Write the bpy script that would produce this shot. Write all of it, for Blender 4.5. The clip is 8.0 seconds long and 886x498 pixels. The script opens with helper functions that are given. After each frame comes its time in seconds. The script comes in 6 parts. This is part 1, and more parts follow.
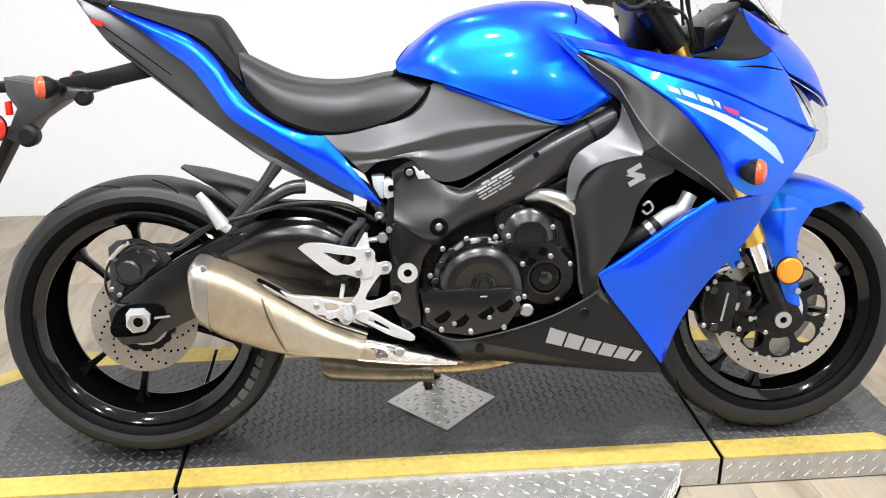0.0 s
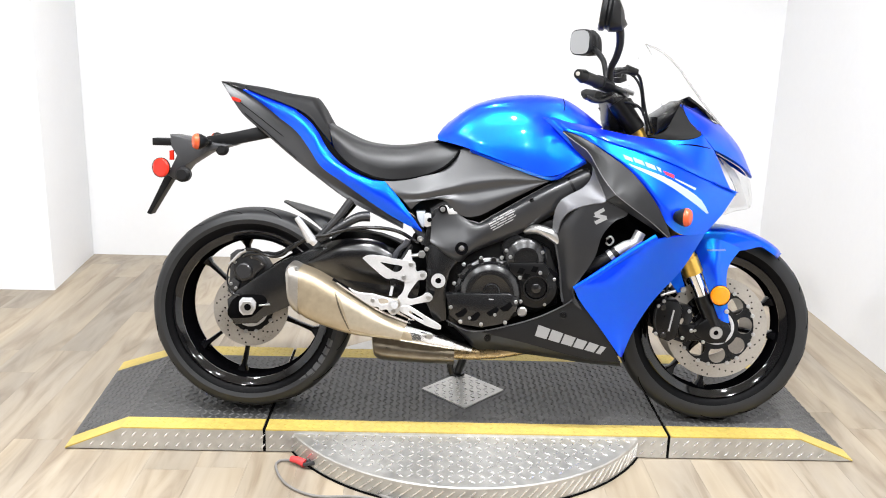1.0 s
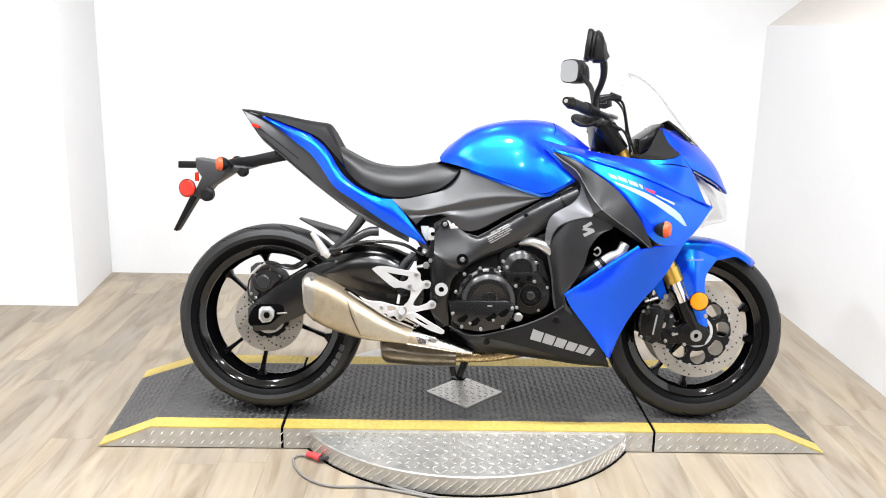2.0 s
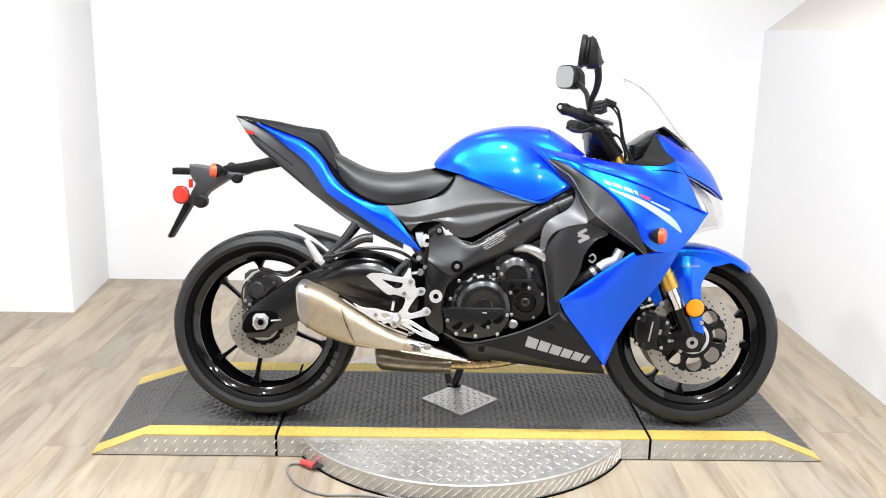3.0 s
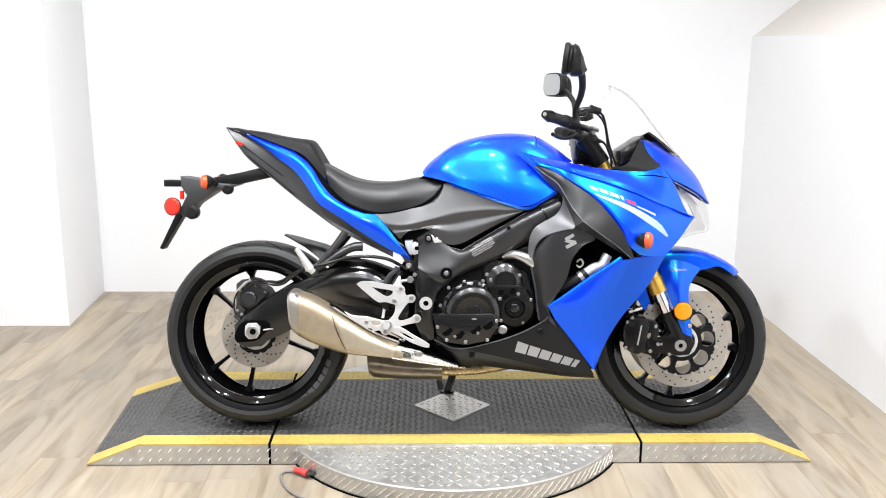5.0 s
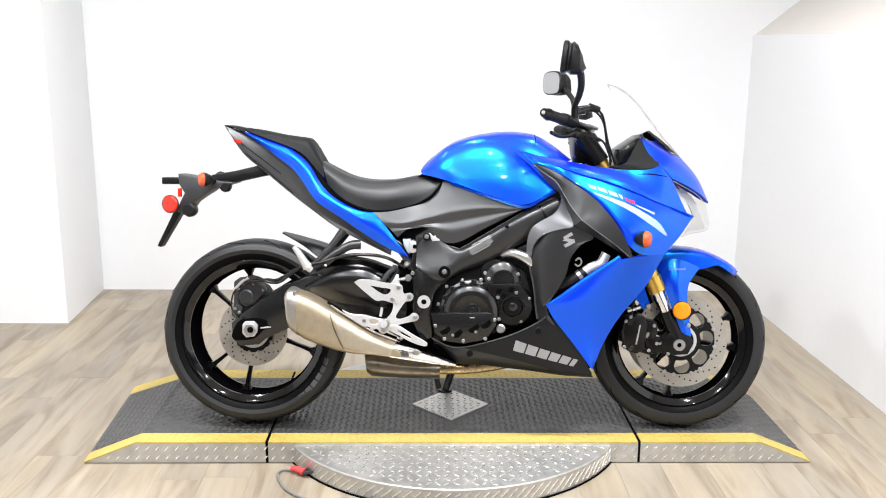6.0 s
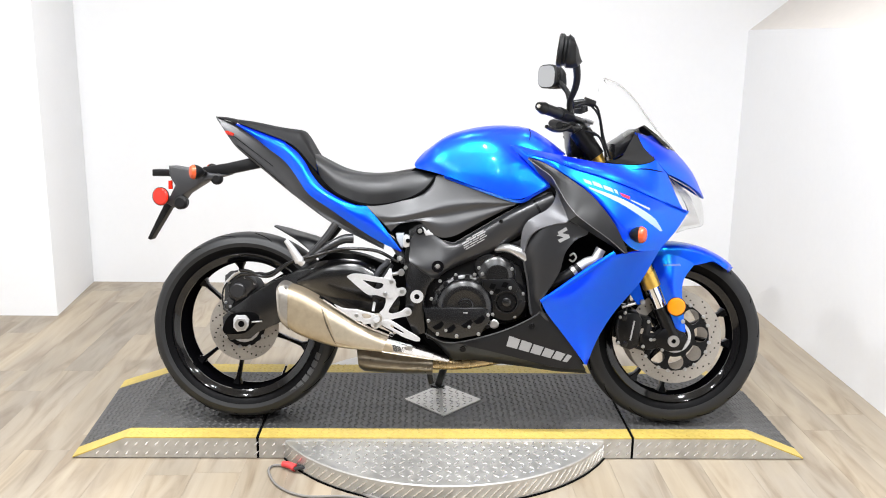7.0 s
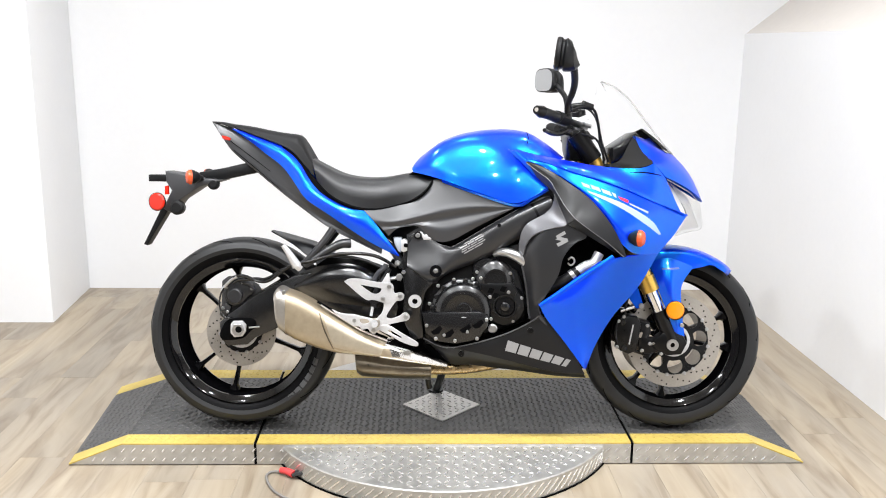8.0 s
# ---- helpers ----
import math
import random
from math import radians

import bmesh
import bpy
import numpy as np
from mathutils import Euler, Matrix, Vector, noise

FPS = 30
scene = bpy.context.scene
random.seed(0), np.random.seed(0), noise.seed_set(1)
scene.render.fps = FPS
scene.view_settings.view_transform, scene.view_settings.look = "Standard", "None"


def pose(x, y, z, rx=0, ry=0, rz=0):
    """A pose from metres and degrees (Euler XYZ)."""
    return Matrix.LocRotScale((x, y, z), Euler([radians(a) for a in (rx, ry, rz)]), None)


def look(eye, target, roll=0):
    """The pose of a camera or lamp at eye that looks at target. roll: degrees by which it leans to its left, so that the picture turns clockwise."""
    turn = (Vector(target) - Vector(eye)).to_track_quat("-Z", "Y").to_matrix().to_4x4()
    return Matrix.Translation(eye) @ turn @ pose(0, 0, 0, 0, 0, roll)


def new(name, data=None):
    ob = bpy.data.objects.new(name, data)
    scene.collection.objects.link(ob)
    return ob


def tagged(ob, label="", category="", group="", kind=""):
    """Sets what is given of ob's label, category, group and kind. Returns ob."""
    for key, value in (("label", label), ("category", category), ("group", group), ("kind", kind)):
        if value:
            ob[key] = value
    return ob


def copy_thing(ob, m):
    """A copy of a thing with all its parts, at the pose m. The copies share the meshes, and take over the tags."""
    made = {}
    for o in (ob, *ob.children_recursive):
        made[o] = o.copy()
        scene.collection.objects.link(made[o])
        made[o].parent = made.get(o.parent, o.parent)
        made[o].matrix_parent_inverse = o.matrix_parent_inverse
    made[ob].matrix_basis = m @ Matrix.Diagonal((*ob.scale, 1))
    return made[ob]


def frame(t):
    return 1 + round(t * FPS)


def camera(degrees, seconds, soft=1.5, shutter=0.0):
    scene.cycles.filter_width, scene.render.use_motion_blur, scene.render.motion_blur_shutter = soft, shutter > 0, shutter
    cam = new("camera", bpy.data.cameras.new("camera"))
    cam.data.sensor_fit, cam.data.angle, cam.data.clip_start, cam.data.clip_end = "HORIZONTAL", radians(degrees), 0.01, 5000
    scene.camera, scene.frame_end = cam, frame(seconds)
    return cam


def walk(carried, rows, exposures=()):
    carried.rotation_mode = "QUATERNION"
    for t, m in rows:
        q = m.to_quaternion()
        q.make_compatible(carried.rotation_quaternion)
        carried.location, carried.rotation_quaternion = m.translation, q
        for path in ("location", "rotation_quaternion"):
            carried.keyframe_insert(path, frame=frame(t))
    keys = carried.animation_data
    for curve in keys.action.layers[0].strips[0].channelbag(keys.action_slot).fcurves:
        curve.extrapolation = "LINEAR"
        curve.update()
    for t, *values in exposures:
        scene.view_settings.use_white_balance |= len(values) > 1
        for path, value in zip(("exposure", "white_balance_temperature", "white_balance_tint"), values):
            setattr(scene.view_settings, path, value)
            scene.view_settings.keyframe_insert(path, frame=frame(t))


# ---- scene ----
cam = camera(52.2, 8.0, soft=1.0)
PATH = [
    (0, (-0.196, -2.043, 1.290), (-0.016, -0.182, 0.579), 0.10),
    (0.2, (-0.145, -2.222, 1.312), (-0.046, -0.321, 0.698), -0.88),
    (0.5, (-0.135, -2.478, 1.340), (-0.079, -0.567, 0.755), 2.00),
    (0.7, (-0.110, -2.632, 1.348), (-0.062, -0.705, 0.816), 1.52),
    (1, (-0.144, -2.859, 1.355), (-0.102, -0.928, 0.835), 1.57),
    (1.2, (-0.157, -2.986, 1.366), (-0.130, -1.052, 0.853), 1.26),
    (1.5, (-0.184, -3.090, 1.379), (-0.151, -1.151, 0.892), 0.75),
    (2, (-0.161, -3.120, 1.386), (-0.117, -1.176, 0.915), 1.19),
    (2.2, (-0.157, -3.114, 1.386), (-0.109, -1.166, 0.934), 1.38),
    (3.3, (-0.131, -3.105, 1.391), (-0.094, -1.160, 0.928), 0.91),
    (3.5, (-0.128, -3.104, 1.391), (-0.090, -1.157, 0.933), 0.72),
    (4, (-0.121, -3.118, 1.389), (-0.082, -1.171, 0.934), 0.52),
    (4.5, (-0.107, -3.133, 1.388), (-0.073, -1.183, 0.945), 0.14),
    (4.7, (-0.108, -3.138, 1.389), (-0.064, -1.187, 0.950), 0.30),
    (5.8, (-0.093, -3.135, 1.384), (-0.061, -1.184, 0.943), 0.24),
    (6, (-0.093, -3.130, 1.384), (-0.055, -1.180, 0.943), 0.43),
    (6.5, (-0.095, -3.119, 1.381), (-0.047, -1.168, 0.942), 0.53),
    (7, (-0.096, -3.103, 1.384), (-0.041, -1.156, 0.927), 0.85),
    (7.5, (-0.102, -3.097, 1.382), (-0.045, -1.150, 0.928), 0.85),
    (8, (-0.101, -3.093, 1.378), (-0.038, -1.144, 0.933), 0.68),
]
walk(cam, [(t, look(eye, target, roll)) for t, eye, target, roll in PATH], exposures=((0, -0.10), (0.5, 0.02), (1.5, 0.04), (3.5, 0.0), (4.5, 0.0), (6, -0.03), (7, -0.06), (8, -0.08)))


# ---- light ----
world = bpy.data.worlds.new("world")
scene.world = world
world.use_nodes = True
world.node_tree.nodes["Background"].inputs["Color"].default_value = (1,1,1,1)
world.node_tree.nodes["Background"].inputs["Strength"].default_value = 0.05
CEILING = 3.2
LAMP_ROWS = ((-3.9, 40.0), (-2.5, 24.0), (-1.1, 63.0), (0.75, 10.0))
LAMP_PLACES = [(x, y) for y, _ in LAMP_ROWS for x in (-1.7, -0.3, 1.12)]


def ceiling_lamp(x, y, watts):
    data = bpy.data.lights.new("ceiling_lamp", "AREA")
    data.shape, data.size, data.energy, data.color = "DISK", 0.13, watts, (0.940, 0.957, 0.985)
    data.spread = radians(160)
    lamp = new("lamp_light", data)
    lamp.location = (x, y, CEILING - 0.045)
    return lamp


for place in LAMP_PLACES:
    ceiling_lamp(*place, dict(LAMP_ROWS)[place[1]])


# ---- materials ----
def material(name, base, rough=0.5, metal=0.0, coat=0.0, grain=0.0, scale=60.0, bump=0.0, alpha=1.0, trans=0.0, spec=0.5, vary=0.0, ior=1.45):
    """A principled material with colour variation at two scales and a fine relief."""
    mat = bpy.data.materials.new(name)
    mat.use_nodes = True
    nodes, links = mat.node_tree.nodes, mat.node_tree.links
    shader = nodes["Principled BSDF"]
    shader.inputs["Base Color"].default_value = (*base, 1)
    shader.inputs["Roughness"].default_value = rough
    shader.inputs["Metallic"].default_value = metal
    shader.inputs["Coat Weight"].default_value = coat
    shader.inputs["Coat Roughness"].default_value = 0.04
    shader.inputs["Specular IOR Level"].default_value = spec
    shader.inputs["Transmission Weight"].default_value = trans
    shader.inputs["Alpha"].default_value = alpha
    shader.inputs["IOR"].default_value = ior
    if grain or bump or vary:
        coords = nodes.new("ShaderNodeTexCoord")
        fine = nodes.new("ShaderNodeTexNoise")
        fine.inputs["Scale"].default_value, fine.inputs["Detail"].default_value = scale, 6
        broad = nodes.new("ShaderNodeTexNoise")
        broad.inputs["Scale"].default_value, broad.inputs["Detail"].default_value = scale / 14, 3
        links.new(coords.outputs["Object"], fine.inputs["Vector"])
        links.new(coords.outputs["Object"], broad.inputs["Vector"])
        both = nodes.new("ShaderNodeMath")
        both.operation = "ADD"
        links.new(fine.outputs["Fac"], both.inputs[0])
        links.new(broad.outputs["Fac"], both.inputs[1])
        if grain:
            ramp = nodes.new("ShaderNodeMapRange")
            ramp.inputs["From Min"].default_value, ramp.inputs["From Max"].default_value = 0.6, 1.4
            ramp.inputs["To Min"].default_value, ramp.inputs["To Max"].default_value = 1 - grain, 1 + grain
            links.new(both.outputs[0], ramp.inputs["Value"])
            mix = nodes.new("ShaderNodeVectorMath")
            mix.operation = "SCALE"
            mix.inputs[0].default_value = base
            links.new(ramp.outputs["Result"], mix.inputs["Scale"])
            links.new(mix.outputs["Vector"], shader.inputs["Base Color"])
        if vary:
            rr = nodes.new("ShaderNodeMapRange")
            rr.inputs["From Min"].default_value, rr.inputs["From Max"].default_value = 0.6, 1.4
            rr.inputs["To Min"].default_value, rr.inputs["To Max"].default_value = max(0.02, rough - vary), rough + vary
            links.new(both.outputs[0], rr.inputs["Value"])
            links.new(rr.outputs["Result"], shader.inputs["Roughness"])
        if bump:
            relief = nodes.new("ShaderNodeBump")
            relief.inputs["Strength"].default_value, relief.inputs["Distance"].default_value = 0.6, bump
            links.new(fine.outputs["Fac"], relief.inputs["Height"])
            links.new(relief.outputs["Normal"], shader.inputs["Normal"])
    return mat


def flake_paint(name, deep, flake, share):
    """Metallic car paint: deep pigment under brighter flakes and a clear coat."""
    mat = material(name, deep, 0.45, coat=0.55, grain=0.04, scale=900, spec=0.1)
    mat.node_tree.nodes["Principled BSDF"].inputs["Coat Roughness"].default_value = 0.02
    nodes, links = mat.node_tree.nodes, mat.node_tree.links
    pigment = nodes["Principled BSDF"]
    metal = nodes.new("ShaderNodeBsdfPrincipled")
    metal.inputs["Base Color"].default_value = (*flake, 1)
    metal.inputs["Metallic"].default_value, metal.inputs["Roughness"].default_value = 1.0, 0.28
    metal.inputs["Coat Weight"].default_value, metal.inputs["Coat Roughness"].default_value = 0.55, 0.02
    mix = nodes.new("ShaderNodeMixShader")
    mix.inputs["Fac"].default_value = share
    links.new(pigment.outputs[0], mix.inputs[1])
    links.new(metal.outputs[0], mix.inputs[2])
    links.new(mix.outputs[0], nodes["Material Output"].inputs["Surface"])
    return mat


blue = flake_paint("metallic_blue_paint", (0.0006, 0.010, 0.66), (0.0, 0.50, 0.99), 0.235)
black_plastic = material("matte_black_plastic", (0.0042, 0.0044, 0.005), 0.40, spec=0.33, grain=0.08, scale=300, bump=0.0001, vary=0.06)
grey_plastic = material("dark_grey_satin_plastic", (0.005, 0.0051, 0.0059), 0.40, spec=0.4, grain=0.08, scale=300, bump=0.0001, vary=0.05)
side_grey = material("matte_charcoal_paint", (0.028, 0.0286, 0.0315), 0.38, spec=0.85, grain=0.05, scale=400, bump=0.00005, vary=0.04)
wing_grey = material("satin_dark_wing_paint", (0.006, 0.0062, 0.0072), 0.32, spec=0.6, grain=0.06, scale=400, vary=0.04)
# pale grey that paints the highlight along the wing's creases
wing_highlight = material("worn_panel_edge", (0.12, 0.12, 0.125), 0.3, metal=0.3, grain=0.2, scale=200)
trim_silver = material("grey_metallic_paint", (0.125, 0.125, 0.132), 0.36, metal=0.45, grain=0.06, scale=500)
panel_black = material("matte_black_panel_paint", (0.014, 0.0143, 0.016), 0.37, spec=0.55, grain=0.06, scale=300, vary=0.05)
frame_black = material("satin_black_frame_paint", (0.015, 0.0153, 0.017), 0.33, spec=0.75, grain=0.06, scale=250, vary=0.05)
engine_black = material("black_engine_paint", (0.0024, 0.0024, 0.0028), 0.29, spec=0.35, grain=0.1, scale=120, vary=0.03)
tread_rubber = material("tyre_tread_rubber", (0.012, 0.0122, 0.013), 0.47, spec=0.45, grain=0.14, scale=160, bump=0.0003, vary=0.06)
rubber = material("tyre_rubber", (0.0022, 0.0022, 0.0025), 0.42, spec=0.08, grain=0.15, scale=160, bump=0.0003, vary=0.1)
soft_rubber = material("black_rubber", (0.005, 0.005, 0.0057), 0.5, spec=0.35, grain=0.12, scale=200)
gloss_black = material("gloss_black_wheel_paint", (0.0025, 0.0025, 0.003), 0.16, spec=0.2)
lip_black = material("polished_black_rim_lip", (0.003, 0.003, 0.0034), 0.07, spec=0.6)
vinyl = material("black_seat_vinyl", (0.006, 0.0062, 0.0072), 0.42, spec=0.6, grain=0.06, scale=500, bump=0.0003, vary=0.05)
pillion_vinyl = material("matte_black_pillion_vinyl", (0.0032, 0.0033, 0.004), 0.58, spec=0.3, grain=0.08, scale=500, bump=0.0003, vary=0.05)
cockpit_black = material("matte_cockpit_plastic", (0.0045, 0.0043, 0.0042), 0.6, spec=0.18, grain=0.1, scale=300)
steel = material("brushed_disc_steel", (0.42, 0.39, 0.35), 0.36, metal=0.85, grain=0.12, scale=140, vary=0.1)
alloy = material("silver_cast_alloy", (0.64, 0.64, 0.65), 0.38, metal=0.6, grain=0.12, scale=180, bump=0.0003, vary=0.08)
chrome = material("bright_chrome", (0.85, 0.85, 0.86), 0.1, metal=1.0)
titan = material("warm_brushed_stainless", (0.40, 0.33, 0.23), 0.40, metal=0.7, grain=0.14, scale=60, vary=0.08)
pipe_straw = material("straw_tinted_steel", (0.34, 0.25, 0.13), 0.3, metal=0.8, grain=0.25, scale=50, vary=0.1)
titan_dark = material("heat_tinted_steel", (0.16, 0.135, 0.10), 0.36, metal=0.85, grain=0.35, scale=60, vary=0.12)
gold = material("gold_anodised_metal", (0.74, 0.47, 0.10), 0.3, metal=0.85, grain=0.08, scale=120)
amber = material("amber_lens", (0.88, 0.25, 0.004), 0.2, coat=0.4, grain=0.1, scale=500)
orange = material("orange_lens", (0.62, 0.085, 0.025), 0.22, coat=0.3, grain=0.08, scale=700)
red = material("red_lens", (0.60, 0.018, 0.006), 0.22, coat=0.15, grain=0.08, scale=700)
white_mark = material("white_print", (0.75, 0.75, 0.75), 0.45)
silver_mark = material("silver_print", (0.28, 0.28, 0.28), 0.4, metal=0.2)
tank_plastic = material("translucent_grey_plastic", (0.36, 0.39, 0.43), 0.3, spec=0.4, grain=0.06, scale=60)
slate_rubber = material("slate_hose_rubber", (0.028, 0.029, 0.034), 0.45, grain=0.1, scale=200)
print_dim = material("dim_grey_print", (0.30, 0.30, 0.30), 0.45)
stripe_mark = material("pale_blue_white_print", (0.30, 0.41, 0.64), 0.4)
fender_mark = material("faint_blue_print", (0.10, 0.17, 0.46), 0.4)
red_mark = material("red_print", (0.6, 0.02, 0.05), 0.4)
bolt_steel = material("zinc_bolt", (0.50, 0.50, 0.50), 0.28, metal=0.9, grain=0.15, scale=300)
glass = material("clear_windscreen", (1.0, 1.0, 1.0), 0.03, trans=1.0, ior=1.04)
lens_clear = material("clear_headlight_lens", (0.86, 0.86, 0.85), 0.03, trans=1.0, ior=1.06)
mirror_glass = material("mirror_glass", (0.55, 0.56, 0.57), 0.05, metal=1.0)
wall_paint = material("white_wall_paint", (0.80, 0.805, 0.815), 0.6, grain=0.012, scale=40, bump=0.0006)
ledge_paint = material("beige_wall_paint", (0.60, 0.565, 0.53), 0.6, grain=0.03, scale=30, bump=0.0006)
ceiling_paint = material("ceiling_paint", (0.78, 0.77, 0.75), 0.7, grain=0.02, scale=30)
tread_black = material("worn_black_tread_plate", (0.074, 0.073, 0.072), 0.42, metal=0.35, grain=0.4, scale=26, vary=0.12)
# lighter than the black sheet: the lugs' top highlight is put into their colour
lug_black = material("scuffed_tread_lugs", (0.125, 0.123, 0.12), 0.46, metal=0.35, grain=0.4, scale=40, vary=0.08)
tread_steel = material("bare_tread_plate_steel", (0.50, 0.49, 0.47), 0.42, metal=0.75, grain=0.24, scale=30, vary=0.12)
lug_steel = material("bright_tread_lugs", (0.78, 0.77, 0.75), 0.25, metal=0.8, grain=0.14, scale=50)
yellow = material("yellow_floor_tape", (0.46, 0.345, 0.085), 0.5, grain=0.22, scale=60, bump=0.0006, vary=0.08)
dark_wall = material("dark_showroom_wall", (0.06, 0.058, 0.056), 0.7, grain=0.1, scale=10)
scuffed = material("polished_shield_steel", (0.80, 0.785, 0.76), 0.14, metal=1.0, grain=0.08, scale=40, bump=0.006, vary=0.06)
visor_black = material("black_screen_panel", (0.01, 0.01, 0.012), 0.2)
cable_red = material("red_rubber_boot", (0.6, 0.05, 0.05), 0.5)
cast_grey = material("grey_cast_alloy", (0.045, 0.045, 0.046), 0.42, metal=0.4, grain=0.2, scale=120, vary=0.06)
hose_black = material("glossy_hose_rubber", (0.004, 0.004, 0.0045), 0.22, spec=0.6)
cable_grey = material("grey_cable", (0.18, 0.17, 0.16), 0.6)
print_grey = material("faded_tyre_print", (0.065, 0.065, 0.068), 0.6)
# near-black for true joints, and for shade painted into gaps and recesses
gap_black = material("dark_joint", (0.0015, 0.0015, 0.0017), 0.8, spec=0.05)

rim_black = material("black_rim_barrel_paint", (0.002, 0.002, 0.0024), 0.55, spec=0.0, grain=0.1, scale=90)
titan_light = material("pale_brushed_stainless", (0.46, 0.40, 0.305), 0.40, metal=0.7, grain=0.12, scale=80, vary=0.07)
bowl_white = material("white_lamp_reflector", (0.88, 0.88, 0.89), 0.3, metal=0.2)
plank_joint = material("shaded_plank_joint", (0.16, 0.125, 0.09), 0.7, grain=0.2, scale=40)
cover_black = material("satin_black_cover_paint", (0.003, 0.0031, 0.0037), 0.25, spec=0.85, grain=0.06, scale=120, vary=0.025)


# ---- modelling helpers ----
def part(name, bm, mat, parent=None, label="", flat=False, sharp=0.6):
    """Link a bmesh as one mesh object under a thing or a part."""
    bmesh.ops.recalc_face_normals(bm, faces=bm.faces[:])
    for f in bm.faces:
        f.smooth = not flat
    for e in bm.edges:
        if len(e.link_faces) == 2 and e.calc_face_angle(0) > sharp:
            e.smooth = False
    mesh = bpy.data.meshes.new(name)
    bm.to_mesh(mesh)
    bm.free()
    mesh.materials.append(mat)
    ob = new(name, mesh)
    ob.parent = parent
    if label:
        ob["label"] = label
    return ob


def twin(ob):
    """The same part on the bike's other side."""
    mesh = ob.data.copy()
    mesh.transform(Matrix.Diagonal((1, -1, 1, 1)))
    mesh.flip_normals()
    other = new(ob.name, mesh)
    other.parent = ob.parent
    if "label" in ob:
        other["label"] = ob["label"]
    return other


def curve(points, n):
    """A smooth line of n points through the given ones; a point given twice is a corner."""
    runs, run = [], [Vector(points[0])]
    for p in points[1:]:
        p = Vector(p)
        if (p - run[-1]).length < 1e-6:
            runs.append(run)
            run = [p]
        else:
            run.append(p)
    runs.append(run)
    dense = []
    for run in runs:
        if len(run) < 2:
            continue
        ext = [run[0] * 2 - run[1], *run, run[-1] * 2 - run[-2]]
        for i in range(1, len(ext) - 2):
            a, b, c, d = ext[i - 1 : i + 3]
            for k in range(12):
                t = k / 12
                dense.append(0.5 * (2 * b + (c - a) * t + (2 * a - 5 * b + 4 * c - d) * t * t + (3 * b - a - 3 * c + d) * t ** 3))
        dense.append(run[-1])
    total = [0.0]
    for p, q in zip(dense, dense[1:]):
        total.append(total[-1] + (q - p).length)
    out, j = [], 0
    for i in range(n):
        s = total[-1] * i / (n - 1)
        while j < len(total) - 2 and total[j + 1] < s:
            j += 1
        span = total[j + 1] - total[j]
        out.append(dense[j].lerp(dense[j + 1], 0 if span < 1e-9 else min(1, (s - total[j]) / span)))
    return out


def skin(chains, n=28, m=12, both=False, thick=0.004, closed=False):
    """A smooth shell over lines that run side by side; both: the last line lies in the middle plane and the shell goes on beyond it."""
    lines = [curve(c, n) for c in chains]
    if both:
        lines += [[Vector((p.x, -p.y, p.z)) for p in c] for c in reversed(lines[:-1])]
        m = 2 * m
    bm = bmesh.new()
    count = len(lines) + (1 if closed else 0)
    per = max(1, round(m / (count - 1)))
    rows = []
    for i in range(n):
        pts = [c[i] for c in lines] + ([lines[0][i]] if closed else [])
        ext = [pts[-2] if closed else pts[0] * 2 - pts[1], *pts, pts[1] if closed else pts[-1] * 2 - pts[-2]]
        row = []
        for k in range(1, len(ext) - 2):
            a, b, c, d = ext[k - 1 : k + 3]
            for s in range(per):
                t = s / per
                row.append(0.5 * (2 * b + (c - a) * t + (2 * a - 5 * b + 4 * c - d) * t * t + (3 * b - a - 3 * c + d) * t ** 3))
        rows.append(row if closed else row + [pts[-1]])
    m = len(rows[0])
    grid = [[bm.verts.new(p) for p in row] for row in rows]
    for i in range(n - 1):
        for j in range(m if closed else m - 1):
            bm.faces.new((grid[i][j], grid[i + 1][j], grid[i + 1][(j + 1) % m], grid[i][(j + 1) % m]))
    if closed:
        bm.faces.new(grid[0][::-1])
        bm.faces.new(grid[-1])
    elif thick:
        bm.normal_update()
        mid = sum((Vector((p.x, 0, p.z)) for row in rows for p in row), Vector()) / (n * m)
        turned = sum(1 if v.normal.dot(v.co - mid - Vector((0, 0, 0.0))) < 0 else -1 for row in grid for v in row) > 0
        inner = [[bm.verts.new(v.co - v.normal * (-thick if turned else thick)) for v in row] for row in grid]
        for i in range(n - 1):
            for j in range(m - 1):
                bm.faces.new((inner[i][j], inner[i][j + 1], inner[i + 1][j + 1], inner[i + 1][j]))
        rim = [(i, 0) for i in range(n)] + [(n - 1, j) for j in range(1, m)] + [(i, m - 1) for i in range(n - 2, -1, -1)] + [(0, j) for j in range(m - 2, 0, -1)]
        for (a, b), (c, d) in zip(rim, rim[1:] + rim[:1]):
            bm.faces.new((grid[a][b], grid[c][d], inner[c][d], inner[a][b]))
    bmesh.ops.remove_doubles(bm, verts=bm.verts[:], dist=1e-6)
    bmesh.ops.recalc_face_normals(bm, faces=bm.faces[:])
    return bm


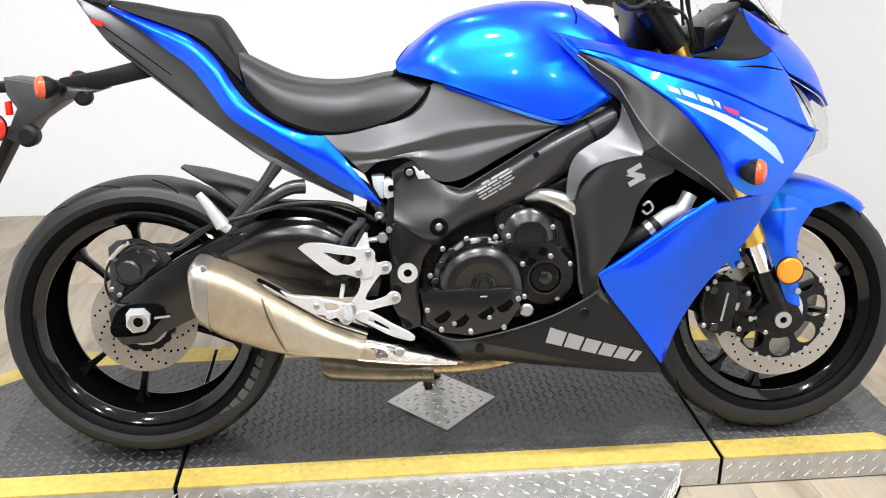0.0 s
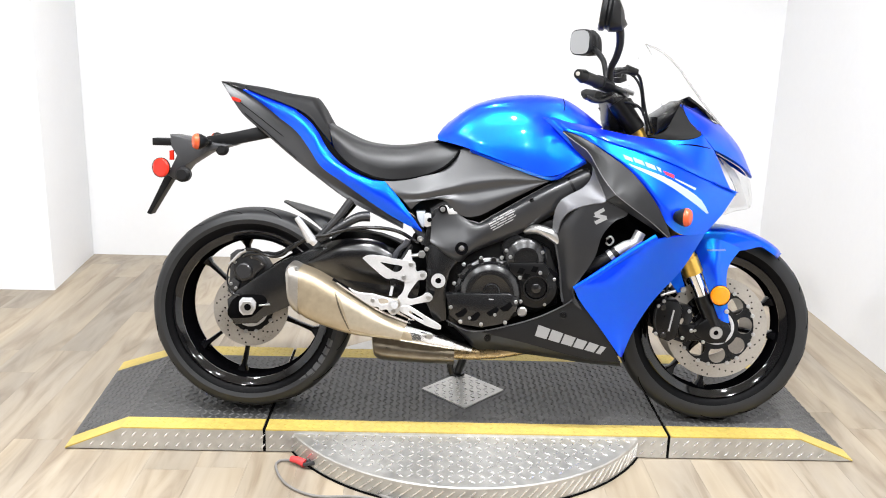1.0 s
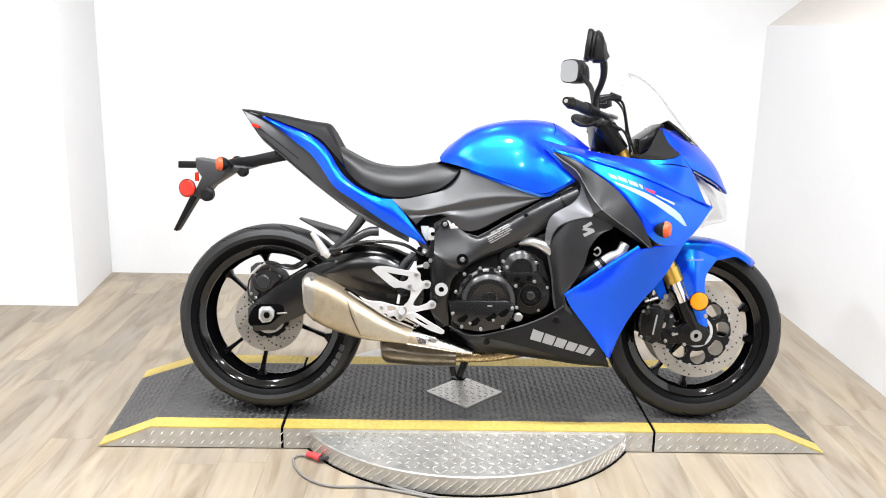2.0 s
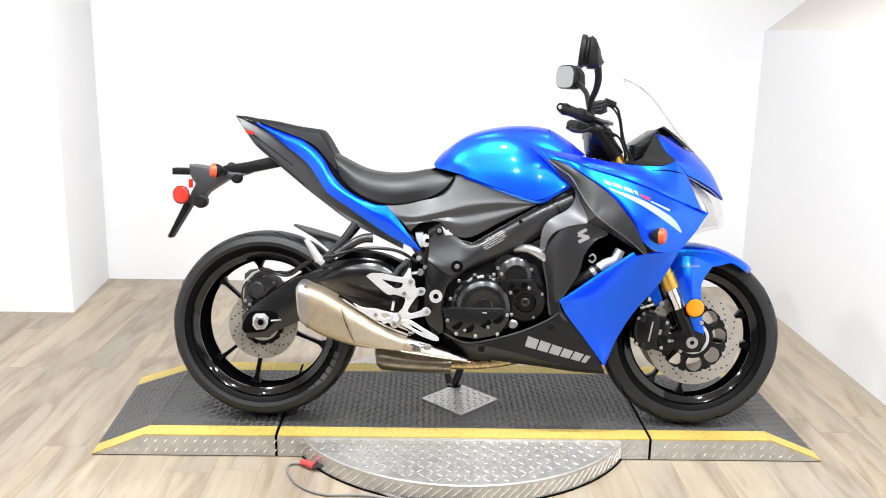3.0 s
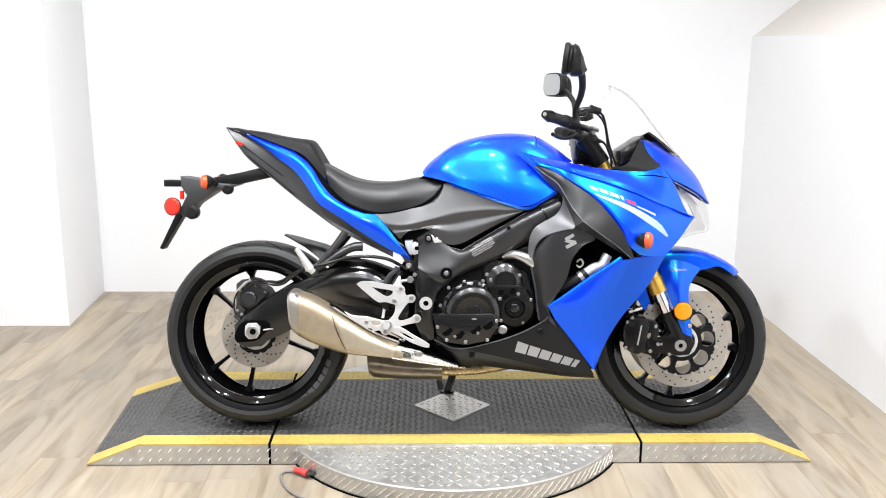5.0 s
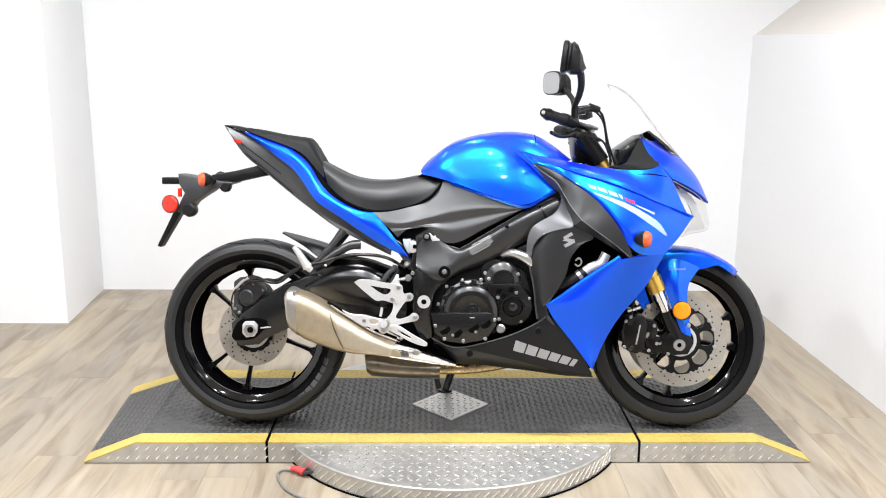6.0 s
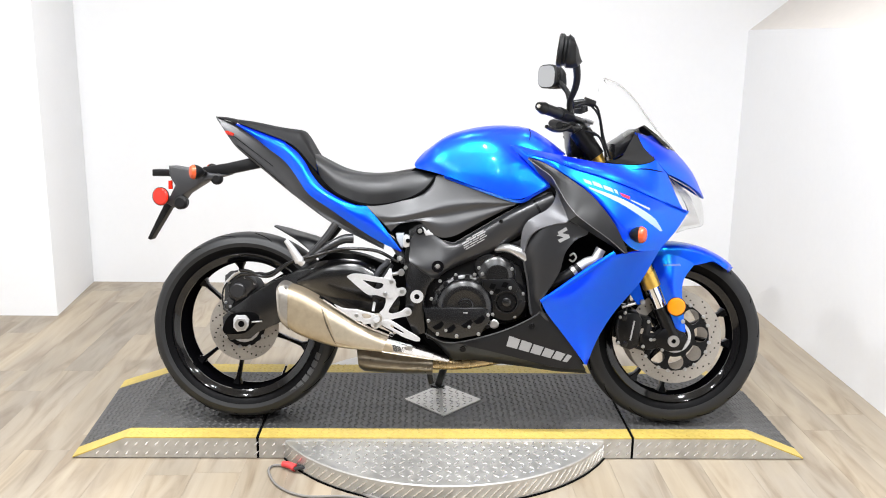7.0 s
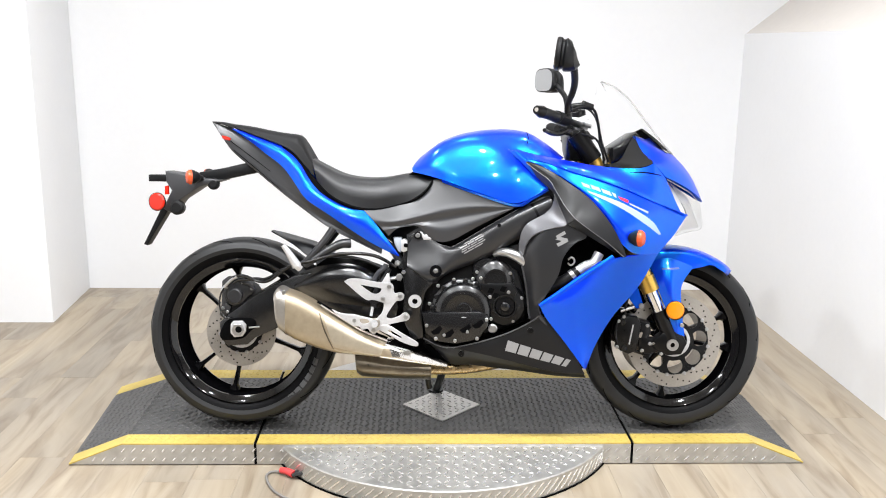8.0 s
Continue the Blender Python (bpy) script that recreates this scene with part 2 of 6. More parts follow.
def plate(outline, d0, d1, bevel=0.002, smooth=0):
    """A flat piece cut to an outline in the bike's side plane, from d0 to d1 metres off the middle, with rounded rims."""
    pts = [Vector((p[0], 0, p[2])) for p in outline]
    if smooth:
        pts = curve(pts + [pts[0]], smooth + 1)[:-1]
    bm = bmesh.new()
    lo = [bm.verts.new((p.x, -d0, p.z)) for p in pts]
    hi = [bm.verts.new((p.x, -d1, p.z)) for p in pts]
    bm.faces.new(lo)
    cap = bm.faces.new(hi[::-1])
    k = len(pts)
    for i in range(k):
        bm.faces.new((lo[i], hi[i], hi[(i + 1) % k], lo[(i + 1) % k]))
    bmesh.ops.recalc_face_normals(bm, faces=bm.faces[:])
    if bevel:
        bmesh.ops.bevel(bm, geom=list(cap.edges), offset=bevel, segments=2, affect="EDGES", profile=0.5, clamp_overlap=True)
    return bm


def pierced(outline, hole, d0, d1):
    """A flat piece like a plate, with an opening cut through it."""
    loops = [[Vector((p[0], 0, p[2])) for p in curve([Vector(q) for q in ring_pts + [ring_pts[0]]], 3 * len(ring_pts) + 1)[:-1]] for ring_pts in (outline, hole)]
    flat = [p for loop in loops for p in loop]
    bm = bmesh.new()
    lo = [bm.verts.new((p.x, -d0, p.z)) for p in flat]
    hi = [bm.verts.new((p.x, -d1, p.z)) for p in flat]
    for a, b, c in tessellate_polygon([[Vector((p.x, p.z, 0)) for p in loop] for loop in loops]):
        bm.faces.new((lo[a], lo[b], lo[c]))
        bm.faces.new((hi[c], hi[b], hi[a]))
    start = 0
    for loop in loops:
        k = len(loop)
        for i in range(k):
            a, b = start + i, start + (i + 1) % k
            bm.faces.new((lo[a], hi[a], hi[b], lo[b]))
        start += k
    bmesh.ops.recalc_face_normals(bm, faces=bm.faces[:])
    rims = [e for e in bm.edges if len(e.link_faces) == 2 and e.calc_face_angle() > 0.8 and all(abs(v.co.y + d1) < 1e-6 for v in e.verts)]
    bmesh.ops.bevel(bm, geom=rims, offset=0.0012, segments=1, affect="EDGES", profile=0.5, clamp_overlap=True)
    return bm


def frame_of(axis):
    a = Vector(axis).normalized()
    u = a.cross(Vector((0, 0, 1)) if abs(a.z) < 0.9 else Vector((1, 0, 0))).normalized()
    return a, u, a.cross(u)


def lathe(profile, origin, axis=(0, -1, 0), seg=32, loop=False, bm=None):
    """Turn a profile of (radius, height along the axis) round an axis."""
    a, u, w = frame_of(axis)
    o = Vector(origin)
    bm = bm or bmesh.new()
    rings = []
    for r, s in profile:
        if r < 1e-6:
            rings.append([bm.verts.new(o + a * s)])
        else:
            rings.append([bm.verts.new(o + a * s + (u * math.cos(t) + w * math.sin(t)) * r) for t in (2 * math.pi * k / seg for k in range(seg))])
    pairs = list(zip(rings, rings[1:])) + ([(rings[-1], rings[0])] if loop else [])
    for p, q in pairs:
        for k in range(seg):
            k2 = (k + 1) % seg
            face = [p[k % len(p)], p[k2 % len(p)], q[k2 % len(q)], q[k % len(q)]]
            face = [v for i, v in enumerate(face) if v not in face[:i]]
            if len(face) > 2:
                bm.faces.new(face)
    return bm


def disc(origin, r, h, axis=(0, -1, 0), seg=24, soft=0.0015, bm=None):
    """A short round piece with a softened rim, standing h along its axis."""
    s = min(soft, r * 0.4, h * 0.4)
    return lathe([(0, 0), (r, 0), (r, h - s), (r - s, h), (0, h)], origin, axis, seg, bm=bm)


def ring(origin, r0, r1, h, axis=(0, -1, 0), seg=48, bm=None):
    return lathe([(r0, 0), (r1, 0), (r1, h), (r0, h)], origin, axis, seg, loop=True, bm=bm)


def tube(points, radius, seg=10, n=0, bm=None, flatten=1.0):
    """A round bar along a line; radius is one number, or one for each end."""
    r0, r1 = radius if isinstance(radius, tuple) else (radius, radius)
    pts = curve(points, n or max(2, 6 * (len(points) - 1))) if len(points) > 2 or n else [Vector(p) for p in points]
    bm = bm or bmesh.new()
    rings, u = [], None
    for i, p in enumerate(pts):
        t = (pts[min(i + 1, len(pts) - 1)] - pts[max(i - 1, 0)]).normalized()
        u = frame_of(t)[1] if u is None else (u - t * u.dot(t)).normalized()
        w = t.cross(u)
        r = r0 + (r1 - r0) * i / max(1, len(pts) - 1)
        rings.append([bm.verts.new(p + (u * math.cos(a) + w * math.sin(a) * flatten) * r) for a in (2 * math.pi * k / seg for k in range(seg))])
    for p, q in zip(rings, rings[1:]):
        for k in range(seg):
            bm.faces.new((p[k], p[(k + 1) % seg], q[(k + 1) % seg], q[k]))
    bm.faces.new(rings[0][::-1])
    bm.faces.new(rings[-1])
    return bm


def block(x0, x1, y0, y1, z0, z1, bevel=0.0, bm=None, m=None):
    bm = bm or bmesh.new()
    made = bmesh.ops.create_cube(bm, size=1)["verts"]
    bmesh.ops.transform(bm, verts=made, matrix=Matrix.Translation(((x0 + x1) / 2, (y0 + y1) / 2, (z0 + z1) / 2)) @ Matrix.Diagonal((x1 - x0, y1 - y0, z1 - z0, 1)))
    if bevel:
        edges = list({e for v in made for e in v.link_edges})
        made = list({v for f in bmesh.ops.bevel(bm, geom=edges, offset=bevel, segments=2, affect="EDGES", profile=0.5)["faces"] for v in f.verts} | {v for v in made if v.is_valid})
    if m:
        bmesh.ops.transform(bm, verts=[v for v in made if v.is_valid], matrix=m)
    return bm


def prism(points, y0, y1, bevel=0.0):
    """A straight piece with an outline in x and z, from y0 to y1."""
    bm = bmesh.new()
    a = [bm.verts.new((x, y0, z)) for x, z in points]
    b = [bm.verts.new((x, y1, z)) for x, z in points]
    k = len(points)
    bm.faces.new(a)
    bm.faces.new(b[::-1])
    for i in range(k):
        bm.faces.new((a[i], b[i], b[(i + 1) % k], a[(i + 1) % k]))
    bmesh.ops.recalc_face_normals(bm, faces=bm.faces[:])
    if bevel:
        bmesh.ops.bevel(bm, geom=bm.edges[:], offset=bevel, segments=1, affect="EDGES", clamp_overlap=True)
    return bm


# ---- the room ----
BACK, RIGHT, LEFT, FRONT = 1.912, 1.690, -3.4, -4.6


def solid(name, x0, x1, y0, y1, z0, z1, mat, label, category, bevel=0.0):
    return tagged(part(name, block(x0, x1, y0, y1, z0, z1, bevel), mat), label, category, kind="structure")


solid("wall_north", LEFT - 0.1, RIGHT + 1.2, BACK, BACK + 0.12, -0.1, CEILING, wall_paint, "smooth white painted back wall behind the platform", "wall")
solid("wall_west", LEFT - 0.12, LEFT, FRONT, BACK, -0.1, CEILING, wall_paint, "plain white painted side wall", "wall")
# never in view; kept dark so the bike's near side reflects little light
solid("wall_south", LEFT - 0.1, RIGHT + 1.2, FRONT - 0.12, FRONT, -0.1, CEILING, dark_wall, "unseen dark wall added behind the camera to darken reflections", "wall")
solid("wall_east", RIGHT, RIGHT + 0.12, FRONT, BACK, -0.1, 1.445, wall_paint, "white painted half-height side wall", "wall")
pillar_bm = bmesh.new()
feet = [pillar_bm.verts.new((px, py, 0)) for px, py in ((LEFT, 1.264), (-1.892, 1.264), (-1.938, BACK), (LEFT, BACK))]
heads = [pillar_bm.verts.new((v.co.x, v.co.y, CEILING)) for v in feet]
pillar_bm.faces.new(feet[::-1])
pillar_bm.faces.new(heads)
for i in range(4):
    pillar_bm.faces.new((feet[i], feet[(i + 1) % 4], heads[(i + 1) % 4], heads[i]))
bmesh.ops.bevel(pillar_bm, geom=[e for e in pillar_bm.edges if abs(e.verts[0].co.z - e.verts[1].co.z) > 1], offset=0.004, segments=2, affect="EDGES", profile=0.5)
tagged(part("pillar", pillar_bm, wall_paint), "square white painted wall pillar on the floor", "pillar", kind="structure")
tagged(part("ledge_east", prism([(RIGHT, 1.44), (RIGHT + 1.2, 2.40), (RIGHT + 1.2, 2.30), (RIGHT + 0.12, 1.40)], FRONT, BACK), ledge_paint), "sloping beige panel above the half-height wall", "wall", kind="structure")
solid("wall_far_east", RIGHT + 1.2, RIGHT + 1.3, FRONT, BACK, 2.2, CEILING, wall_paint, "plain white upper side wall", "wall")
solid("ceiling", LEFT - 0.1, RIGHT + 1.3, FRONT - 0.1, BACK + 0.1, CEILING, CEILING + 0.1, ceiling_paint, "plain white ceiling with round lamps", "ceiling")


def lamp_fixture():
    thing = tagged(new("ceiling_lamp"), "round white recessed ceiling lamp", "lamp", "lamps in the ceiling")
    part("lamp_rim", ring((0, 0, -0.03), 0.072, 0.092, 0.03, (0, 0, 1), 40), ceiling_paint, thing)
    part("lamp_plate", disc((0, 0, -0.012), 0.071, 0.011, (0, 0, 1), 40), white_mark, thing)
    return thing


lamp = lamp_fixture()
lamp.location = (*LAMP_PLACES[0], CEILING)
for place in LAMP_PLACES[1:]:
    copy_thing(lamp, Matrix.Translation((*place, CEILING)))


# ---- the platform ----
TOP = 0.075
FRONT_Y, REAR_Y = -0.302, 0.383


def lug_field(inside, pitch, long, wide, high, place, one_way=False, skewed=None):
    """Raised lugs in two directions by turns, inside a region, set on a plane by a matrix."""
    bm = bmesh.new()
    verts, faces = [], []
    x0, x1, y0, y1, test = inside
    nx, ny = int((x1 - x0) / pitch) + 1, int((y1 - y0) / pitch) + 1
    for i in range(nx):
        for j in range(ny):
            cx, cy = x0 + pitch * (i + 0.5), y0 + pitch * (j + 0.5)
            if not test(cx, cy):
                continue
            a = math.radians(45 if one_way or (i + j) % 2 else -45)
            ca, sa = math.cos(a), math.sin(a)
            base = len(verts)
            ring_pts = [(-long / 2, 0, 0), (0, -wide / 2, 0), (long / 2, 0, 0), (0, wide / 2, 0), (-long * 0.28, 0, high), (long * 0.28, 0, high)]
            for px, py, pz in ring_pts:
                verts.append(place @ Vector((cx + px * ca - py * sa, cy + px * sa + py * ca, pz)))
            faces += [tuple(base + k for k in f) for f in ((0, 1, 5, 4), (1, 2, 5), (2, 3, 4, 5), (3, 0, 4))]
    made = [bm.verts.new(v) for v in verts]
    for f in faces:
        bm.faces.new([made[k] for k in f])
    return skewed(bm) if skewed else bm


def section(x0, x1, low0, low1, label, skew=0.0):
    """One length of the ramp platform; low0 and low1: how far it slopes to the floor at its ends; skew: how much longer the first slope is at the back."""

    def askew(bm):
        for v in bm.verts:
            v.co.x -= skew * max(0.0, 1 - max(0.0, v.co.z - 0.002) / TOP) * (v.co.y - FRONT_Y) / (REAR_Y - FRONT_Y)
        return bm

    thing = tagged(new("platform_section"), label, "platform", "platform sections")
    outline = [(x0, 0.004), (x1, 0.004)]
    outline += [(x1 - low1, TOP)] if low1 else [(x1, TOP)]
    outline += [(x0 + low0, TOP)] if low0 else [(x0, TOP)]
    bm = bmesh.new()
    rows = []
    for step in range(9):
        y = FRONT_Y + (REAR_Y - FRONT_Y) * step / 8
        rows.append([bm.verts.new((x, y, z)) for x, z in outline])
    k = len(outline)
    bm.faces.new(rows[0])
    bm.faces.new(rows[-1][::-1])
    for p, q in zip(rows, rows[1:]):
        for i in range(k):
            bm.faces.new((p[i], q[i], q[(i + 1) % k], p[(i + 1) % k]))
    part("body", askew(bm) if low0 else bm, tread_steel, thing, "bare tread plate sides", flat=True)

    def height(x):
        z = TOP
        if low0 and x < x0 + low0:
            z = TOP * (x - x0) / low0
        if low1 and x > x1 - low1:
            z = TOP * (x1 - x) / low1
        return max(0.004, z)

    cuts = [x0 + 0.001] + ([x0 + low0] if low0 else []) + ([x1 - low1] if low1 else []) + [x1 - 0.001]

    def sheet(y0, y1, lift, mat, name, label=""):
        b = bmesh.new()
        cols = []
        ys = [y0 + (y1 - y0) * k / 6 for k in range(7)]
        for x in cuts:
            z = height(x)
            cols.append([b.verts.new((x, y, z + lift)) for y in ys] + [b.verts.new((x, y, z - 0.001)) for y in reversed(ys)])
        for p, q in zip(cols, cols[1:]):
            for i in range(14):
                b.faces.new((p[i], q[i], q[(i + 1) % 14], p[(i + 1) % 14]))
        for c in (cols[0], cols[-1][::-1]):
            b.faces.new(c)
        return part(name, askew(b) if low0 else b, mat, thing, label, flat=True)

    sheet(FRONT_Y + 0.07, REAR_Y - 0.085, 0.003, tread_black, "tread_sheet", "worn black tread sheet")
    sheet(FRONT_Y - 0.001, FRONT_Y + 0.0705, 0.0035, yellow, "edge_stripe", "yellow edge stripe")
    sheet(REAR_Y - 0.0855, REAR_Y + 0.001, 0.0035, yellow, "edge_stripe", "yellow edge stripe")
    hidden_diamond = lambda x, y: abs(x) + abs(y - DIAMOND_Y) > 0.155
    pieces = [(x0 + low0 + 0.004, x1 - low1 - 0.004, Matrix.Translation((0, 0, TOP + 0.003)))]
    if low0:
        pieces.append((0.012, math.hypot(low0, TOP), Matrix.Translation((x0, 0, 0.0070)) @ Matrix.Rotation(-math.atan2(TOP - 0.004, low0), 4, "Y")))
    if low1:
        pieces.append((0.0, math.hypot(low1, TOP) - 0.012, Matrix.Translation((x1 - low1, 0, TOP + 0.003)) @ Matrix.Rotation(math.atan2(TOP - 0.004, low1), 4, "Y")))
    for a, b, m in pieces:
        tagged(part("tread_relief", lug_field((a, b, FRONT_Y + 0.07, REAR_Y - 0.105, hidden_diamond if m.translation.x == 0 else (lambda x, y: True)), 0.0215, 0.0215, 0.0075, 0.0026, m, skewed=askew if low0 and m.translation.x else None), lug_black, thing, flat=True), kind="stuff")
    for y0, y1 in ((FRONT_Y + 0.004, FRONT_Y + 0.066), (REAR_Y - 0.078, REAR_Y - 0.004)):
        tagged(part("stripe_relief", lug_field((pieces[0][0], pieces[0][1], y0, y1, lambda x, y: True), 0.0215, 0.020, 0.0075, 0.0012, Matrix.Translation((0, 0, TOP + 0.0035))), yellow, thing, flat=True), kind="stuff")
    side = Matrix.Translation((0, FRONT_Y, 0)) @ Matrix.Rotation(math.pi / 2, 4, "X")
    tagged(part("side_relief", lug_field((x0, x1, 0.004, TOP, lambda x, y: y + 0.012 < height(x) and height(x) > 0.02), 0.033, 0.027, 0.006, 0.002, side, one_way=True), lug_steel, thing, flat=True), kind="stuff")
    return thing


DIAMOND_Y = 0.02
section(-1.241, -0.630, 0.178, 0, "black tread-plate ramp end with yellow stripes", 0.045)
section(-0.621, 0.628, 0, 0, "black tread-plate middle platform with a bare steel diamond")
section(0.637, 1.220, 0, 0.176, "black tread-plate ramp end with yellow stripes")
diamond = tagged(part("diamond_plate", prism([(0.142, 0), (0, 0.150), (-0.142, 0), (0, -0.150)], 0.0, 0.004), tread_steel, flat=True), "bare steel diamond of tread plate laid in the platform", "plate")
diamond.matrix_basis = pose(0, DIAMOND_Y, TOP + 0.003, 90)
tagged(part("tread_relief", lug_field((-0.15, 0.15, -0.15, 0.15, lambda x, y: abs(x) / 0.130 + abs(y) / 0.138 < 1), 0.024, 0.024, 0.008, 0.002, Matrix.Rotation(radians(-90), 4, "X") @ Matrix.Translation((0, 0, 0.004))), lug_steel, diamond, flat=True), kind="stuff")
for x in (-0.6255, 0.6325):
    tagged(part("joint_strip", block(x - 0.0045, x + 0.0045, FRONT_Y + 0.002, REAR_Y - 0.01, 0.002, TOP + 0.001), gap_black), "dark rubber strip in the joint between platform sections", "strip")

table = tagged(new("turntable"), "round bare tread-plate turntable under the platform", "turntable")
part("top_plate", lathe([(0, 0), (0.617, 0), (0.617, 0.0615), (0.614, 0.0655), (0, 0.0655)], (0, 0.004, 0.0005), (0, 0, 1), 128), tread_steel, table)
tagged(part("tread_relief", lug_field((-0.62, 0.62, -0.62, -0.2, lambda x, y: x * x + (y - 0.01) ** 2 < 0.600 ** 2), 0.029, 0.031, 0.009, 0.0022, Matrix.Translation((0, 0, 0.066))), lug_steel, table, flat=True), kind="stuff")
rim_bm = bmesh.new()
for k in range(130):
    a = math.pi + math.pi * k / 129
    for z in ((0.018, 0.046) if k % 2 else (0.032,)):
        m = Matrix.Translation((0.617 * math.cos(a), 0.004 + 0.617 * math.sin(a), z)) @ Matrix.Rotation(a + math.pi / 2, 4, "Z") @ Matrix.Rotation(radians(-40), 4, "Y")
        block(-0.010, 0.010, -0.0014, 0.0014, -0.0018, 0.0018, bm=rim_bm, m=m)
tagged(part("rim_relief", rim_bm, lug_steel, table, flat=True), kind="stuff")
part("floor_ring", ring((0, 0.004, 0.0), 0.600, 0.621, 0.005, (0, 0, 1), 96), gap_black, table)

# ---- the cable on the floor ----
lead = tagged(new("battery_lead"), "grey charging cable with a red clip lying on the floor", "cable")
part("wire", tube([(-0.44, -0.40, 0.012), (-0.36, -0.47, 0.006), (-0.24, -0.565, 0.006), (-0.12, -0.625, 0.006), (0.02, -0.68, 0.006), (0.2, -0.78, 0.006)], 0.0055, 8), cable_grey, lead)
part("wire", tube([(-0.50, -0.385, 0.012), (-0.56, -0.36, 0.006), (-0.575, -0.40, 0.006), (-0.53, -0.50, 0.006), (-0.44, -0.565, 0.006), (-0.30, -0.57, 0.006), (-0.12, -0.63, 0.006)], 0.004, 8), cable_grey, lead)
part("clip_boot", tube([(-0.532, -0.372, 0.016), (-0.512, -0.382, 0.018), (-0.488, -0.398, 0.015)], (0.010, 0.0125), 12, n=6), cable_red, lead, "red rubber clip boot")
for k in (-0.008, 0.008):
    part("clip_jaw", tube([(-0.490, -0.398 + k, 0.015), (-0.462, -0.398 + k, 0.022), (-0.434, -0.395 + k, 0.014)], (0.006, 0.008), 8, n=6), cast_grey, lead, "dark worn steel clip jaw")
part("clip_spring", tube([(-0.452, -0.412, 0.014), (-0.447, -0.38, 0.020)], 0.009, 10), bolt_steel, lead)


# ---- the motorcycle ----
bike = tagged(new("motorcycle"), "blue and black sport touring motorcycle leaning on its side stand", "motorcycle")
bike.matrix_basis = Matrix.Translation((0.042, -0.137, TOP + 0.003)) @ Matrix.Rotation(radians(-2.3), 4, "Z") @ Matrix.Rotation(radians(-7.0), 4, "X")


def wheel(x, r, half, rim_r, rim_half, turn, part_way):
    """A road wheel with its tyre, cast rim, spokes and hub; the axle at height r."""
    o = (x, 0, r)
    w = part("wheel", lathe([(rim_r - 0.016, -rim_half * 0.9), (rim_r + 0.006, -rim_half), (rim_r + 0.008, -rim_half + 0.008), (rim_r - 0.014, -rim_half * 0.6), (rim_r - 0.02, 0), (rim_r - 0.014, rim_half * 0.6), (rim_r + 0.008, rim_half - 0.008), (rim_r + 0.006, rim_half), (rim_r - 0.016, rim_half * 0.9), (rim_r - 0.026, rim_half * 0.3), (rim_r - 0.026, -rim_half * 0.3)], o, (0, -1, 0), 96, loop=True), rim_black, bike, "gloss black cast wheel rim")
    for q in (-1, 1):
        part("rim_lip", lathe([(rim_r - 0.020, q * rim_half * 0.92), (rim_r - 0.006, q * (rim_half + 0.004)), (rim_r + 0.002, q * (rim_half + 0.007)), (rim_r + 0.007, q * (rim_half + 0.003)), (rim_r, q * (rim_half - 0.008)), (rim_r - 0.02, q * rim_half * 0.85)], o, (0, -1, 0), 96, loop=True), lip_black, w, "polished black rim lip")
    h = r - rim_r
    prof = [(rim_r + 0.002, rim_half - 0.004), (rim_r + 0.012, rim_half + 0.006), (rim_r + 0.35 * h, half * 0.96), (rim_r + 0.52 * h, half), (rim_r + 0.66 * h, half * 0.955)]
    for k in range(1, 7):
        a = k / 6 * math.pi / 2
        prof.append((rim_r + 0.66 * h + 0.34 * h * math.sin(a), half * 0.955 * math.cos(a) ** 0.85 if k < 6 else 0))
    crown = prof[2:] + [(a, -b) for a, b in reversed(prof[2:-1])]
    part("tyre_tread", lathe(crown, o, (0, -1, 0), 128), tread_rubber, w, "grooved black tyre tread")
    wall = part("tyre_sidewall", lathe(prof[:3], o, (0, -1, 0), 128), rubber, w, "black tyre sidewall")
    twin(wall)
    cuts = bmesh.new()
    for k in range(15):
        a0 = 2 * math.pi * k / 15
        for side in (-1, 1):
            line = []
            for t in range(7):
                f = t / 6
                q = 0.22 + 0.42 * f
                ang = a0 + (0.0 if side < 0 else math.pi / 15) + 0.14 * f + 0.08 * f * f
                rr = rim_r + 0.66 * h + 0.34 * h * math.sin(q * math.pi / 2) - 0.0021
                lat = half * 0.955 * math.cos(q * math.pi / 2) ** 0.85
                line.append((x + rr * math.cos(ang), side * lat, r + rr * math.sin(ang)))
            tube(line, (0.0022, 0.0036), 5, bm=cuts)
    tagged(part("groove_pattern", cuts, gap_black, w), kind="stuff")
    for k in range(6):
        a = radians(turn + 120 * (k // 2) + (part_way if k % 2 else -part_way))
        t, n = Vector((math.cos(a), 0, math.sin(a))), Vector((-math.sin(a), 0, math.cos(a)))
        bm = bmesh.new()
        rows = []
        for s, wide, deep in ((0.035, 0.018, 0.034), (0.09, 0.0085, 0.022), (0.15, 0.0065, 0.016), (rim_r - 0.045, 0.008, 0.018), (rim_r - 0.018, 0.024, 0.026)):
            c = Vector(o) + t * s
            rows.append([bm.verts.new(c + n * p * wide + Vector((0, q * deep, 0))) for p, q in ((-1, -0.5), (-0.6, -1), (0.6, -1), (1, -0.5), (1, 0.5), (0.6, 1), (-0.6, 1), (-1, 0.5))])
        for p, q in zip(rows, rows[1:]):
            for i in range(8):
                bm.faces.new((p[i], p[(i + 1) % 8], q[(i + 1) % 8], q[i]))
        part("spoke", bm, gloss_black, w)
    part("hub", lathe([(0, -0.06), (0.036, -0.06), (0.046, -0.04), (0.046, 0.04), (0.036, 0.06), (0, 0.06)], o, (0, -1, 0), 40), gloss_black, w)
    return w


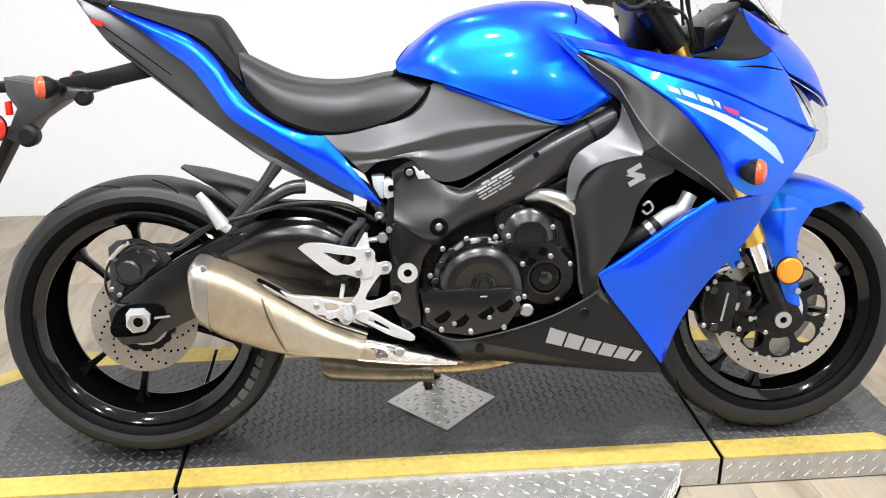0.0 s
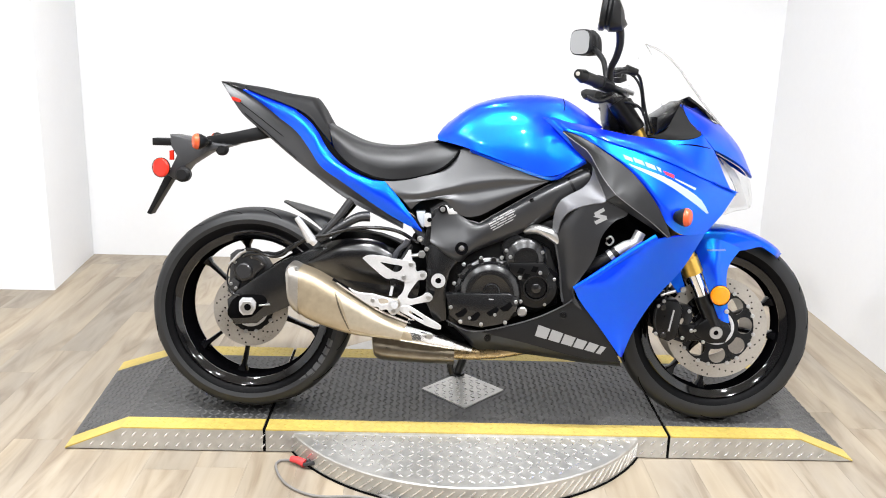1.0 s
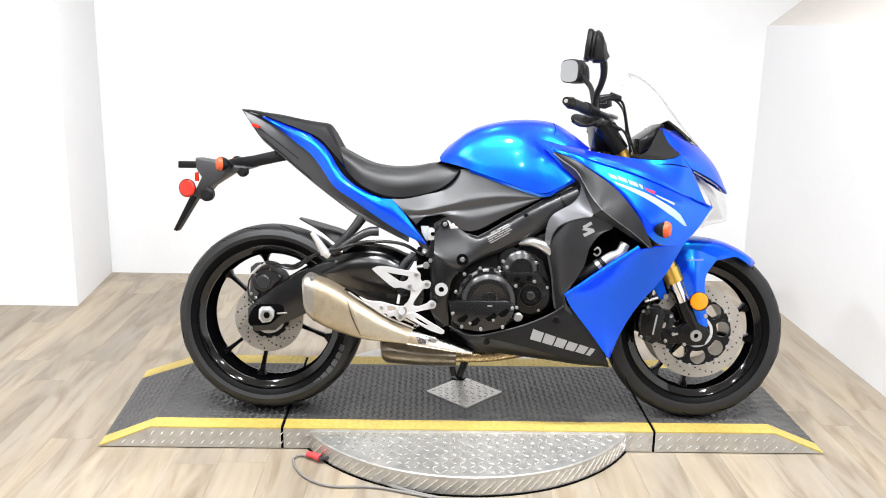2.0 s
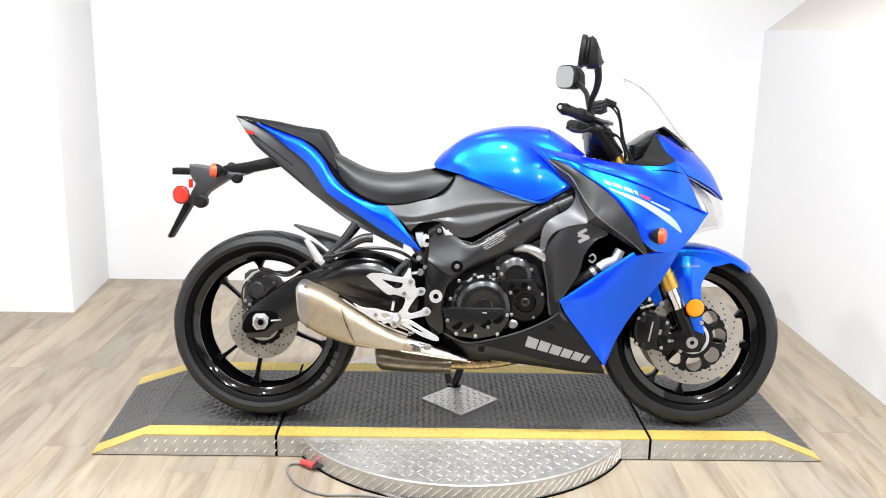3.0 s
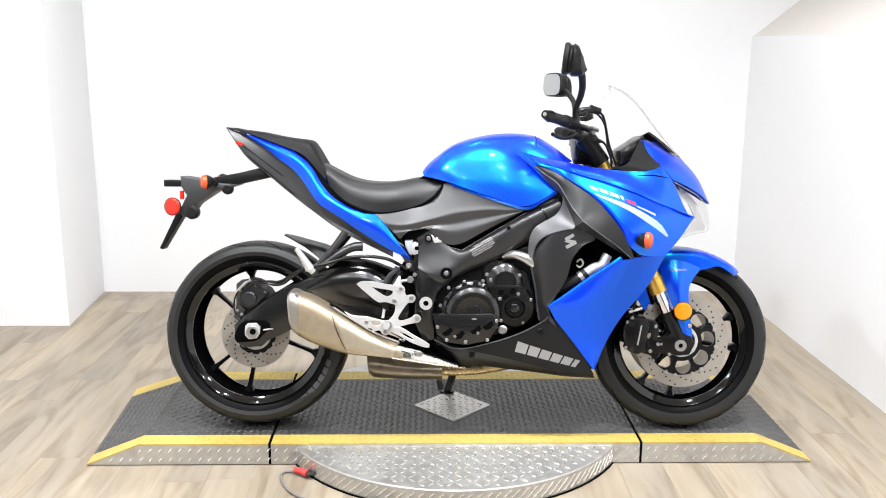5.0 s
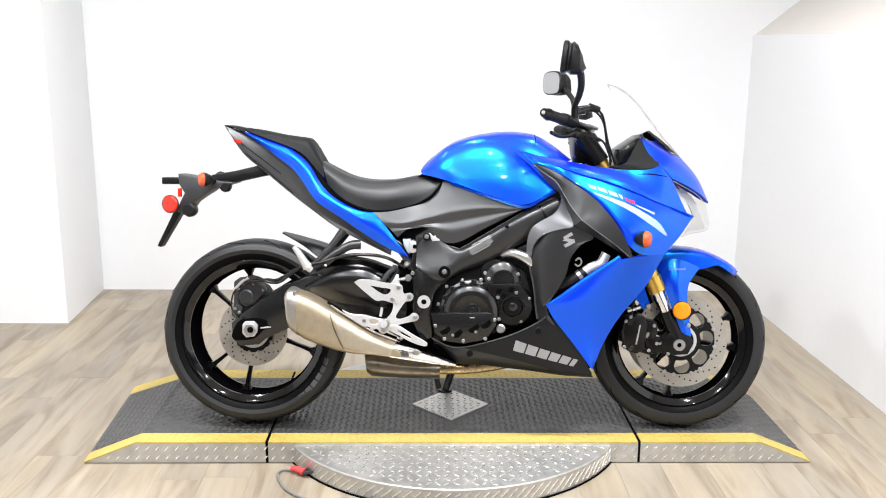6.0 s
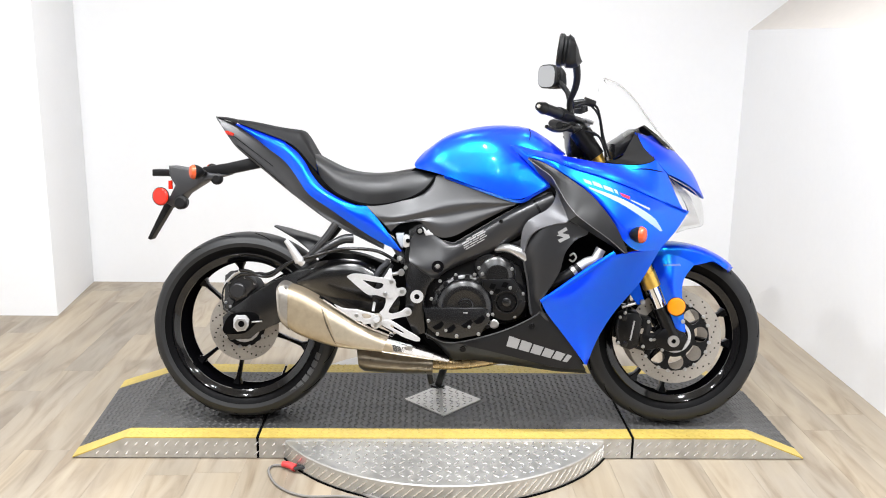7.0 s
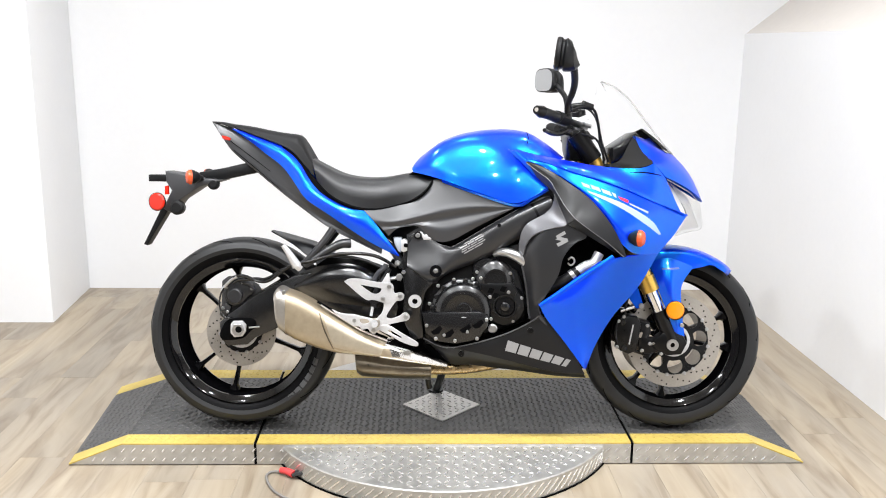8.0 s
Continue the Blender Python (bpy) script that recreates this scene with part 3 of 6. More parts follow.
REAR, NOSE = -0.73, 0.73
rear_wheel = wheel(REAR, 0.320, 0.095, 0.242, 0.080, 119, 20)
front_wheel = wheel(NOSE, 0.308, 0.060, 0.228, 0.047, 7, 16)

# bodywork
tank = part("fuel_tank", skin([
    [(-0.148, -0.105, 0.878), (-0.054, -0.158, 0.855), (0.074, -0.185, 0.813), (0.186, -0.195, 0.783), (0.287, -0.18, 0.834)],
    [(-0.153, -0.09, 0.887), (-0.077, -0.142, 0.896), (0.051, -0.172, 0.881), (0.167, -0.186, 0.854), (0.283, -0.176, 0.844)],
    [(-0.15, -0.075, 0.896), (-0.07, -0.12, 0.938), (0.051, -0.146, 0.95), (0.156, -0.168, 0.919), (0.28, -0.17, 0.855)],
    [(-0.139, -0.055, 0.912), (-0.053, -0.092, 0.973), (0.064, -0.112, 0.992), (0.151, -0.138, 0.962), (0.27, -0.16, 0.88)],
    [(-0.124, -0.03, 0.929), (-0.035, -0.055, 0.988), (0.093, -0.06, 1.016), (0.204, -0.085, 1.003), (0.273, -0.105, 0.963), (0.331, -0.12, 0.924)],
    [(-0.123, -0, 0.931), (-0.035, -0, 0.991), (0.095, -0, 1.021), (0.219, -0, 1.017), (0.296, -0, 0.977), (0.357, -0, 0.93)]], 40, 20, both=True), blue, bike, "metallic blue fuel tank")
seat = part("rider_seat", skin([
    [(-0.466, -0.1, 0.839), (-0.405, -0.135, 0.791), (-0.329, -0.15, 0.761), (-0.255, -0.15, 0.759), (-0.174, -0.135, 0.777), (-0.11, -0.125, 0.81), (-0.069, -0.12, 0.838)],
    [(-0.48, -0.09, 0.891), (-0.397, -0.125, 0.839), (-0.311, -0.145, 0.811), (-0.238, -0.145, 0.812), (-0.165, -0.125, 0.825), (-0.11, -0.115, 0.841), (-0.07, -0.115, 0.86)],
    [(-0.488, -0.05, 0.914), (-0.393, -0.08, 0.867), (-0.316, -0.1, 0.852), (-0.241, -0.1, 0.854), (-0.177, -0.09, 0.866), (-0.13, -0.08, 0.872), (-0.078, -0.07, 0.876)],
    [(-0.498, -0, 0.918), (-0.404, -0, 0.867), (-0.327, -0, 0.85), (-0.249, -0, 0.853), (-0.188, -0, 0.865), (-0.134, -0, 0.874), (-0.084, -0, 0.88)]], 40, 12, both=True), vinyl, bike, "black vinyl rider seat")
pillion = part("pillion_seat", skin([
    [(-0.752, -0.035, 1.017), (-0.682, -0.06, 0.993), (-0.623, -0.075, 0.973), (-0.574, -0.085, 0.954), (-0.541, -0.092, 0.932), (-0.507, -0.098, 0.894), (-0.476, -0.1, 0.859)],
    [(-0.754, -0.02, 1.026), (-0.685, -0.045, 1.014), (-0.607, -0.06, 0.999), (-0.537, -0.07, 0.987), (-0.537, -0.07, 0.987), (-0.513, -0.078, 0.955), (-0.484, -0.087, 0.905)],
    [(-0.757, 0, 1.029), (-0.695, 0, 1.021), (-0.618, 0, 1.006), (-0.539, 0, 0.996), (-0.539, 0, 0.996), (-0.518, 0, 0.975), (-0.489, 0, 0.905)]], 36, 9, both=True), pillion_vinyl, bike, "black vinyl pillion seat pad", sharp=0.5)
tail_side = part("tail_panel", skin([
    [(-0.761, -0.03, 1.015), (-0.705, -0.045, 0.997), (-0.645, -0.06, 0.978), (-0.591, -0.073, 0.958), (-0.546, -0.084, 0.929), (-0.517, -0.092, 0.896), (-0.497, -0.1, 0.861), (-0.467, -0.112, 0.824), (-0.428, -0.124, 0.795), (-0.38, -0.137, 0.769), (-0.336, -0.147, 0.755), (-0.302, -0.155, 0.754), (-0.285, -0.16, 0.733), (-0.248, -0.167, 0.684), (-0.21, -0.171, 0.635), (-0.19, -0.172, 0.608)],
    [(-0.758, -0.045, 1.013), (-0.669, -0.078, 0.972), (-0.586, -0.1, 0.932), (-0.532, -0.114, 0.881), (-0.493, -0.126, 0.817), (-0.435, -0.141, 0.777), (-0.35, -0.158, 0.726), (-0.294, -0.167, 0.696), (-0.238, -0.174, 0.651), (-0.19, -0.173, 0.606)],
    [(-0.76, -0.042, 1.011), (-0.721, -0.055, 0.987), (-0.681, -0.067, 0.961), (-0.641, -0.08, 0.931), (-0.601, -0.091, 0.904), (-0.572, -0.099, 0.878), (-0.543, -0.107, 0.84), (-0.513, -0.116, 0.797), (-0.488, -0.122, 0.774), (-0.436, -0.132, 0.742), (-0.37, -0.142, 0.699), (-0.304, -0.152, 0.658), (-0.248, -0.16, 0.628), (-0.192, -0.168, 0.603)]], 52, 12), blue, bike, "metallic blue tail side panel")
twin(tail_side)
tail_low = part("tail_underpanel", skin([
    [(-0.832, -0.008, 1.034), (-0.766, -0.02, 1.012), (-0.726, -0.033, 0.987), (-0.686, -0.045, 0.961), (-0.645, -0.058, 0.931), (-0.606, -0.069, 0.904), (-0.576, -0.077, 0.878), (-0.546, -0.085, 0.839), (-0.517, -0.094, 0.797), (-0.492, -0.1, 0.773), (-0.44, -0.11, 0.74), (-0.373, -0.12, 0.697), (-0.306, -0.13, 0.656), (-0.25, -0.138, 0.625)],
    [(-0.831, -0.009, 1.032), (-0.781, -0.03, 0.99), (-0.724, -0.044, 0.942), (-0.645, -0.06, 0.879), (-0.577, -0.074, 0.819), (-0.509, -0.087, 0.759), (-0.431, -0.102, 0.708), (-0.335, -0.122, 0.655), (-0.249, -0.142, 0.613)],
    [(-0.836, -0.004, 1.034), (-0.809, -0.024, 1), (-0.785, -0.03, 0.966), (-0.761, -0.035, 0.936), (-0.725, -0.042, 0.906), (-0.676, -0.05, 0.869), (-0.627, -0.058, 0.83), (-0.569, -0.068, 0.785), (-0.51, -0.08, 0.743), (-0.451, -0.095, 0.703), (-0.393, -0.11, 0.671), (-0.316, -0.125, 0.638), (-0.25, -0.138, 0.61)],
    [(-0.836, 0, 1.034), (-0.811, 0, 1.006), (-0.789, 0, 0.978), (-0.765, 0, 0.948), (-0.729, 0, 0.918), (-0.68, 0, 0.881), (-0.631, 0, 0.842), (-0.573, 0, 0.797), (-0.514, 0, 0.755), (-0.455, 0, 0.715), (-0.397, 0, 0.683), (-0.32, 0, 0.65), (-0.254, 0, 0.622)]], 44, 12, both=True), side_grey, bike, "dark grey tail underside panel")
part("tail_top", skin([[(-0.833, -0.008, 1.035), (-0.793, -0.03, 1.028), (-0.755, -0.046, 1.015)], [(-0.834, -0.004, 1.037), (-0.794, -0.02, 1.034), (-0.753, -0.03, 1.025)], [(-0.837, 0, 1.038), (-0.799, 0, 1.036), (-0.757, 0, 1.029)]], 12, 6, both=True), black_plastic, bike)
cover_upper = [
    [(-0.31, -0.155, 0.755), (-0.237, -0.155, 0.757), (-0.137, -0.14, 0.791), (-0.078, -0.13, 0.853), (-0.017, -0.153, 0.847), (0.074, -0.172, 0.811), (0.187, -0.178, 0.778)],
    [(-0.287, -0.165, 0.733), (-0.217, -0.168, 0.725), (-0.126, -0.165, 0.748), (-0.053, -0.165, 0.778), (0.02, -0.172, 0.783), (0.092, -0.177, 0.781), (0.183, -0.18, 0.771)],
    [(-0.268, -0.17, 0.714), (-0.204, -0.173, 0.715), (-0.126, -0.174, 0.734), (-0.044, -0.176, 0.753), (0.029, -0.179, 0.764), (0.096, -0.181, 0.768), (0.18, -0.181, 0.767)]]
cover_lower = [
    [(-0.254, -0.166, 0.701), (-0.195, -0.167, 0.702), (-0.122, -0.166, 0.715), (-0.04, -0.167, 0.727), (0.031, -0.171, 0.741), (0.096, -0.176, 0.753), (0.178, -0.18, 0.765)],
    [(-0.239, -0.17, 0.687), (-0.188, -0.17, 0.698), (-0.125, -0.173, 0.707), (-0.052, -0.177, 0.695), (0.006, -0.181, 0.707), (0.08, -0.182, 0.73), (0.176, -0.18, 0.764)],
    [(-0.225, -0.165, 0.67), (-0.188, -0.165, 0.698), (-0.129, -0.165, 0.7), (-0.074, -0.17, 0.657), (-0.019, -0.175, 0.659), (0.066, -0.178, 0.706), (0.174, -0.178, 0.762)]]
side_cover = part("side_cover", skin(cover_upper + cover_lower, 40, 14), side_grey, bike, "matte charcoal side cover")
twin(side_cover)
deck_panel = part("upper_fairing", skin([
    [(0.174, -0.13, 0.96), (0.255, -0.148, 0.939), (0.345, -0.162, 0.922), (0.434, -0.172, 0.907), (0.523, -0.178, 0.899), (0.596, -0.173, 0.905), (0.628, -0.166, 0.918), (0.628, -0.166, 0.918), (0.671, -0.15, 0.869)],
    [(0.191, -0.15, 0.944), (0.262, -0.175, 0.929), (0.34, -0.2, 0.908), (0.428, -0.216, 0.886), (0.517, -0.222, 0.859), (0.61, -0.207, 0.817), (0.721, -0.165, 0.761)],
    [(0.208, -0.168, 0.928), (0.278, -0.2, 0.915), (0.355, -0.225, 0.888), (0.434, -0.236, 0.866), (0.524, -0.235, 0.835), (0.619, -0.21, 0.796), (0.746, -0.155, 0.748)]], 44, 10), blue, bike, "metallic blue upper fairing deck")
twin(deck_panel)
upper = part("side_fairing", skin([
    [(0.208, -0.166, 0.928), (0.278, -0.197, 0.913), (0.356, -0.22, 0.886), (0.435, -0.23, 0.864), (0.525, -0.229, 0.834), (0.62, -0.205, 0.795), (0.747, -0.15, 0.75)],
    [(0.212, -0.17, 0.925), (0.28, -0.2, 0.906), (0.355, -0.238, 0.858), (0.433, -0.255, 0.815), (0.521, -0.26, 0.776), (0.615, -0.238, 0.744), (0.723, -0.172, 0.722)],
    [(0.213, -0.175, 0.923), (0.278, -0.2, 0.899), (0.349, -0.238, 0.854), (0.432, -0.262, 0.798), (0.503, -0.279, 0.721), (0.585, -0.262, 0.689), (0.691, -0.203, 0.686)],
    [(0.215, -0.17, 0.921), (0.273, -0.198, 0.9), (0.343, -0.233, 0.856), (0.415, -0.257, 0.801), (0.477, -0.27, 0.727), (0.509, -0.275, 0.669), (0.56, -0.265, 0.632), (0.641, -0.22, 0.631)]], 44, 16), blue, bike, "metallic blue side fairing")
twin(upper)
lower = part("lower_fairing", skin([
    [(0.445, -0.272, 0.606), (0.343, -0.255, 0.527), (0.262, -0.245, 0.465), (0.262, -0.245, 0.465), (0.285, -0.235, 0.42), (0.352, -0.22, 0.335), (0.417, -0.205, 0.248)],
    [(0.531, -0.278, 0.624), (0.469, -0.265, 0.563), (0.389, -0.255, 0.479), (0.384, -0.24, 0.422), (0.404, -0.215, 0.334), (0.419, -0.203, 0.248)],
    [(0.64, -0.222, 0.631), (0.616, -0.218, 0.582), (0.58, -0.21, 0.516), (0.508, -0.195, 0.421), (0.458, -0.185, 0.329), (0.425, -0.19, 0.243)]], 36, 10, thick=0.006), blue, bike, "metallic blue lower side fairing")
twin(lower)
wing = part("air_intake_wing", skin([
    [(0.216, -0.184, 0.917), (0.274, -0.207, 0.897), (0.344, -0.242, 0.853), (0.416, -0.266, 0.798), (0.478, -0.279, 0.724), (0.51, -0.285, 0.666), (0.527, -0.287, 0.626)],
    [(0.216, -0.183, 0.915), (0.264, -0.207, 0.89), (0.318, -0.237, 0.85), (0.362, -0.262, 0.797), (0.41, -0.28, 0.742), (0.463, -0.286, 0.69), (0.497, -0.288, 0.652), (0.523, -0.287, 0.625)],
    [(0.216, -0.18, 0.913), (0.249, -0.2, 0.887), (0.287, -0.22, 0.859), (0.309, -0.24, 0.822), (0.334, -0.262, 0.779), (0.364, -0.285, 0.741), (0.364, -0.285, 0.741), (0.412, -0.29, 0.706), (0.466, -0.289, 0.668), (0.519, -0.285, 0.624)]], 40, 10), wing_grey, bike, "matte black wing panel", sharp=0.35)
twin(wing)
part("wing_facet", skin([[(0.228, -0.188, 0.901), (0.288, -0.219, 0.857), (0.309, -0.239, 0.822), (0.335, -0.261, 0.779), (0.364, -0.284, 0.741)], [(0.252, -0.18, 0.866), (0.283, -0.196, 0.837), (0.304, -0.208, 0.816), (0.321, -0.23, 0.776), (0.341, -0.26, 0.723)]], 30, 5), side_grey, wing)
# thin pale tubes stand for the highlights on the crease lines
for line in ([(0.216, -0.181, 0.913), (0.249, -0.201, 0.887), (0.287, -0.221, 0.859), (0.309, -0.241, 0.822), (0.334, -0.263, 0.779), (0.364, -0.286, 0.741)], [(0.364, -0.285, 0.741), (0.412, -0.29, 0.706), (0.466, -0.289, 0.668), (0.519, -0.285, 0.624)], [(0.304, -0.21, 0.816), (0.32, -0.232, 0.776), (0.341, -0.262, 0.723)]):
    part("wing_edge", tube(line, 0.0014, 6), wing_highlight, wing)
blade = part("wing_blade", skin([[(0.364, -0.284, 0.741), (0.412, -0.289, 0.706), (0.466, -0.288, 0.668), (0.519, -0.284, 0.624)], [(0.342, -0.26, 0.721), (0.39, -0.262, 0.697), (0.453, -0.264, 0.66), (0.518, -0.272, 0.619)]], 20, 5), black_plastic, wing)
twin(blade)
panel = part("side_panel", skin([
    [(0.225, -0.222, 0.666), (0.202, -0.206, 0.639), (0.201, -0.204, 0.617), (0.215, -0.203, 0.556), (0.226, -0.2, 0.501), (0.233, -0.198, 0.436), (0.245, -0.195, 0.374)],
    [(0.276, -0.252, 0.7), (0.259, -0.25, 0.644), (0.255, -0.248, 0.59), (0.254, -0.242, 0.534), (0.248, -0.234, 0.479), (0.258, -0.222, 0.422), (0.27, -0.208, 0.371)],
    [(0.342, -0.26, 0.719), (0.408, -0.262, 0.686), (0.369, -0.262, 0.664), (0.335, -0.262, 0.619), (0.318, -0.256, 0.555), (0.281, -0.248, 0.49), (0.259, -0.243, 0.453), (0.285, -0.228, 0.405), (0.306, -0.212, 0.369)]], 34, 10), panel_black, bike, "dark grey side panel with a silver emblem")
twin(panel)
trim = part("panel_trim", skin([[(0.307, -0.203, 0.816), (0.301, -0.208, 0.781), (0.28, -0.212, 0.754), (0.245, -0.212, 0.734), (0.218, -0.21, 0.715), (0.204, -0.207, 0.69), (0.198, -0.204, 0.657), (0.197, -0.202, 0.616)], [(0.306, -0.211, 0.816), (0.32, -0.233, 0.776), (0.341, -0.262, 0.723), (0.31, -0.26, 0.713), (0.27, -0.252, 0.701), (0.238, -0.243, 0.684), (0.218, -0.232, 0.656), (0.21, -0.222, 0.618)]], 34, 6), trim_silver, bike, "grey metallic trim")
twin(trim)
belly = part("belly_pan", skin([
    [(-0.108, -0.17, 0.333), (-0.03, -0.195, 0.309), (0.08, -0.21, 0.333), (0.17, -0.22, 0.366), (0.241, -0.225, 0.404), (0.299, -0.222, 0.423)],
    [(-0.076, -0.176, 0.323), (-0, -0.2, 0.307), (0.102, -0.214, 0.319), (0.192, -0.222, 0.337), (0.27, -0.224, 0.349), (0.352, -0.215, 0.352)],
    [(-0.048, -0.18, 0.313), (0.029, -0.204, 0.303), (0.135, -0.214, 0.282), (0.236, -0.215, 0.258), (0.329, -0.208, 0.237), (0.421, -0.195, 0.229)]], 32, 10), grey_plastic, bike, "dark grey belly pan with silver lettering")
twin(belly)
keel = part("belly_keel", skin([
    [(-0.108, -0.168, 0.332), (-0.048, -0.178, 0.313), (0.029, -0.202, 0.302), (0.136, -0.212, 0.282), (0.236, -0.213, 0.257), (0.329, -0.206, 0.236), (0.421, -0.193, 0.229)],
    [(-0.086, -0.165, 0.313), (-0.033, -0.172, 0.285), (0.037, -0.182, 0.273), (0.137, -0.188, 0.257), (0.233, -0.19, 0.24), (0.326, -0.186, 0.225), (0.423, -0.178, 0.217)],
    [(-0.064, -0.14, 0.289), (-0.018, -0.14, 0.243), (0.049, -0.15, 0.243), (0.139, -0.155, 0.234), (0.232, -0.16, 0.225), (0.326, -0.16, 0.213), (0.431, -0.155, 0.206)]], 32, 8), black_plastic, belly)
twin(keel)
# two lighter grey tubes put the edge highlights of belly and side panel in
part("belly_edge", tube([(-0.108, -0.171, 0.334), (-0.03, -0.196, 0.310), (0.08, -0.211, 0.334), (0.17, -0.221, 0.367), (0.241, -0.226, 0.405), (0.262, -0.236, 0.425)], 0.0022, 8), side_grey, belly)
part("panel_edge", tube([(0.201, -0.204, 0.617), (0.215, -0.203, 0.556), (0.226, -0.2, 0.501), (0.233, -0.198, 0.436), (0.238, -0.2, 0.41)], 0.004, 10), side_grey, panel)
nose = part("nose_cowl", skin([
    [(0.567, -0.13, 1.004), (0.593, -0.148, 0.952), (0.626, -0.165, 0.92), (0.671, -0.15, 0.873)],
    [(0.577, -0.12, 1.003), (0.64, -0.13, 0.949), (0.688, -0.13, 0.898), (0.734, -0.12, 0.847)],
    [(0.624, -0.07, 0.993), (0.7, -0.075, 0.935), (0.758, -0.075, 0.876), (0.793, -0.07, 0.814)],
    [(0.648, -0, 1), (0.727, -0, 0.944), (0.787, -0, 0.878), (0.834, -0, 0.786)]], 24, 10, both=True), blue, bike, "metallic blue nose cowl")
screen = part("windscreen", skin([
    [(0.478, -0.1, 1.152), (0.498, -0.13, 1.123), (0.52, -0.145, 1.092), (0.542, -0.15, 1.059), (0.557, -0.15, 1.033), (0.573, -0.14, 1.002)],
    [(0.473, -0.05, 1.177), (0.516, -0.075, 1.154), (0.558, -0.085, 1.113), (0.6, -0.085, 1.061), (0.646, -0.08, 1.004), (0.686, -0.075, 0.957)],
    [(0.479, -0, 1.187), (0.529, -0, 1.167), (0.58, -0, 1.124), (0.629, -0, 1.062), (0.677, -0, 1.002), (0.727, -0, 0.946)]], 24, 8, both=True, thick=0.003), glass, bike, "clear windscreen")

shoulder = part("tank_shoulder", skin([[(0.158, -0.152, 0.955), (0.19, -0.166, 0.926), (0.236, -0.176, 0.88), (0.285, -0.184, 0.836)], [(0.184, -0.165, 0.948), (0.217, -0.177, 0.916), (0.253, -0.183, 0.877), (0.288, -0.185, 0.836)], [(0.21, -0.165, 0.939), (0.239, -0.174, 0.909), (0.264, -0.18, 0.873), (0.292, -0.18, 0.839)]], 18, 6), blue, tank)
twin(shoulder)
tank_lip = part("tank_lip", skin([[(-0.054, -0.157, 0.851), (0.074, -0.184, 0.81), (0.186, -0.193, 0.779), (0.236, -0.19, 0.803), (0.288, -0.184, 0.83)], [(-0.052, -0.152, 0.845), (0.074, -0.178, 0.802), (0.188, -0.187, 0.77), (0.239, -0.184, 0.793), (0.291, -0.178, 0.823)]], 20, 3), blue, tank)
part("tank_seam", tube([(0.227, -0.05, 1.012), (0.229, -0.09, 0.994), (0.224, -0.12, 0.974)], 0.0015, 6), gap_black, tank)
part("seat_piping", tube([(-0.461, -0.104, 0.828), (-0.405, -0.137, 0.787), (-0.329, -0.152, 0.758), (-0.255, -0.152, 0.755), (-0.173, -0.143, 0.774), (-0.124, -0.146, 0.8), (-0.096, -0.14, 0.828), (-0.084, -0.128, 0.848)], 0.0045, 8), gap_black, seat)
lip = part("fairing_lip", skin([[(0.484, -0.277, 0.63), (0.396, -0.263, 0.567), (0.319, -0.251, 0.508), (0.26, -0.244, 0.465)], [(0.489, -0.281, 0.624), (0.401, -0.267, 0.56), (0.322, -0.255, 0.5), (0.264, -0.247, 0.458)], [(0.492, -0.28, 0.619), (0.405, -0.266, 0.555), (0.326, -0.254, 0.495), (0.267, -0.245, 0.452)]], 18, 6, thick=0.006), blue, lower)
twin(lip)
part("screen_edge", tube([(0.479, -0, 1.187), (0.529, -0, 1.167), (0.58, -0, 1.124), (0.629, -0, 1.062), (0.677, -0, 1.002), (0.727, -0, 0.946)], 0.0022, 6), cable_grey, screen)

# added black plate; fills the see-through gap between seat and tank
part("seat_base", plate([(-0.223, -0.09, 0.804), (-0.182, -0.09, 0.855), (-0.134, -0.09, 0.889), (-0.018, -0.09, 0.86), (0.095, -0.09, 0.807), (-0.017, -0.09, 0.759), (-0.129, -0.09, 0.754)], -0.09, 0.09, 0.003), gap_black, bike)
# added black strip; paints the dark gap between seat and tail panel
tail_filler = part("tail_filler", skin([[(-0.585, -0.076, 0.958), (-0.542, -0.088, 0.931), (-0.507, -0.094, 0.892), (-0.476, -0.1, 0.853), (-0.439, -0.113, 0.817), (-0.381, -0.13, 0.778), (-0.314, -0.145, 0.755)], [(-0.584, -0.08, 0.951), (-0.545, -0.09, 0.923), (-0.516, -0.098, 0.89), (-0.494, -0.106, 0.855), (-0.464, -0.118, 0.819), (-0.426, -0.13, 0.79), (-0.332, -0.15, 0.75)]], 26, 4), gap_black, bike)
twin(tail_filler)


from mathutils.bvhtree import BVHTree
from mathutils.geometry import tessellate_polygon


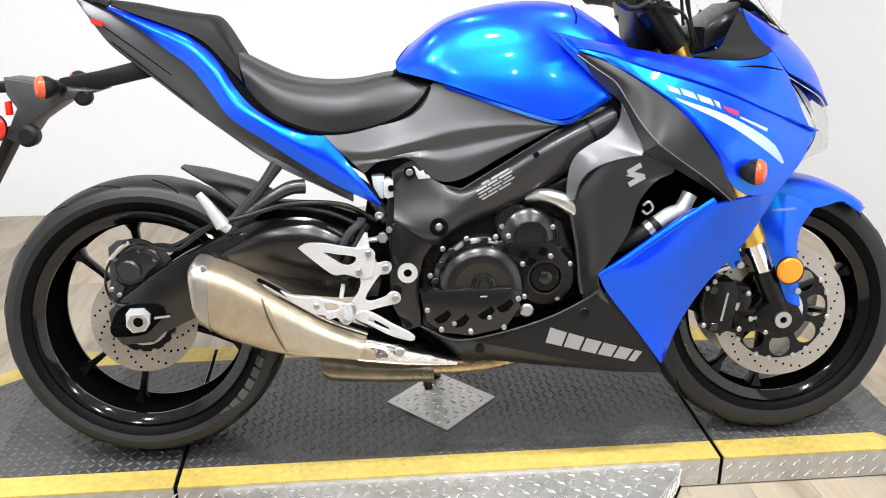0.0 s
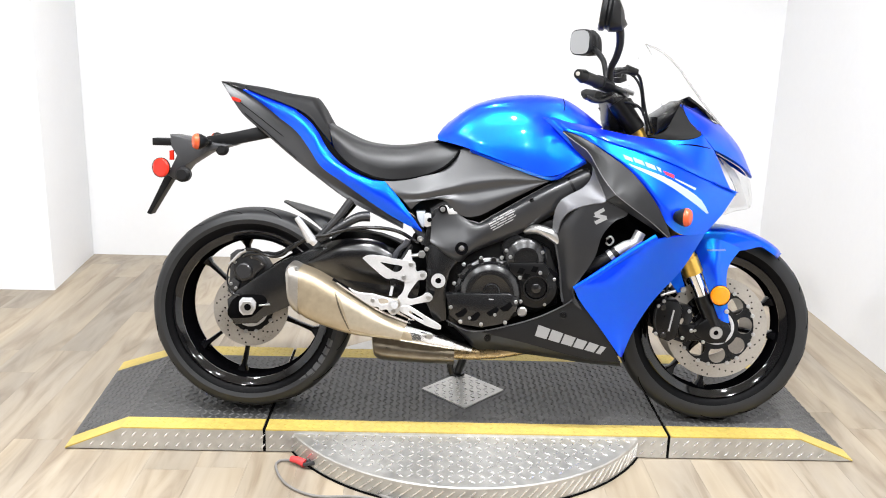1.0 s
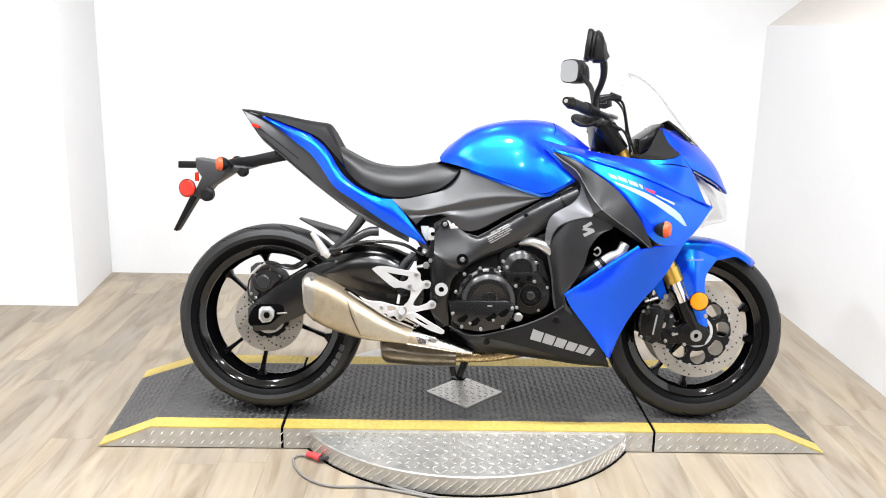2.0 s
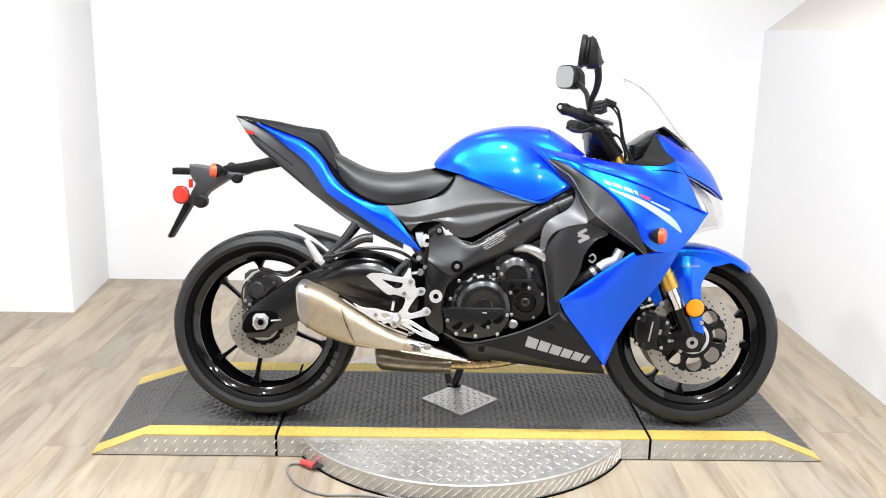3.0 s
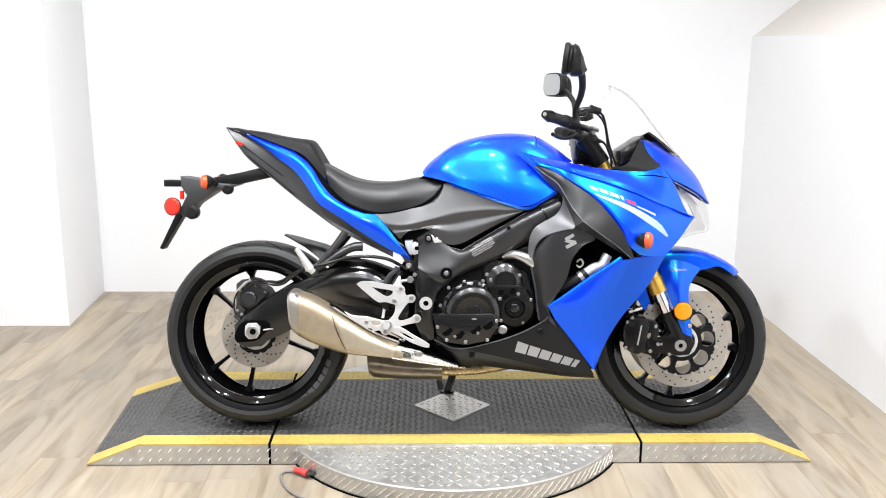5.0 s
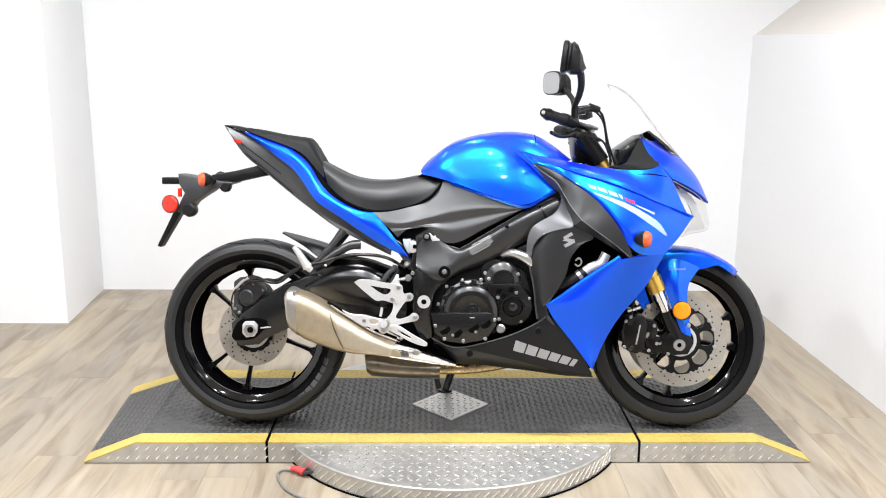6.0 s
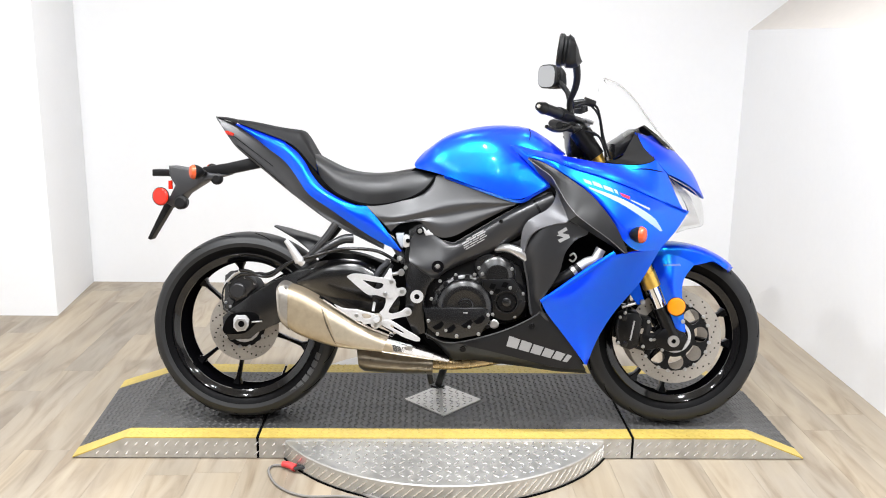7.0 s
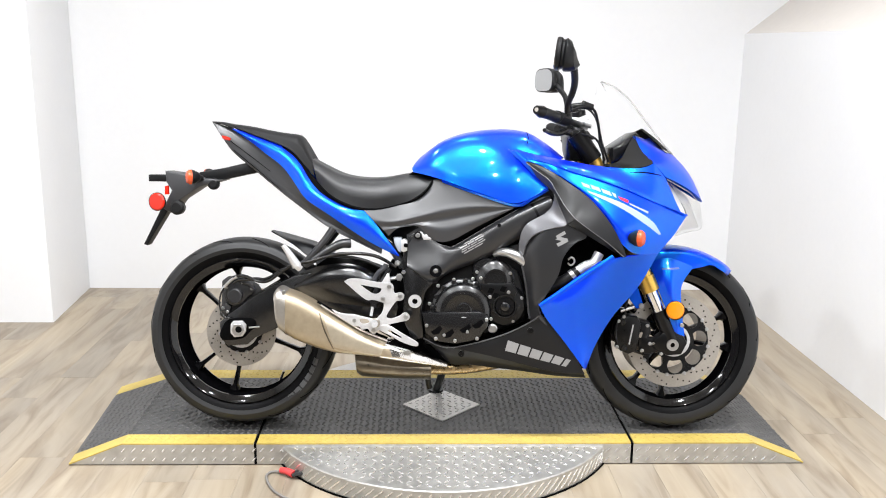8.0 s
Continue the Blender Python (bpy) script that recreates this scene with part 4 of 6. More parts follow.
def mark(name, target, top, low, mat, parent, label="", n=6, m=3, lift=0.0008):
    """A thin printed shape that lies on a panel, between two lines drawn in the side plane."""
    mesh = target.data
    tree = BVHTree.FromPolygons([v.co for v in mesh.vertices], [p.vertices for p in mesh.polygons])
    a, b = curve(top, n), curve(low, n)
    bm = bmesh.new()
    grid = []
    for p, q in zip(a, b):
        row = []
        for k in range(m):
            c = p.lerp(q, k / (m - 1))
            hit, normal, _, _ = tree.ray_cast(Vector((c.x, -1, c.z)), Vector((0, 1, 0)))
            if hit is None:
                hit, normal = Vector((c.x, c.y, c.z)), Vector((0, -1, 0))
            row.append(bm.verts.new(hit + Vector((0, -1, 0)) * lift))
        grid.append(row)
    for i in range(n - 1):
        for k in range(m - 1):
            bm.faces.new((grid[i][k], grid[i + 1][k], grid[i + 1][k + 1], grid[i][k + 1]))
    bmesh.ops.recalc_face_normals(bm, faces=bm.faces[:])
    bmesh.ops.solidify(bm, geom=bm.faces[:], thickness=0.0006)
    return part(name, bm, mat, parent, label)


def bolt(place, r, parent, mat=None, h=0.006):
    bm = disc(place, r, h, seg=12)
    ring((place[0], place[1] - h, place[2]), r * 0.3, r * 0.62, 0.001, seg=12, bm=bm)
    return part("bolt", bm, mat or bolt_steel, parent)


# black tubes paint the dark of two grooves on the smooth panel
for line in ([(-0.774, -0.043, 0.977), (-0.702, -0.06, 0.927), (-0.627, -0.076, 0.873)], [(-0.755, -0.042, 0.941), (-0.684, -0.058, 0.886), (-0.586, -0.078, 0.808)]):
    part("panel_groove", tube(line, 0.0012, 6), gap_black, tail_low)

# frame, swingarm and engine
spar = part("main_frame", plate([(-0.019, -0.17, 0.636), (0.076, -0.17, 0.694), (0.175, -0.17, 0.754), (0.256, -0.17, 0.8), (0.296, -0.17, 0.81), (0.318, -0.17, 0.79), (0.317, -0.17, 0.761), (0.297, -0.17, 0.739), (0.249, -0.17, 0.716), (0.207, -0.17, 0.69), (0.193, -0.17, 0.661), (0.132, -0.17, 0.627), (0.068, -0.17, 0.598), (-0.005, -0.17, 0.566), (-0.073, -0.17, 0.519), (-0.102, -0.17, 0.487), (-0.112, -0.17, 0.44), (-0.108, -0.17, 0.337), (-0.143, -0.17, 0.325), (-0.175, -0.17, 0.388), (-0.174, -0.17, 0.501), (-0.183, -0.17, 0.571), (-0.173, -0.17, 0.634), (-0.158, -0.17, 0.671), (-0.116, -0.17, 0.694), (-0.089, -0.17, 0.672), (-0.066, -0.17, 0.648)], 0.11, 0.160, 0.004), cover_black, bike, "satin black aluminium frame spar")
twin(spar)
rib = part("spar_rib", skin([[(-0.166, -0.155, 0.673), (-0.119, -0.16, 0.696), (-0.065, -0.166, 0.65), (-0.015, -0.172, 0.636), (0.076, -0.172, 0.691), (0.175, -0.172, 0.75), (0.296, -0.165, 0.808)], [(-0.162, -0.163, 0.622), (-0.11, -0.171, 0.624), (-0.06, -0.18, 0.613), (-0.011, -0.192, 0.626), (0.079, -0.196, 0.68), (0.177, -0.195, 0.737), (0.302, -0.182, 0.794)]] + [[(-0.163, -0.17, 0.59), (-0.109, -0.186, 0.574), (-0.06, -0.192, 0.575), (-0.007, -0.196, 0.595), (0.09, -0.198, 0.651), (0.187, -0.196, 0.71), (0.31, -0.183, 0.767)], [(-0.163, -0.18, 0.576), (-0.101, -0.191, 0.54), (-0.054, -0.19, 0.548), (-0.003, -0.188, 0.576), (0.096, -0.19, 0.623), (0.197, -0.188, 0.682), (0.311, -0.178, 0.75)], [(-0.159, -0.178, 0.567), (-0.08, -0.176, 0.516), (-0.047, -0.172, 0.538), (-0.001, -0.172, 0.562), (0.101, -0.172, 0.606), (0.2, -0.172, 0.666), (0.309, -0.16, 0.736)]], 36, 16), frame_black, spar)
twin(rib)
part("pivot_plate", plate([(-0.169, -0.17, 0.564), (-0.147, -0.17, 0.572), (-0.08, -0.17, 0.524), (-0.102, -0.17, 0.487), (-0.112, -0.17, 0.44), (-0.108, -0.17, 0.337), (-0.143, -0.17, 0.325), (-0.171, -0.17, 0.388)], 0.165, 0.178, 0.004), cover_black, spar)
part("pivot_ring", ring((-0.136, -0.178, 0.458), 0.009, 0.0215, 0.006), alloy, spar, "silver pivot ring")
part("pivot_cap", disc((-0.137, -0.17, 0.456), 0.011, 0.009), gap_black, spar)
part("mount_ring", ring((-0.069, -0.186, 0.56), 0.0105, 0.0195, 0.010), gloss_black, spar, "black bolt collar")
part("mount_well", disc((-0.069, -0.186, 0.56), 0.011, 0.006), gap_black, spar)
bolt((-0.069, -0.192, 0.561), 0.0075, spar)
bolt((-0.195, -0.165, 0.581), 0.009, spar)
bolt((0.133, -0.194, 0.711), 0.007, spar, engine_black)
mark("joint_band", bpy.data.objects["spar_rib"], [(0.233, -0.19, 0.779), (0.24, -0.19, 0.769), (0.252, -0.19, 0.747), (0.261, -0.19, 0.725)], [(0.24, -0.19, 0.783), (0.247, -0.19, 0.772), (0.259, -0.19, 0.751), (0.268, -0.19, 0.729)], engine_black, spar, n=8)
for row, runs in enumerate((((0.2, 0.42), (0.48, 1.0)), ((0.0, 0.3), (0.34, 0.62), (0.68, 1.06)), ((0.02, 0.4), (0.45, 0.72), (0.76, 1.0)), ((0.0, 0.22), (0.27, 0.66), (0.7, 1.05)), ((0.05, 0.5), (0.55, 0.9)))):
    for f0, f1 in runs:
        ends = [(0.006 + 0.0028 * row + 0.070 * f, -0.2, 0.6425 - 0.0062 * row + 0.0405 * f) for f in (f0, f1)]
        mark("warning_print", bpy.data.objects["spar_rib"], ends, [(x + 0.0013, y, z - 0.0027) for x, y, z in ends], print_dim, spar, n=4)
seat_rail = part("seat_rail", tube([(-0.315, -0.11, 0.692), (-0.22, -0.13, 0.629), (-0.178, -0.14, 0.565)], 0.014), frame_black, bike)
twin(seat_rail)
arm = part("swingarm", plate([(-0.79, -0.12, 0.367), (-0.763, -0.12, 0.394), (-0.691, -0.12, 0.448), (-0.619, -0.12, 0.493), (-0.539, -0.12, 0.53), (-0.464, -0.12, 0.546), (-0.37, -0.12, 0.54), (-0.276, -0.12, 0.514), (-0.201, -0.12, 0.474), (-0.19, -0.12, 0.43), (-0.201, -0.12, 0.39), (-0.295, -0.12, 0.389), (-0.389, -0.12, 0.399), (-0.493, -0.12, 0.413), (-0.55, -0.12, 0.393), (-0.578, -0.12, 0.362), (-0.635, -0.12, 0.334), (-0.674, -0.12, 0.316), (-0.697, -0.12, 0.295), (-0.765, -0.12, 0.29), (-0.786, -0.12, 0.317)], 0.095, 0.128, 0.006), cover_black, bike, "black cast swingarm")
twin(arm)
part("swingarm_bulge", skin([[(-0.547, -0.1, 0.523), (-0.454, -0.12, 0.563), (-0.351, -0.125, 0.571), (-0.267, -0.12, 0.537), (-0.202, -0.11, 0.485)], [(-0.538, -0.13, 0.497), (-0.441, -0.145, 0.531), (-0.344, -0.148, 0.533), (-0.265, -0.14, 0.502), (-0.201, -0.12, 0.455)], [(-0.538, -0.13, 0.475), (-0.442, -0.14, 0.478), (-0.349, -0.14, 0.469), (-0.265, -0.135, 0.451), (-0.201, -0.12, 0.424)], [(-0.541, -0.115, 0.425), (-0.446, -0.12, 0.427), (-0.351, -0.12, 0.415), (-0.267, -0.12, 0.408), (-0.201, -0.11, 0.399)]], 24, 12), cover_black, arm)
part("chain_guard", plate([(-0.498, 0.1, 0.571), (-0.337, 0.1, 0.562), (-0.216, 0.1, 0.523), (-0.216, 0.1, 0.483), (-0.337, 0.1, 0.502), (-0.498, 0.1, 0.52)], -0.12, -0.09, 0.003), black_plastic, arm)
# thin black sheet paints the shaded slot; the arm isn't cut open
axle_plate = part("axle_slot", plate([(-0.788, -0.13, 0.334), (-0.769, -0.13, 0.371), (-0.738, -0.13, 0.385), (-0.682, -0.13, 0.385), (-0.667, -0.13, 0.376), (-0.667, -0.13, 0.359), (-0.69, -0.13, 0.336), (-0.713, -0.13, 0.316), (-0.762, -0.13, 0.31), (-0.785, -0.13, 0.313)], 0.128, 0.1292, 0.0005, smooth=24), gap_black, arm, "black sheet for the shaded axle slot")
part("axle_nut", lathe([(0.0, 0), (0.0, 0.012), (0.009, 0.012), (0.021, 0.012), (0.021, 0.0), (0, 0)], (-0.724, -0.136, 0.348), seg=6), bolt_steel, axle_plate, "silver axle nut")
part("axle_plate", plate([(-0.75, -0.136, 0.365), (-0.741, -0.136, 0.376), (-0.711, -0.136, 0.377), (-0.698, -0.136, 0.363), (-0.7, -0.136, 0.341), (-0.711, -0.136, 0.325), (-0.738, -0.136, 0.321), (-0.751, -0.136, 0.336)], 0.129, 0.137, 0.002), alloy, axle_plate, "silver adjuster plate")
# black disc stands for the dark inside of the nut
part("axle_bore", disc((-0.721, -0.147, 0.35), 0.011, 0.0012), gap_black, axle_plate)
part("adjuster_screw", tube([(-0.689, -0.134, 0.354), (-0.655, -0.134, 0.358)], 0.003), bolt_steel, axle_plate)
core = part("engine_block", plate([(-0.118, -0.1, 0.513), (-0.033, -0.1, 0.571), (0.079, -0.1, 0.611), (0.219, -0.1, 0.659), (0.33, -0.1, 0.708), (0.342, -0.1, 0.576), (0.289, -0.1, 0.442), (0.262, -0.1, 0.369), (-0.011, -0.1, 0.292), (-0.103, -0.1, 0.31)], 0.0, 0.145, 0.01), engine_black, bike, "black engine block")
twin(core)
# added dark mass; blocks the view through the engine bay
part("airbox", plate([(-0.227, -0.08, 0.662), (-0.205, -0.08, 0.704), (-0.12, -0.08, 0.724), (0.077, -0.08, 0.807), (0.245, -0.08, 0.837), (0.33, -0.08, 0.8), (0.229, -0.08, 0.705), (0.079, -0.08, 0.608), (-0.033, -0.08, 0.55), (-0.118, -0.08, 0.51), (-0.176, -0.08, 0.548)], -0.10, 0.10, 0.01), engine_black, bike)
# added dark block; hides the bright wall behind the gap above the trim
trim_filler = part("intake_duct", plate([(0.255, 0, 0.80), (0.275, 0, 0.85), (0.335, 0, 0.855), (0.375, 0, 0.80), (0.345, 0, 0.765), (0.29, 0, 0.77)], 0.09, 0.158, 0.004), black_plastic, bike)
twin(trim_filler)
clutch = part("clutch_cover", lathe([(0.105, -0.05), (0.105, 0.0), (0.100, 0.006), (0.094, 0.008), (0.092, 0.026), (0.088, 0.033), (0.082, 0.038), (0.074, 0.0415), (0.066, 0.043), (0.063, 0.0425), (0.061, 0.038), (0.058, 0.037), (0, 0.037)], (0.021, -0.175, 0.429), seg=72), cover_black, core, "round black clutch cover")
part("clutch_boss", lathe([(0.026, 0), (0.025, 0.004), (0.021, 0.005), (0.019, 0.003), (0.013, 0.003), (0.011, 0.006), (0, 0.006)], (0.024, -0.212, 0.436), seg=36), cover_black, core)
guard = part("engine_guard", plate([(-0.112, -0.222, 0.427), (0.075, -0.222, 0.433), (0.1, -0.222, 0.424), (0.101, -0.222, 0.387), (0.076, -0.222, 0.35), (0.054, -0.222, 0.339), (-0.002, -0.222, 0.327), (-0.062, -0.222, 0.335), (-0.099, -0.222, 0.362)], 0.19, 0.222, 0.004), cover_black, core, "black engine slider guard")
# flat black plates paint the dark of the guard's openings
for spot in ((-0.063, -0.222, 0.37), (-0.024, -0.222, 0.36), (0.03, -0.222, 0.377), (0.07, -0.222, 0.392)):
    part("guard_recess", plate([(spot[0] - 0.020, 0, spot[2] - 0.004), (spot[0] - 0.010, 0, spot[2] - 0.014), (spot[0] + 0.006, 0, spot[2] - 0.010), (spot[0] + 0.018, 0, spot[2] + 0.006), (spot[0] + 0.010, 0, spot[2] + 0.017), (spot[0] - 0.004, 0, spot[2] + 0.006)], 0.2215, 0.2225, 0), gap_black, guard)
# small bright discs stand for silver flecks glinting through the openings
for spot in ((-0.039, -0.223, 0.356), (0.036, -0.223, 0.368)):
    part("guard_screw", disc(spot, 0.005, 0.002, seg=10), bolt_steel, guard)
mark("guard_print", guard, [(0.016, -0.223, 0.416), (0.031, -0.223, 0.416)], [(0.016, -0.223, 0.413), (0.031, -0.223, 0.413)], print_dim, guard, n=3)
for k in range(9):
    turn = radians(20 + 22 * k)
    spot = (0.021 + 0.099 * math.cos(turn), -0.183, 0.429 + 0.099 * math.sin(turn))
    part("cover_lug", disc(spot, 0.0085, 0.007, seg=14), cover_black, clutch)
part("cover_rim", ring((0.021, -0.216, 0.429), 0.0585, 0.0635, 0.003, seg=60), cover_black, clutch)
starter = part("starter_cover", lathe([(0.062, -0.04), (0.062, 0.0), (0.055, 0.008), (0.036, 0.014), (0.034, 0.011), (0, 0.012)], (0.125, -0.185, 0.534), seg=40), cover_black, core)
part("cam_cover", lathe([(0.044, -0.04), (0.044, 0.0), (0.038, 0.008), (0, 0.010)], (0.092, -0.175, 0.56), seg=32), cover_black, core)
pump = part("water_pump", lathe([(0.072, -0.05), (0.072, 0.0), (0.062, 0.014), (0.036, 0.020), (0.033, 0.016), (0.03, 0.022), (0, 0.023)], (0.156, -0.185, 0.45), seg=40), engine_black, core)
part("starter_rim", ring((0.125, -0.197, 0.534), 0.030, 0.035, 0.004, seg=36), cover_black, starter)
part("pump_rim", ring((0.156, -0.205, 0.45), 0.034, 0.039, 0.004, seg=36), cover_black, pump)
part("pump_boss", lathe([(0.014, 0), (0.014, 0.005), (0.009, 0.007), (0, 0.007)], (0.156, -0.207, 0.45), seg=24), cover_black, pump)
for k in range(5):
    turn = radians(-60 + 60 * k)
    part("case_rib", tube([(0.156 + 0.05 * math.cos(turn), -0.194, 0.45 + 0.05 * math.sin(turn)), (0.156 + 0.070 * math.cos(turn), -0.187, 0.45 + 0.070 * math.sin(turn))], 0.0035, 8), cover_black, pump)
part("pump_bridge", plate([(0.074, -0.2, 0.521), (0.177, -0.2, 0.526), (0.196, -0.2, 0.499), (0.184, -0.2, 0.473), (0.118, -0.2, 0.468), (0.078, -0.2, 0.494)], 0.17, 0.205, 0.005), engine_black, core)
part("side_case", plate([(0.068, -0.17, 0.572), (0.132, -0.17, 0.597), (0.197, -0.17, 0.565), (0.222, -0.17, 0.491), (0.224, -0.17, 0.397), (0.155, -0.17, 0.368), (0.103, -0.17, 0.377), (0.079, -0.17, 0.47)], 0.13, 0.18, 0.008), engine_black, core)
# black plates on the surface stand for shaded hollows in the case
for spot in [(0.11, -0.205, 0.5), (0.15, -0.205, 0.506), (0.125, -0.205, 0.484)]:
    part("case_recess", plate([(spot[0] - 0.012, 0, spot[2] - 0.006), (spot[0] + 0.004, 0, spot[2] - 0.010), (spot[0] + 0.012, 0, spot[2] + 0.006), (spot[0] - 0.004, 0, spot[2] + 0.010)], 0.204, 0.2056, 0), gap_black, core)
for place in [(-0.01, -0.183, 0.532), (0.052, -0.183, 0.535), (-0.061, -0.183, 0.511), (-0.088, -0.183, 0.452), (-0.096, -0.222, 0.387), (-0.066, -0.222, 0.344), (-0.004, -0.222, 0.338), (0.067, -0.222, 0.346), (0.097, -0.222, 0.409), (0.112, -0.205, 0.408), (0.065, -0.183, 0.557), (0.077, -0.2, 0.54), (0.108, -0.183, 0.582), (0.107, -0.205, 0.48), (0.167, -0.205, 0.496), (0.172, -0.192, 0.556), (0.21, -0.195, 0.476), (0.184, -0.195, 0.4)]:
    bolt(place, 0.0058, core)
part("filler_cap", lathe([(0.015, 0), (0.015, 0.006), (0.011, 0.009), (0, 0.009)], (0.118, -0.2, 0.376), seg=20), bolt_steel, core, "silver oil filler cap")
part("sight_glass", disc((0.096, -0.2, 0.368), 0.008, 0.004), engine_black, core)
elbow = part("coolant_elbow", tube([(0.121, -0.165, 0.617), (0.154, -0.19, 0.624), (0.185, -0.2, 0.616), (0.222, -0.195, 0.594)], (0.012, 0.019), 16), bolt_steel, core, "bright silver elbow pipe")
# plain black plate for the dark bay behind the fairing, around the radiator
radiator = part("radiator", plate([(0.327, -0.12, 0.709), (0.462, -0.12, 0.84), (0.577, -0.12, 0.712), (0.475, -0.12, 0.41), (0.365, -0.12, 0.332), (0.288, -0.12, 0.408)], 0.0, 0.15, 0.006), gap_black, bike)
twin(radiator)
hose = part("radiator_hose", tube([(0.287, -0.2, 0.506), (0.329, -0.225, 0.534), (0.366, -0.235, 0.557), (0.384, -0.235, 0.572)], 0.017, 14), soft_rubber, radiator)
part("hose_clamp", tube([(0.363, -0.235, 0.555), (0.373, -0.235, 0.563)], 0.0195, 14), bolt_steel, radiator)
part("water_pipe", tube([(0.377, -0.235, 0.567), (0.407, -0.235, 0.587), (0.434, -0.23, 0.597), (0.452, -0.225, 0.629)], 0.016, 14), alloy, radiator, "silver water pipe")
part("hose_ring", tube([(0.353, -0.23, 0.607), (0.365, -0.232, 0.615), (0.373, -0.232, 0.602), (0.363, -0.23, 0.589), (0.352, -0.23, 0.596)], 0.003, 8), bolt_steel, radiator)

# exhaust
def shell(top, low, n, depth=(0.19, 0.232, 0.241, 0.236, 0.19), back=0.115):
    """A rounded box drawn between an upper and a lower edge."""
    lines = []
    for f, d in zip((0.0, 0.1, 0.5, 0.88, 1.0), depth):
        lines.append([(a[0] + (b[0] - a[0]) * f, -d + (a[1] + 0.18), a[2] + (b[2] - a[2]) * f) for a, b in zip(top, low)])
    for f in (0.88, 0.1):
        lines.append([(a[0] + (b[0] - a[0]) * f, -back, a[2] + (b[2] - a[2]) * f) for a, b in zip(top, low)])
    return skin(lines, n, 35, closed=True)


silencer = part("exhaust_silencer", shell([(-0.576, -0.18, 0.497), (-0.51, -0.18, 0.476), (-0.446, -0.18, 0.441), (-0.381, -0.18, 0.401), (-0.307, -0.18, 0.357), (-0.215, -0.18, 0.32), (-0.109, -0.135, 0.283), (-0.03, -0.09, 0.249)], [(-0.568, -0.18, 0.364), (-0.528, -0.18, 0.333), (-0.456, -0.18, 0.306), (-0.382, -0.18, 0.288), (-0.307, -0.18, 0.283), (-0.215, -0.18, 0.275), (-0.109, -0.135, 0.249), (-0.034, -0.09, 0.233)], 44), titan, bike, "warm brushed stainless exhaust silencer")
part("end_cap", shell([(-0.589, -0.18, 0.488), (-0.58, -0.182, 0.499), (-0.565, -0.182, 0.498), (-0.55, -0.182, 0.49)], [(-0.579, -0.18, 0.383), (-0.572, -0.182, 0.365), (-0.561, -0.182, 0.354), (-0.55, -0.182, 0.344)], 12), steel, silencer, "silver exhaust end cap")
part("cap_bolt", disc((-0.555, -0.232, 0.491), 0.006, 0.004), bolt_steel, silencer)
mark("seam_band", silencer, [(-0.446, -0.2, 0.439), (-0.439, -0.2, 0.413), (-0.425, -0.2, 0.369), (-0.397, -0.2, 0.309)], [(-0.441, -0.2, 0.437), (-0.434, -0.2, 0.411), (-0.419, -0.2, 0.367), (-0.392, -0.2, 0.307)], titan_dark, silencer, n=10)
mark("front_panel", silencer, [(-0.435, -0.2, 0.437), (-0.379, -0.2, 0.401), (-0.305, -0.2, 0.357), (-0.228, -0.2, 0.328)], [(-0.39, -0.2, 0.305), (-0.357, -0.2, 0.295), (-0.305, -0.2, 0.29), (-0.244, -0.2, 0.283)], titan_light, silencer, "paler brushed front panel", n=24, m=9)
part("silencer_edge", tube([(-0.439, -0.212, 0.447), (-0.377, -0.212, 0.407), (-0.304, -0.209, 0.363), (-0.224, -0.206, 0.331)], 0.0028, 8), steel, silencer)
# black tube paints the dark line above the silencer's edge
part("silencer_gap", tube([(-0.452, -0.200, 0.456), (-0.377, -0.200, 0.414), (-0.304, -0.198, 0.370), (-0.224, -0.196, 0.338)], 0.0045, 8), gap_black, silencer)
shield = part("heat_shield", shell([(-0.226, -0.18, 0.328), (-0.16, -0.168, 0.309), (-0.101, -0.138, 0.286), (-0.026, -0.09, 0.249)], [(-0.248, -0.18, 0.276), (-0.167, -0.168, 0.263), (-0.105, -0.138, 0.248), (-0.03, -0.09, 0.231)], 24, (0.192, 0.2335, 0.243, 0.238, 0.192)), scuffed, silencer, "polished steel heat shield")
part("shield_bolt", disc((-0.156, -0.236, 0.3), 0.010, 0.005), bolt_steel, silencer)
box = part("collector_box", skin([
    [(-0.336, -0.14, 0.274), (-0.312, -0.14, 0.278), (-0.199, -0.14, 0.264), (-0.082, -0.14, 0.254)], [(-0.331, -0.165, 0.257), (-0.308, -0.17, 0.258), (-0.197, -0.17, 0.248), (-0.081, -0.17, 0.242)], [(-0.328, -0.165, 0.228), (-0.308, -0.17, 0.22), (-0.196, -0.17, 0.212), (-0.081, -0.17, 0.21)],
    [(-0.331, -0.1, 0.198), (-0.316, -0.1, 0.187), (-0.201, -0.1, 0.181), (-0.083, -0.1, 0.178)], [(-0.348, 0.02, 0.182), (-0.331, 0.04, 0.167), (-0.21, 0.04, 0.158), (-0.086, 0.04, 0.156)], [(-0.354, 0.02, 0.236), (-0.331, 0.04, 0.236), (-0.211, 0.04, 0.221), (-0.087, 0.04, 0.211)]], 12, 24, closed=True), titan_dark, bike, "heat tinted steel exhaust box")
pipe = part("exhaust_pipe", tube([(-0.096, -0.1, 0.219), (-0.01, -0.1, 0.22), (0.08, -0.09, 0.228), (0.2, -0.06, 0.25), (0.346, -0.04, 0.315)], 0.023, 16), pipe_straw, bike, "straw-coloured steel exhaust pipe")

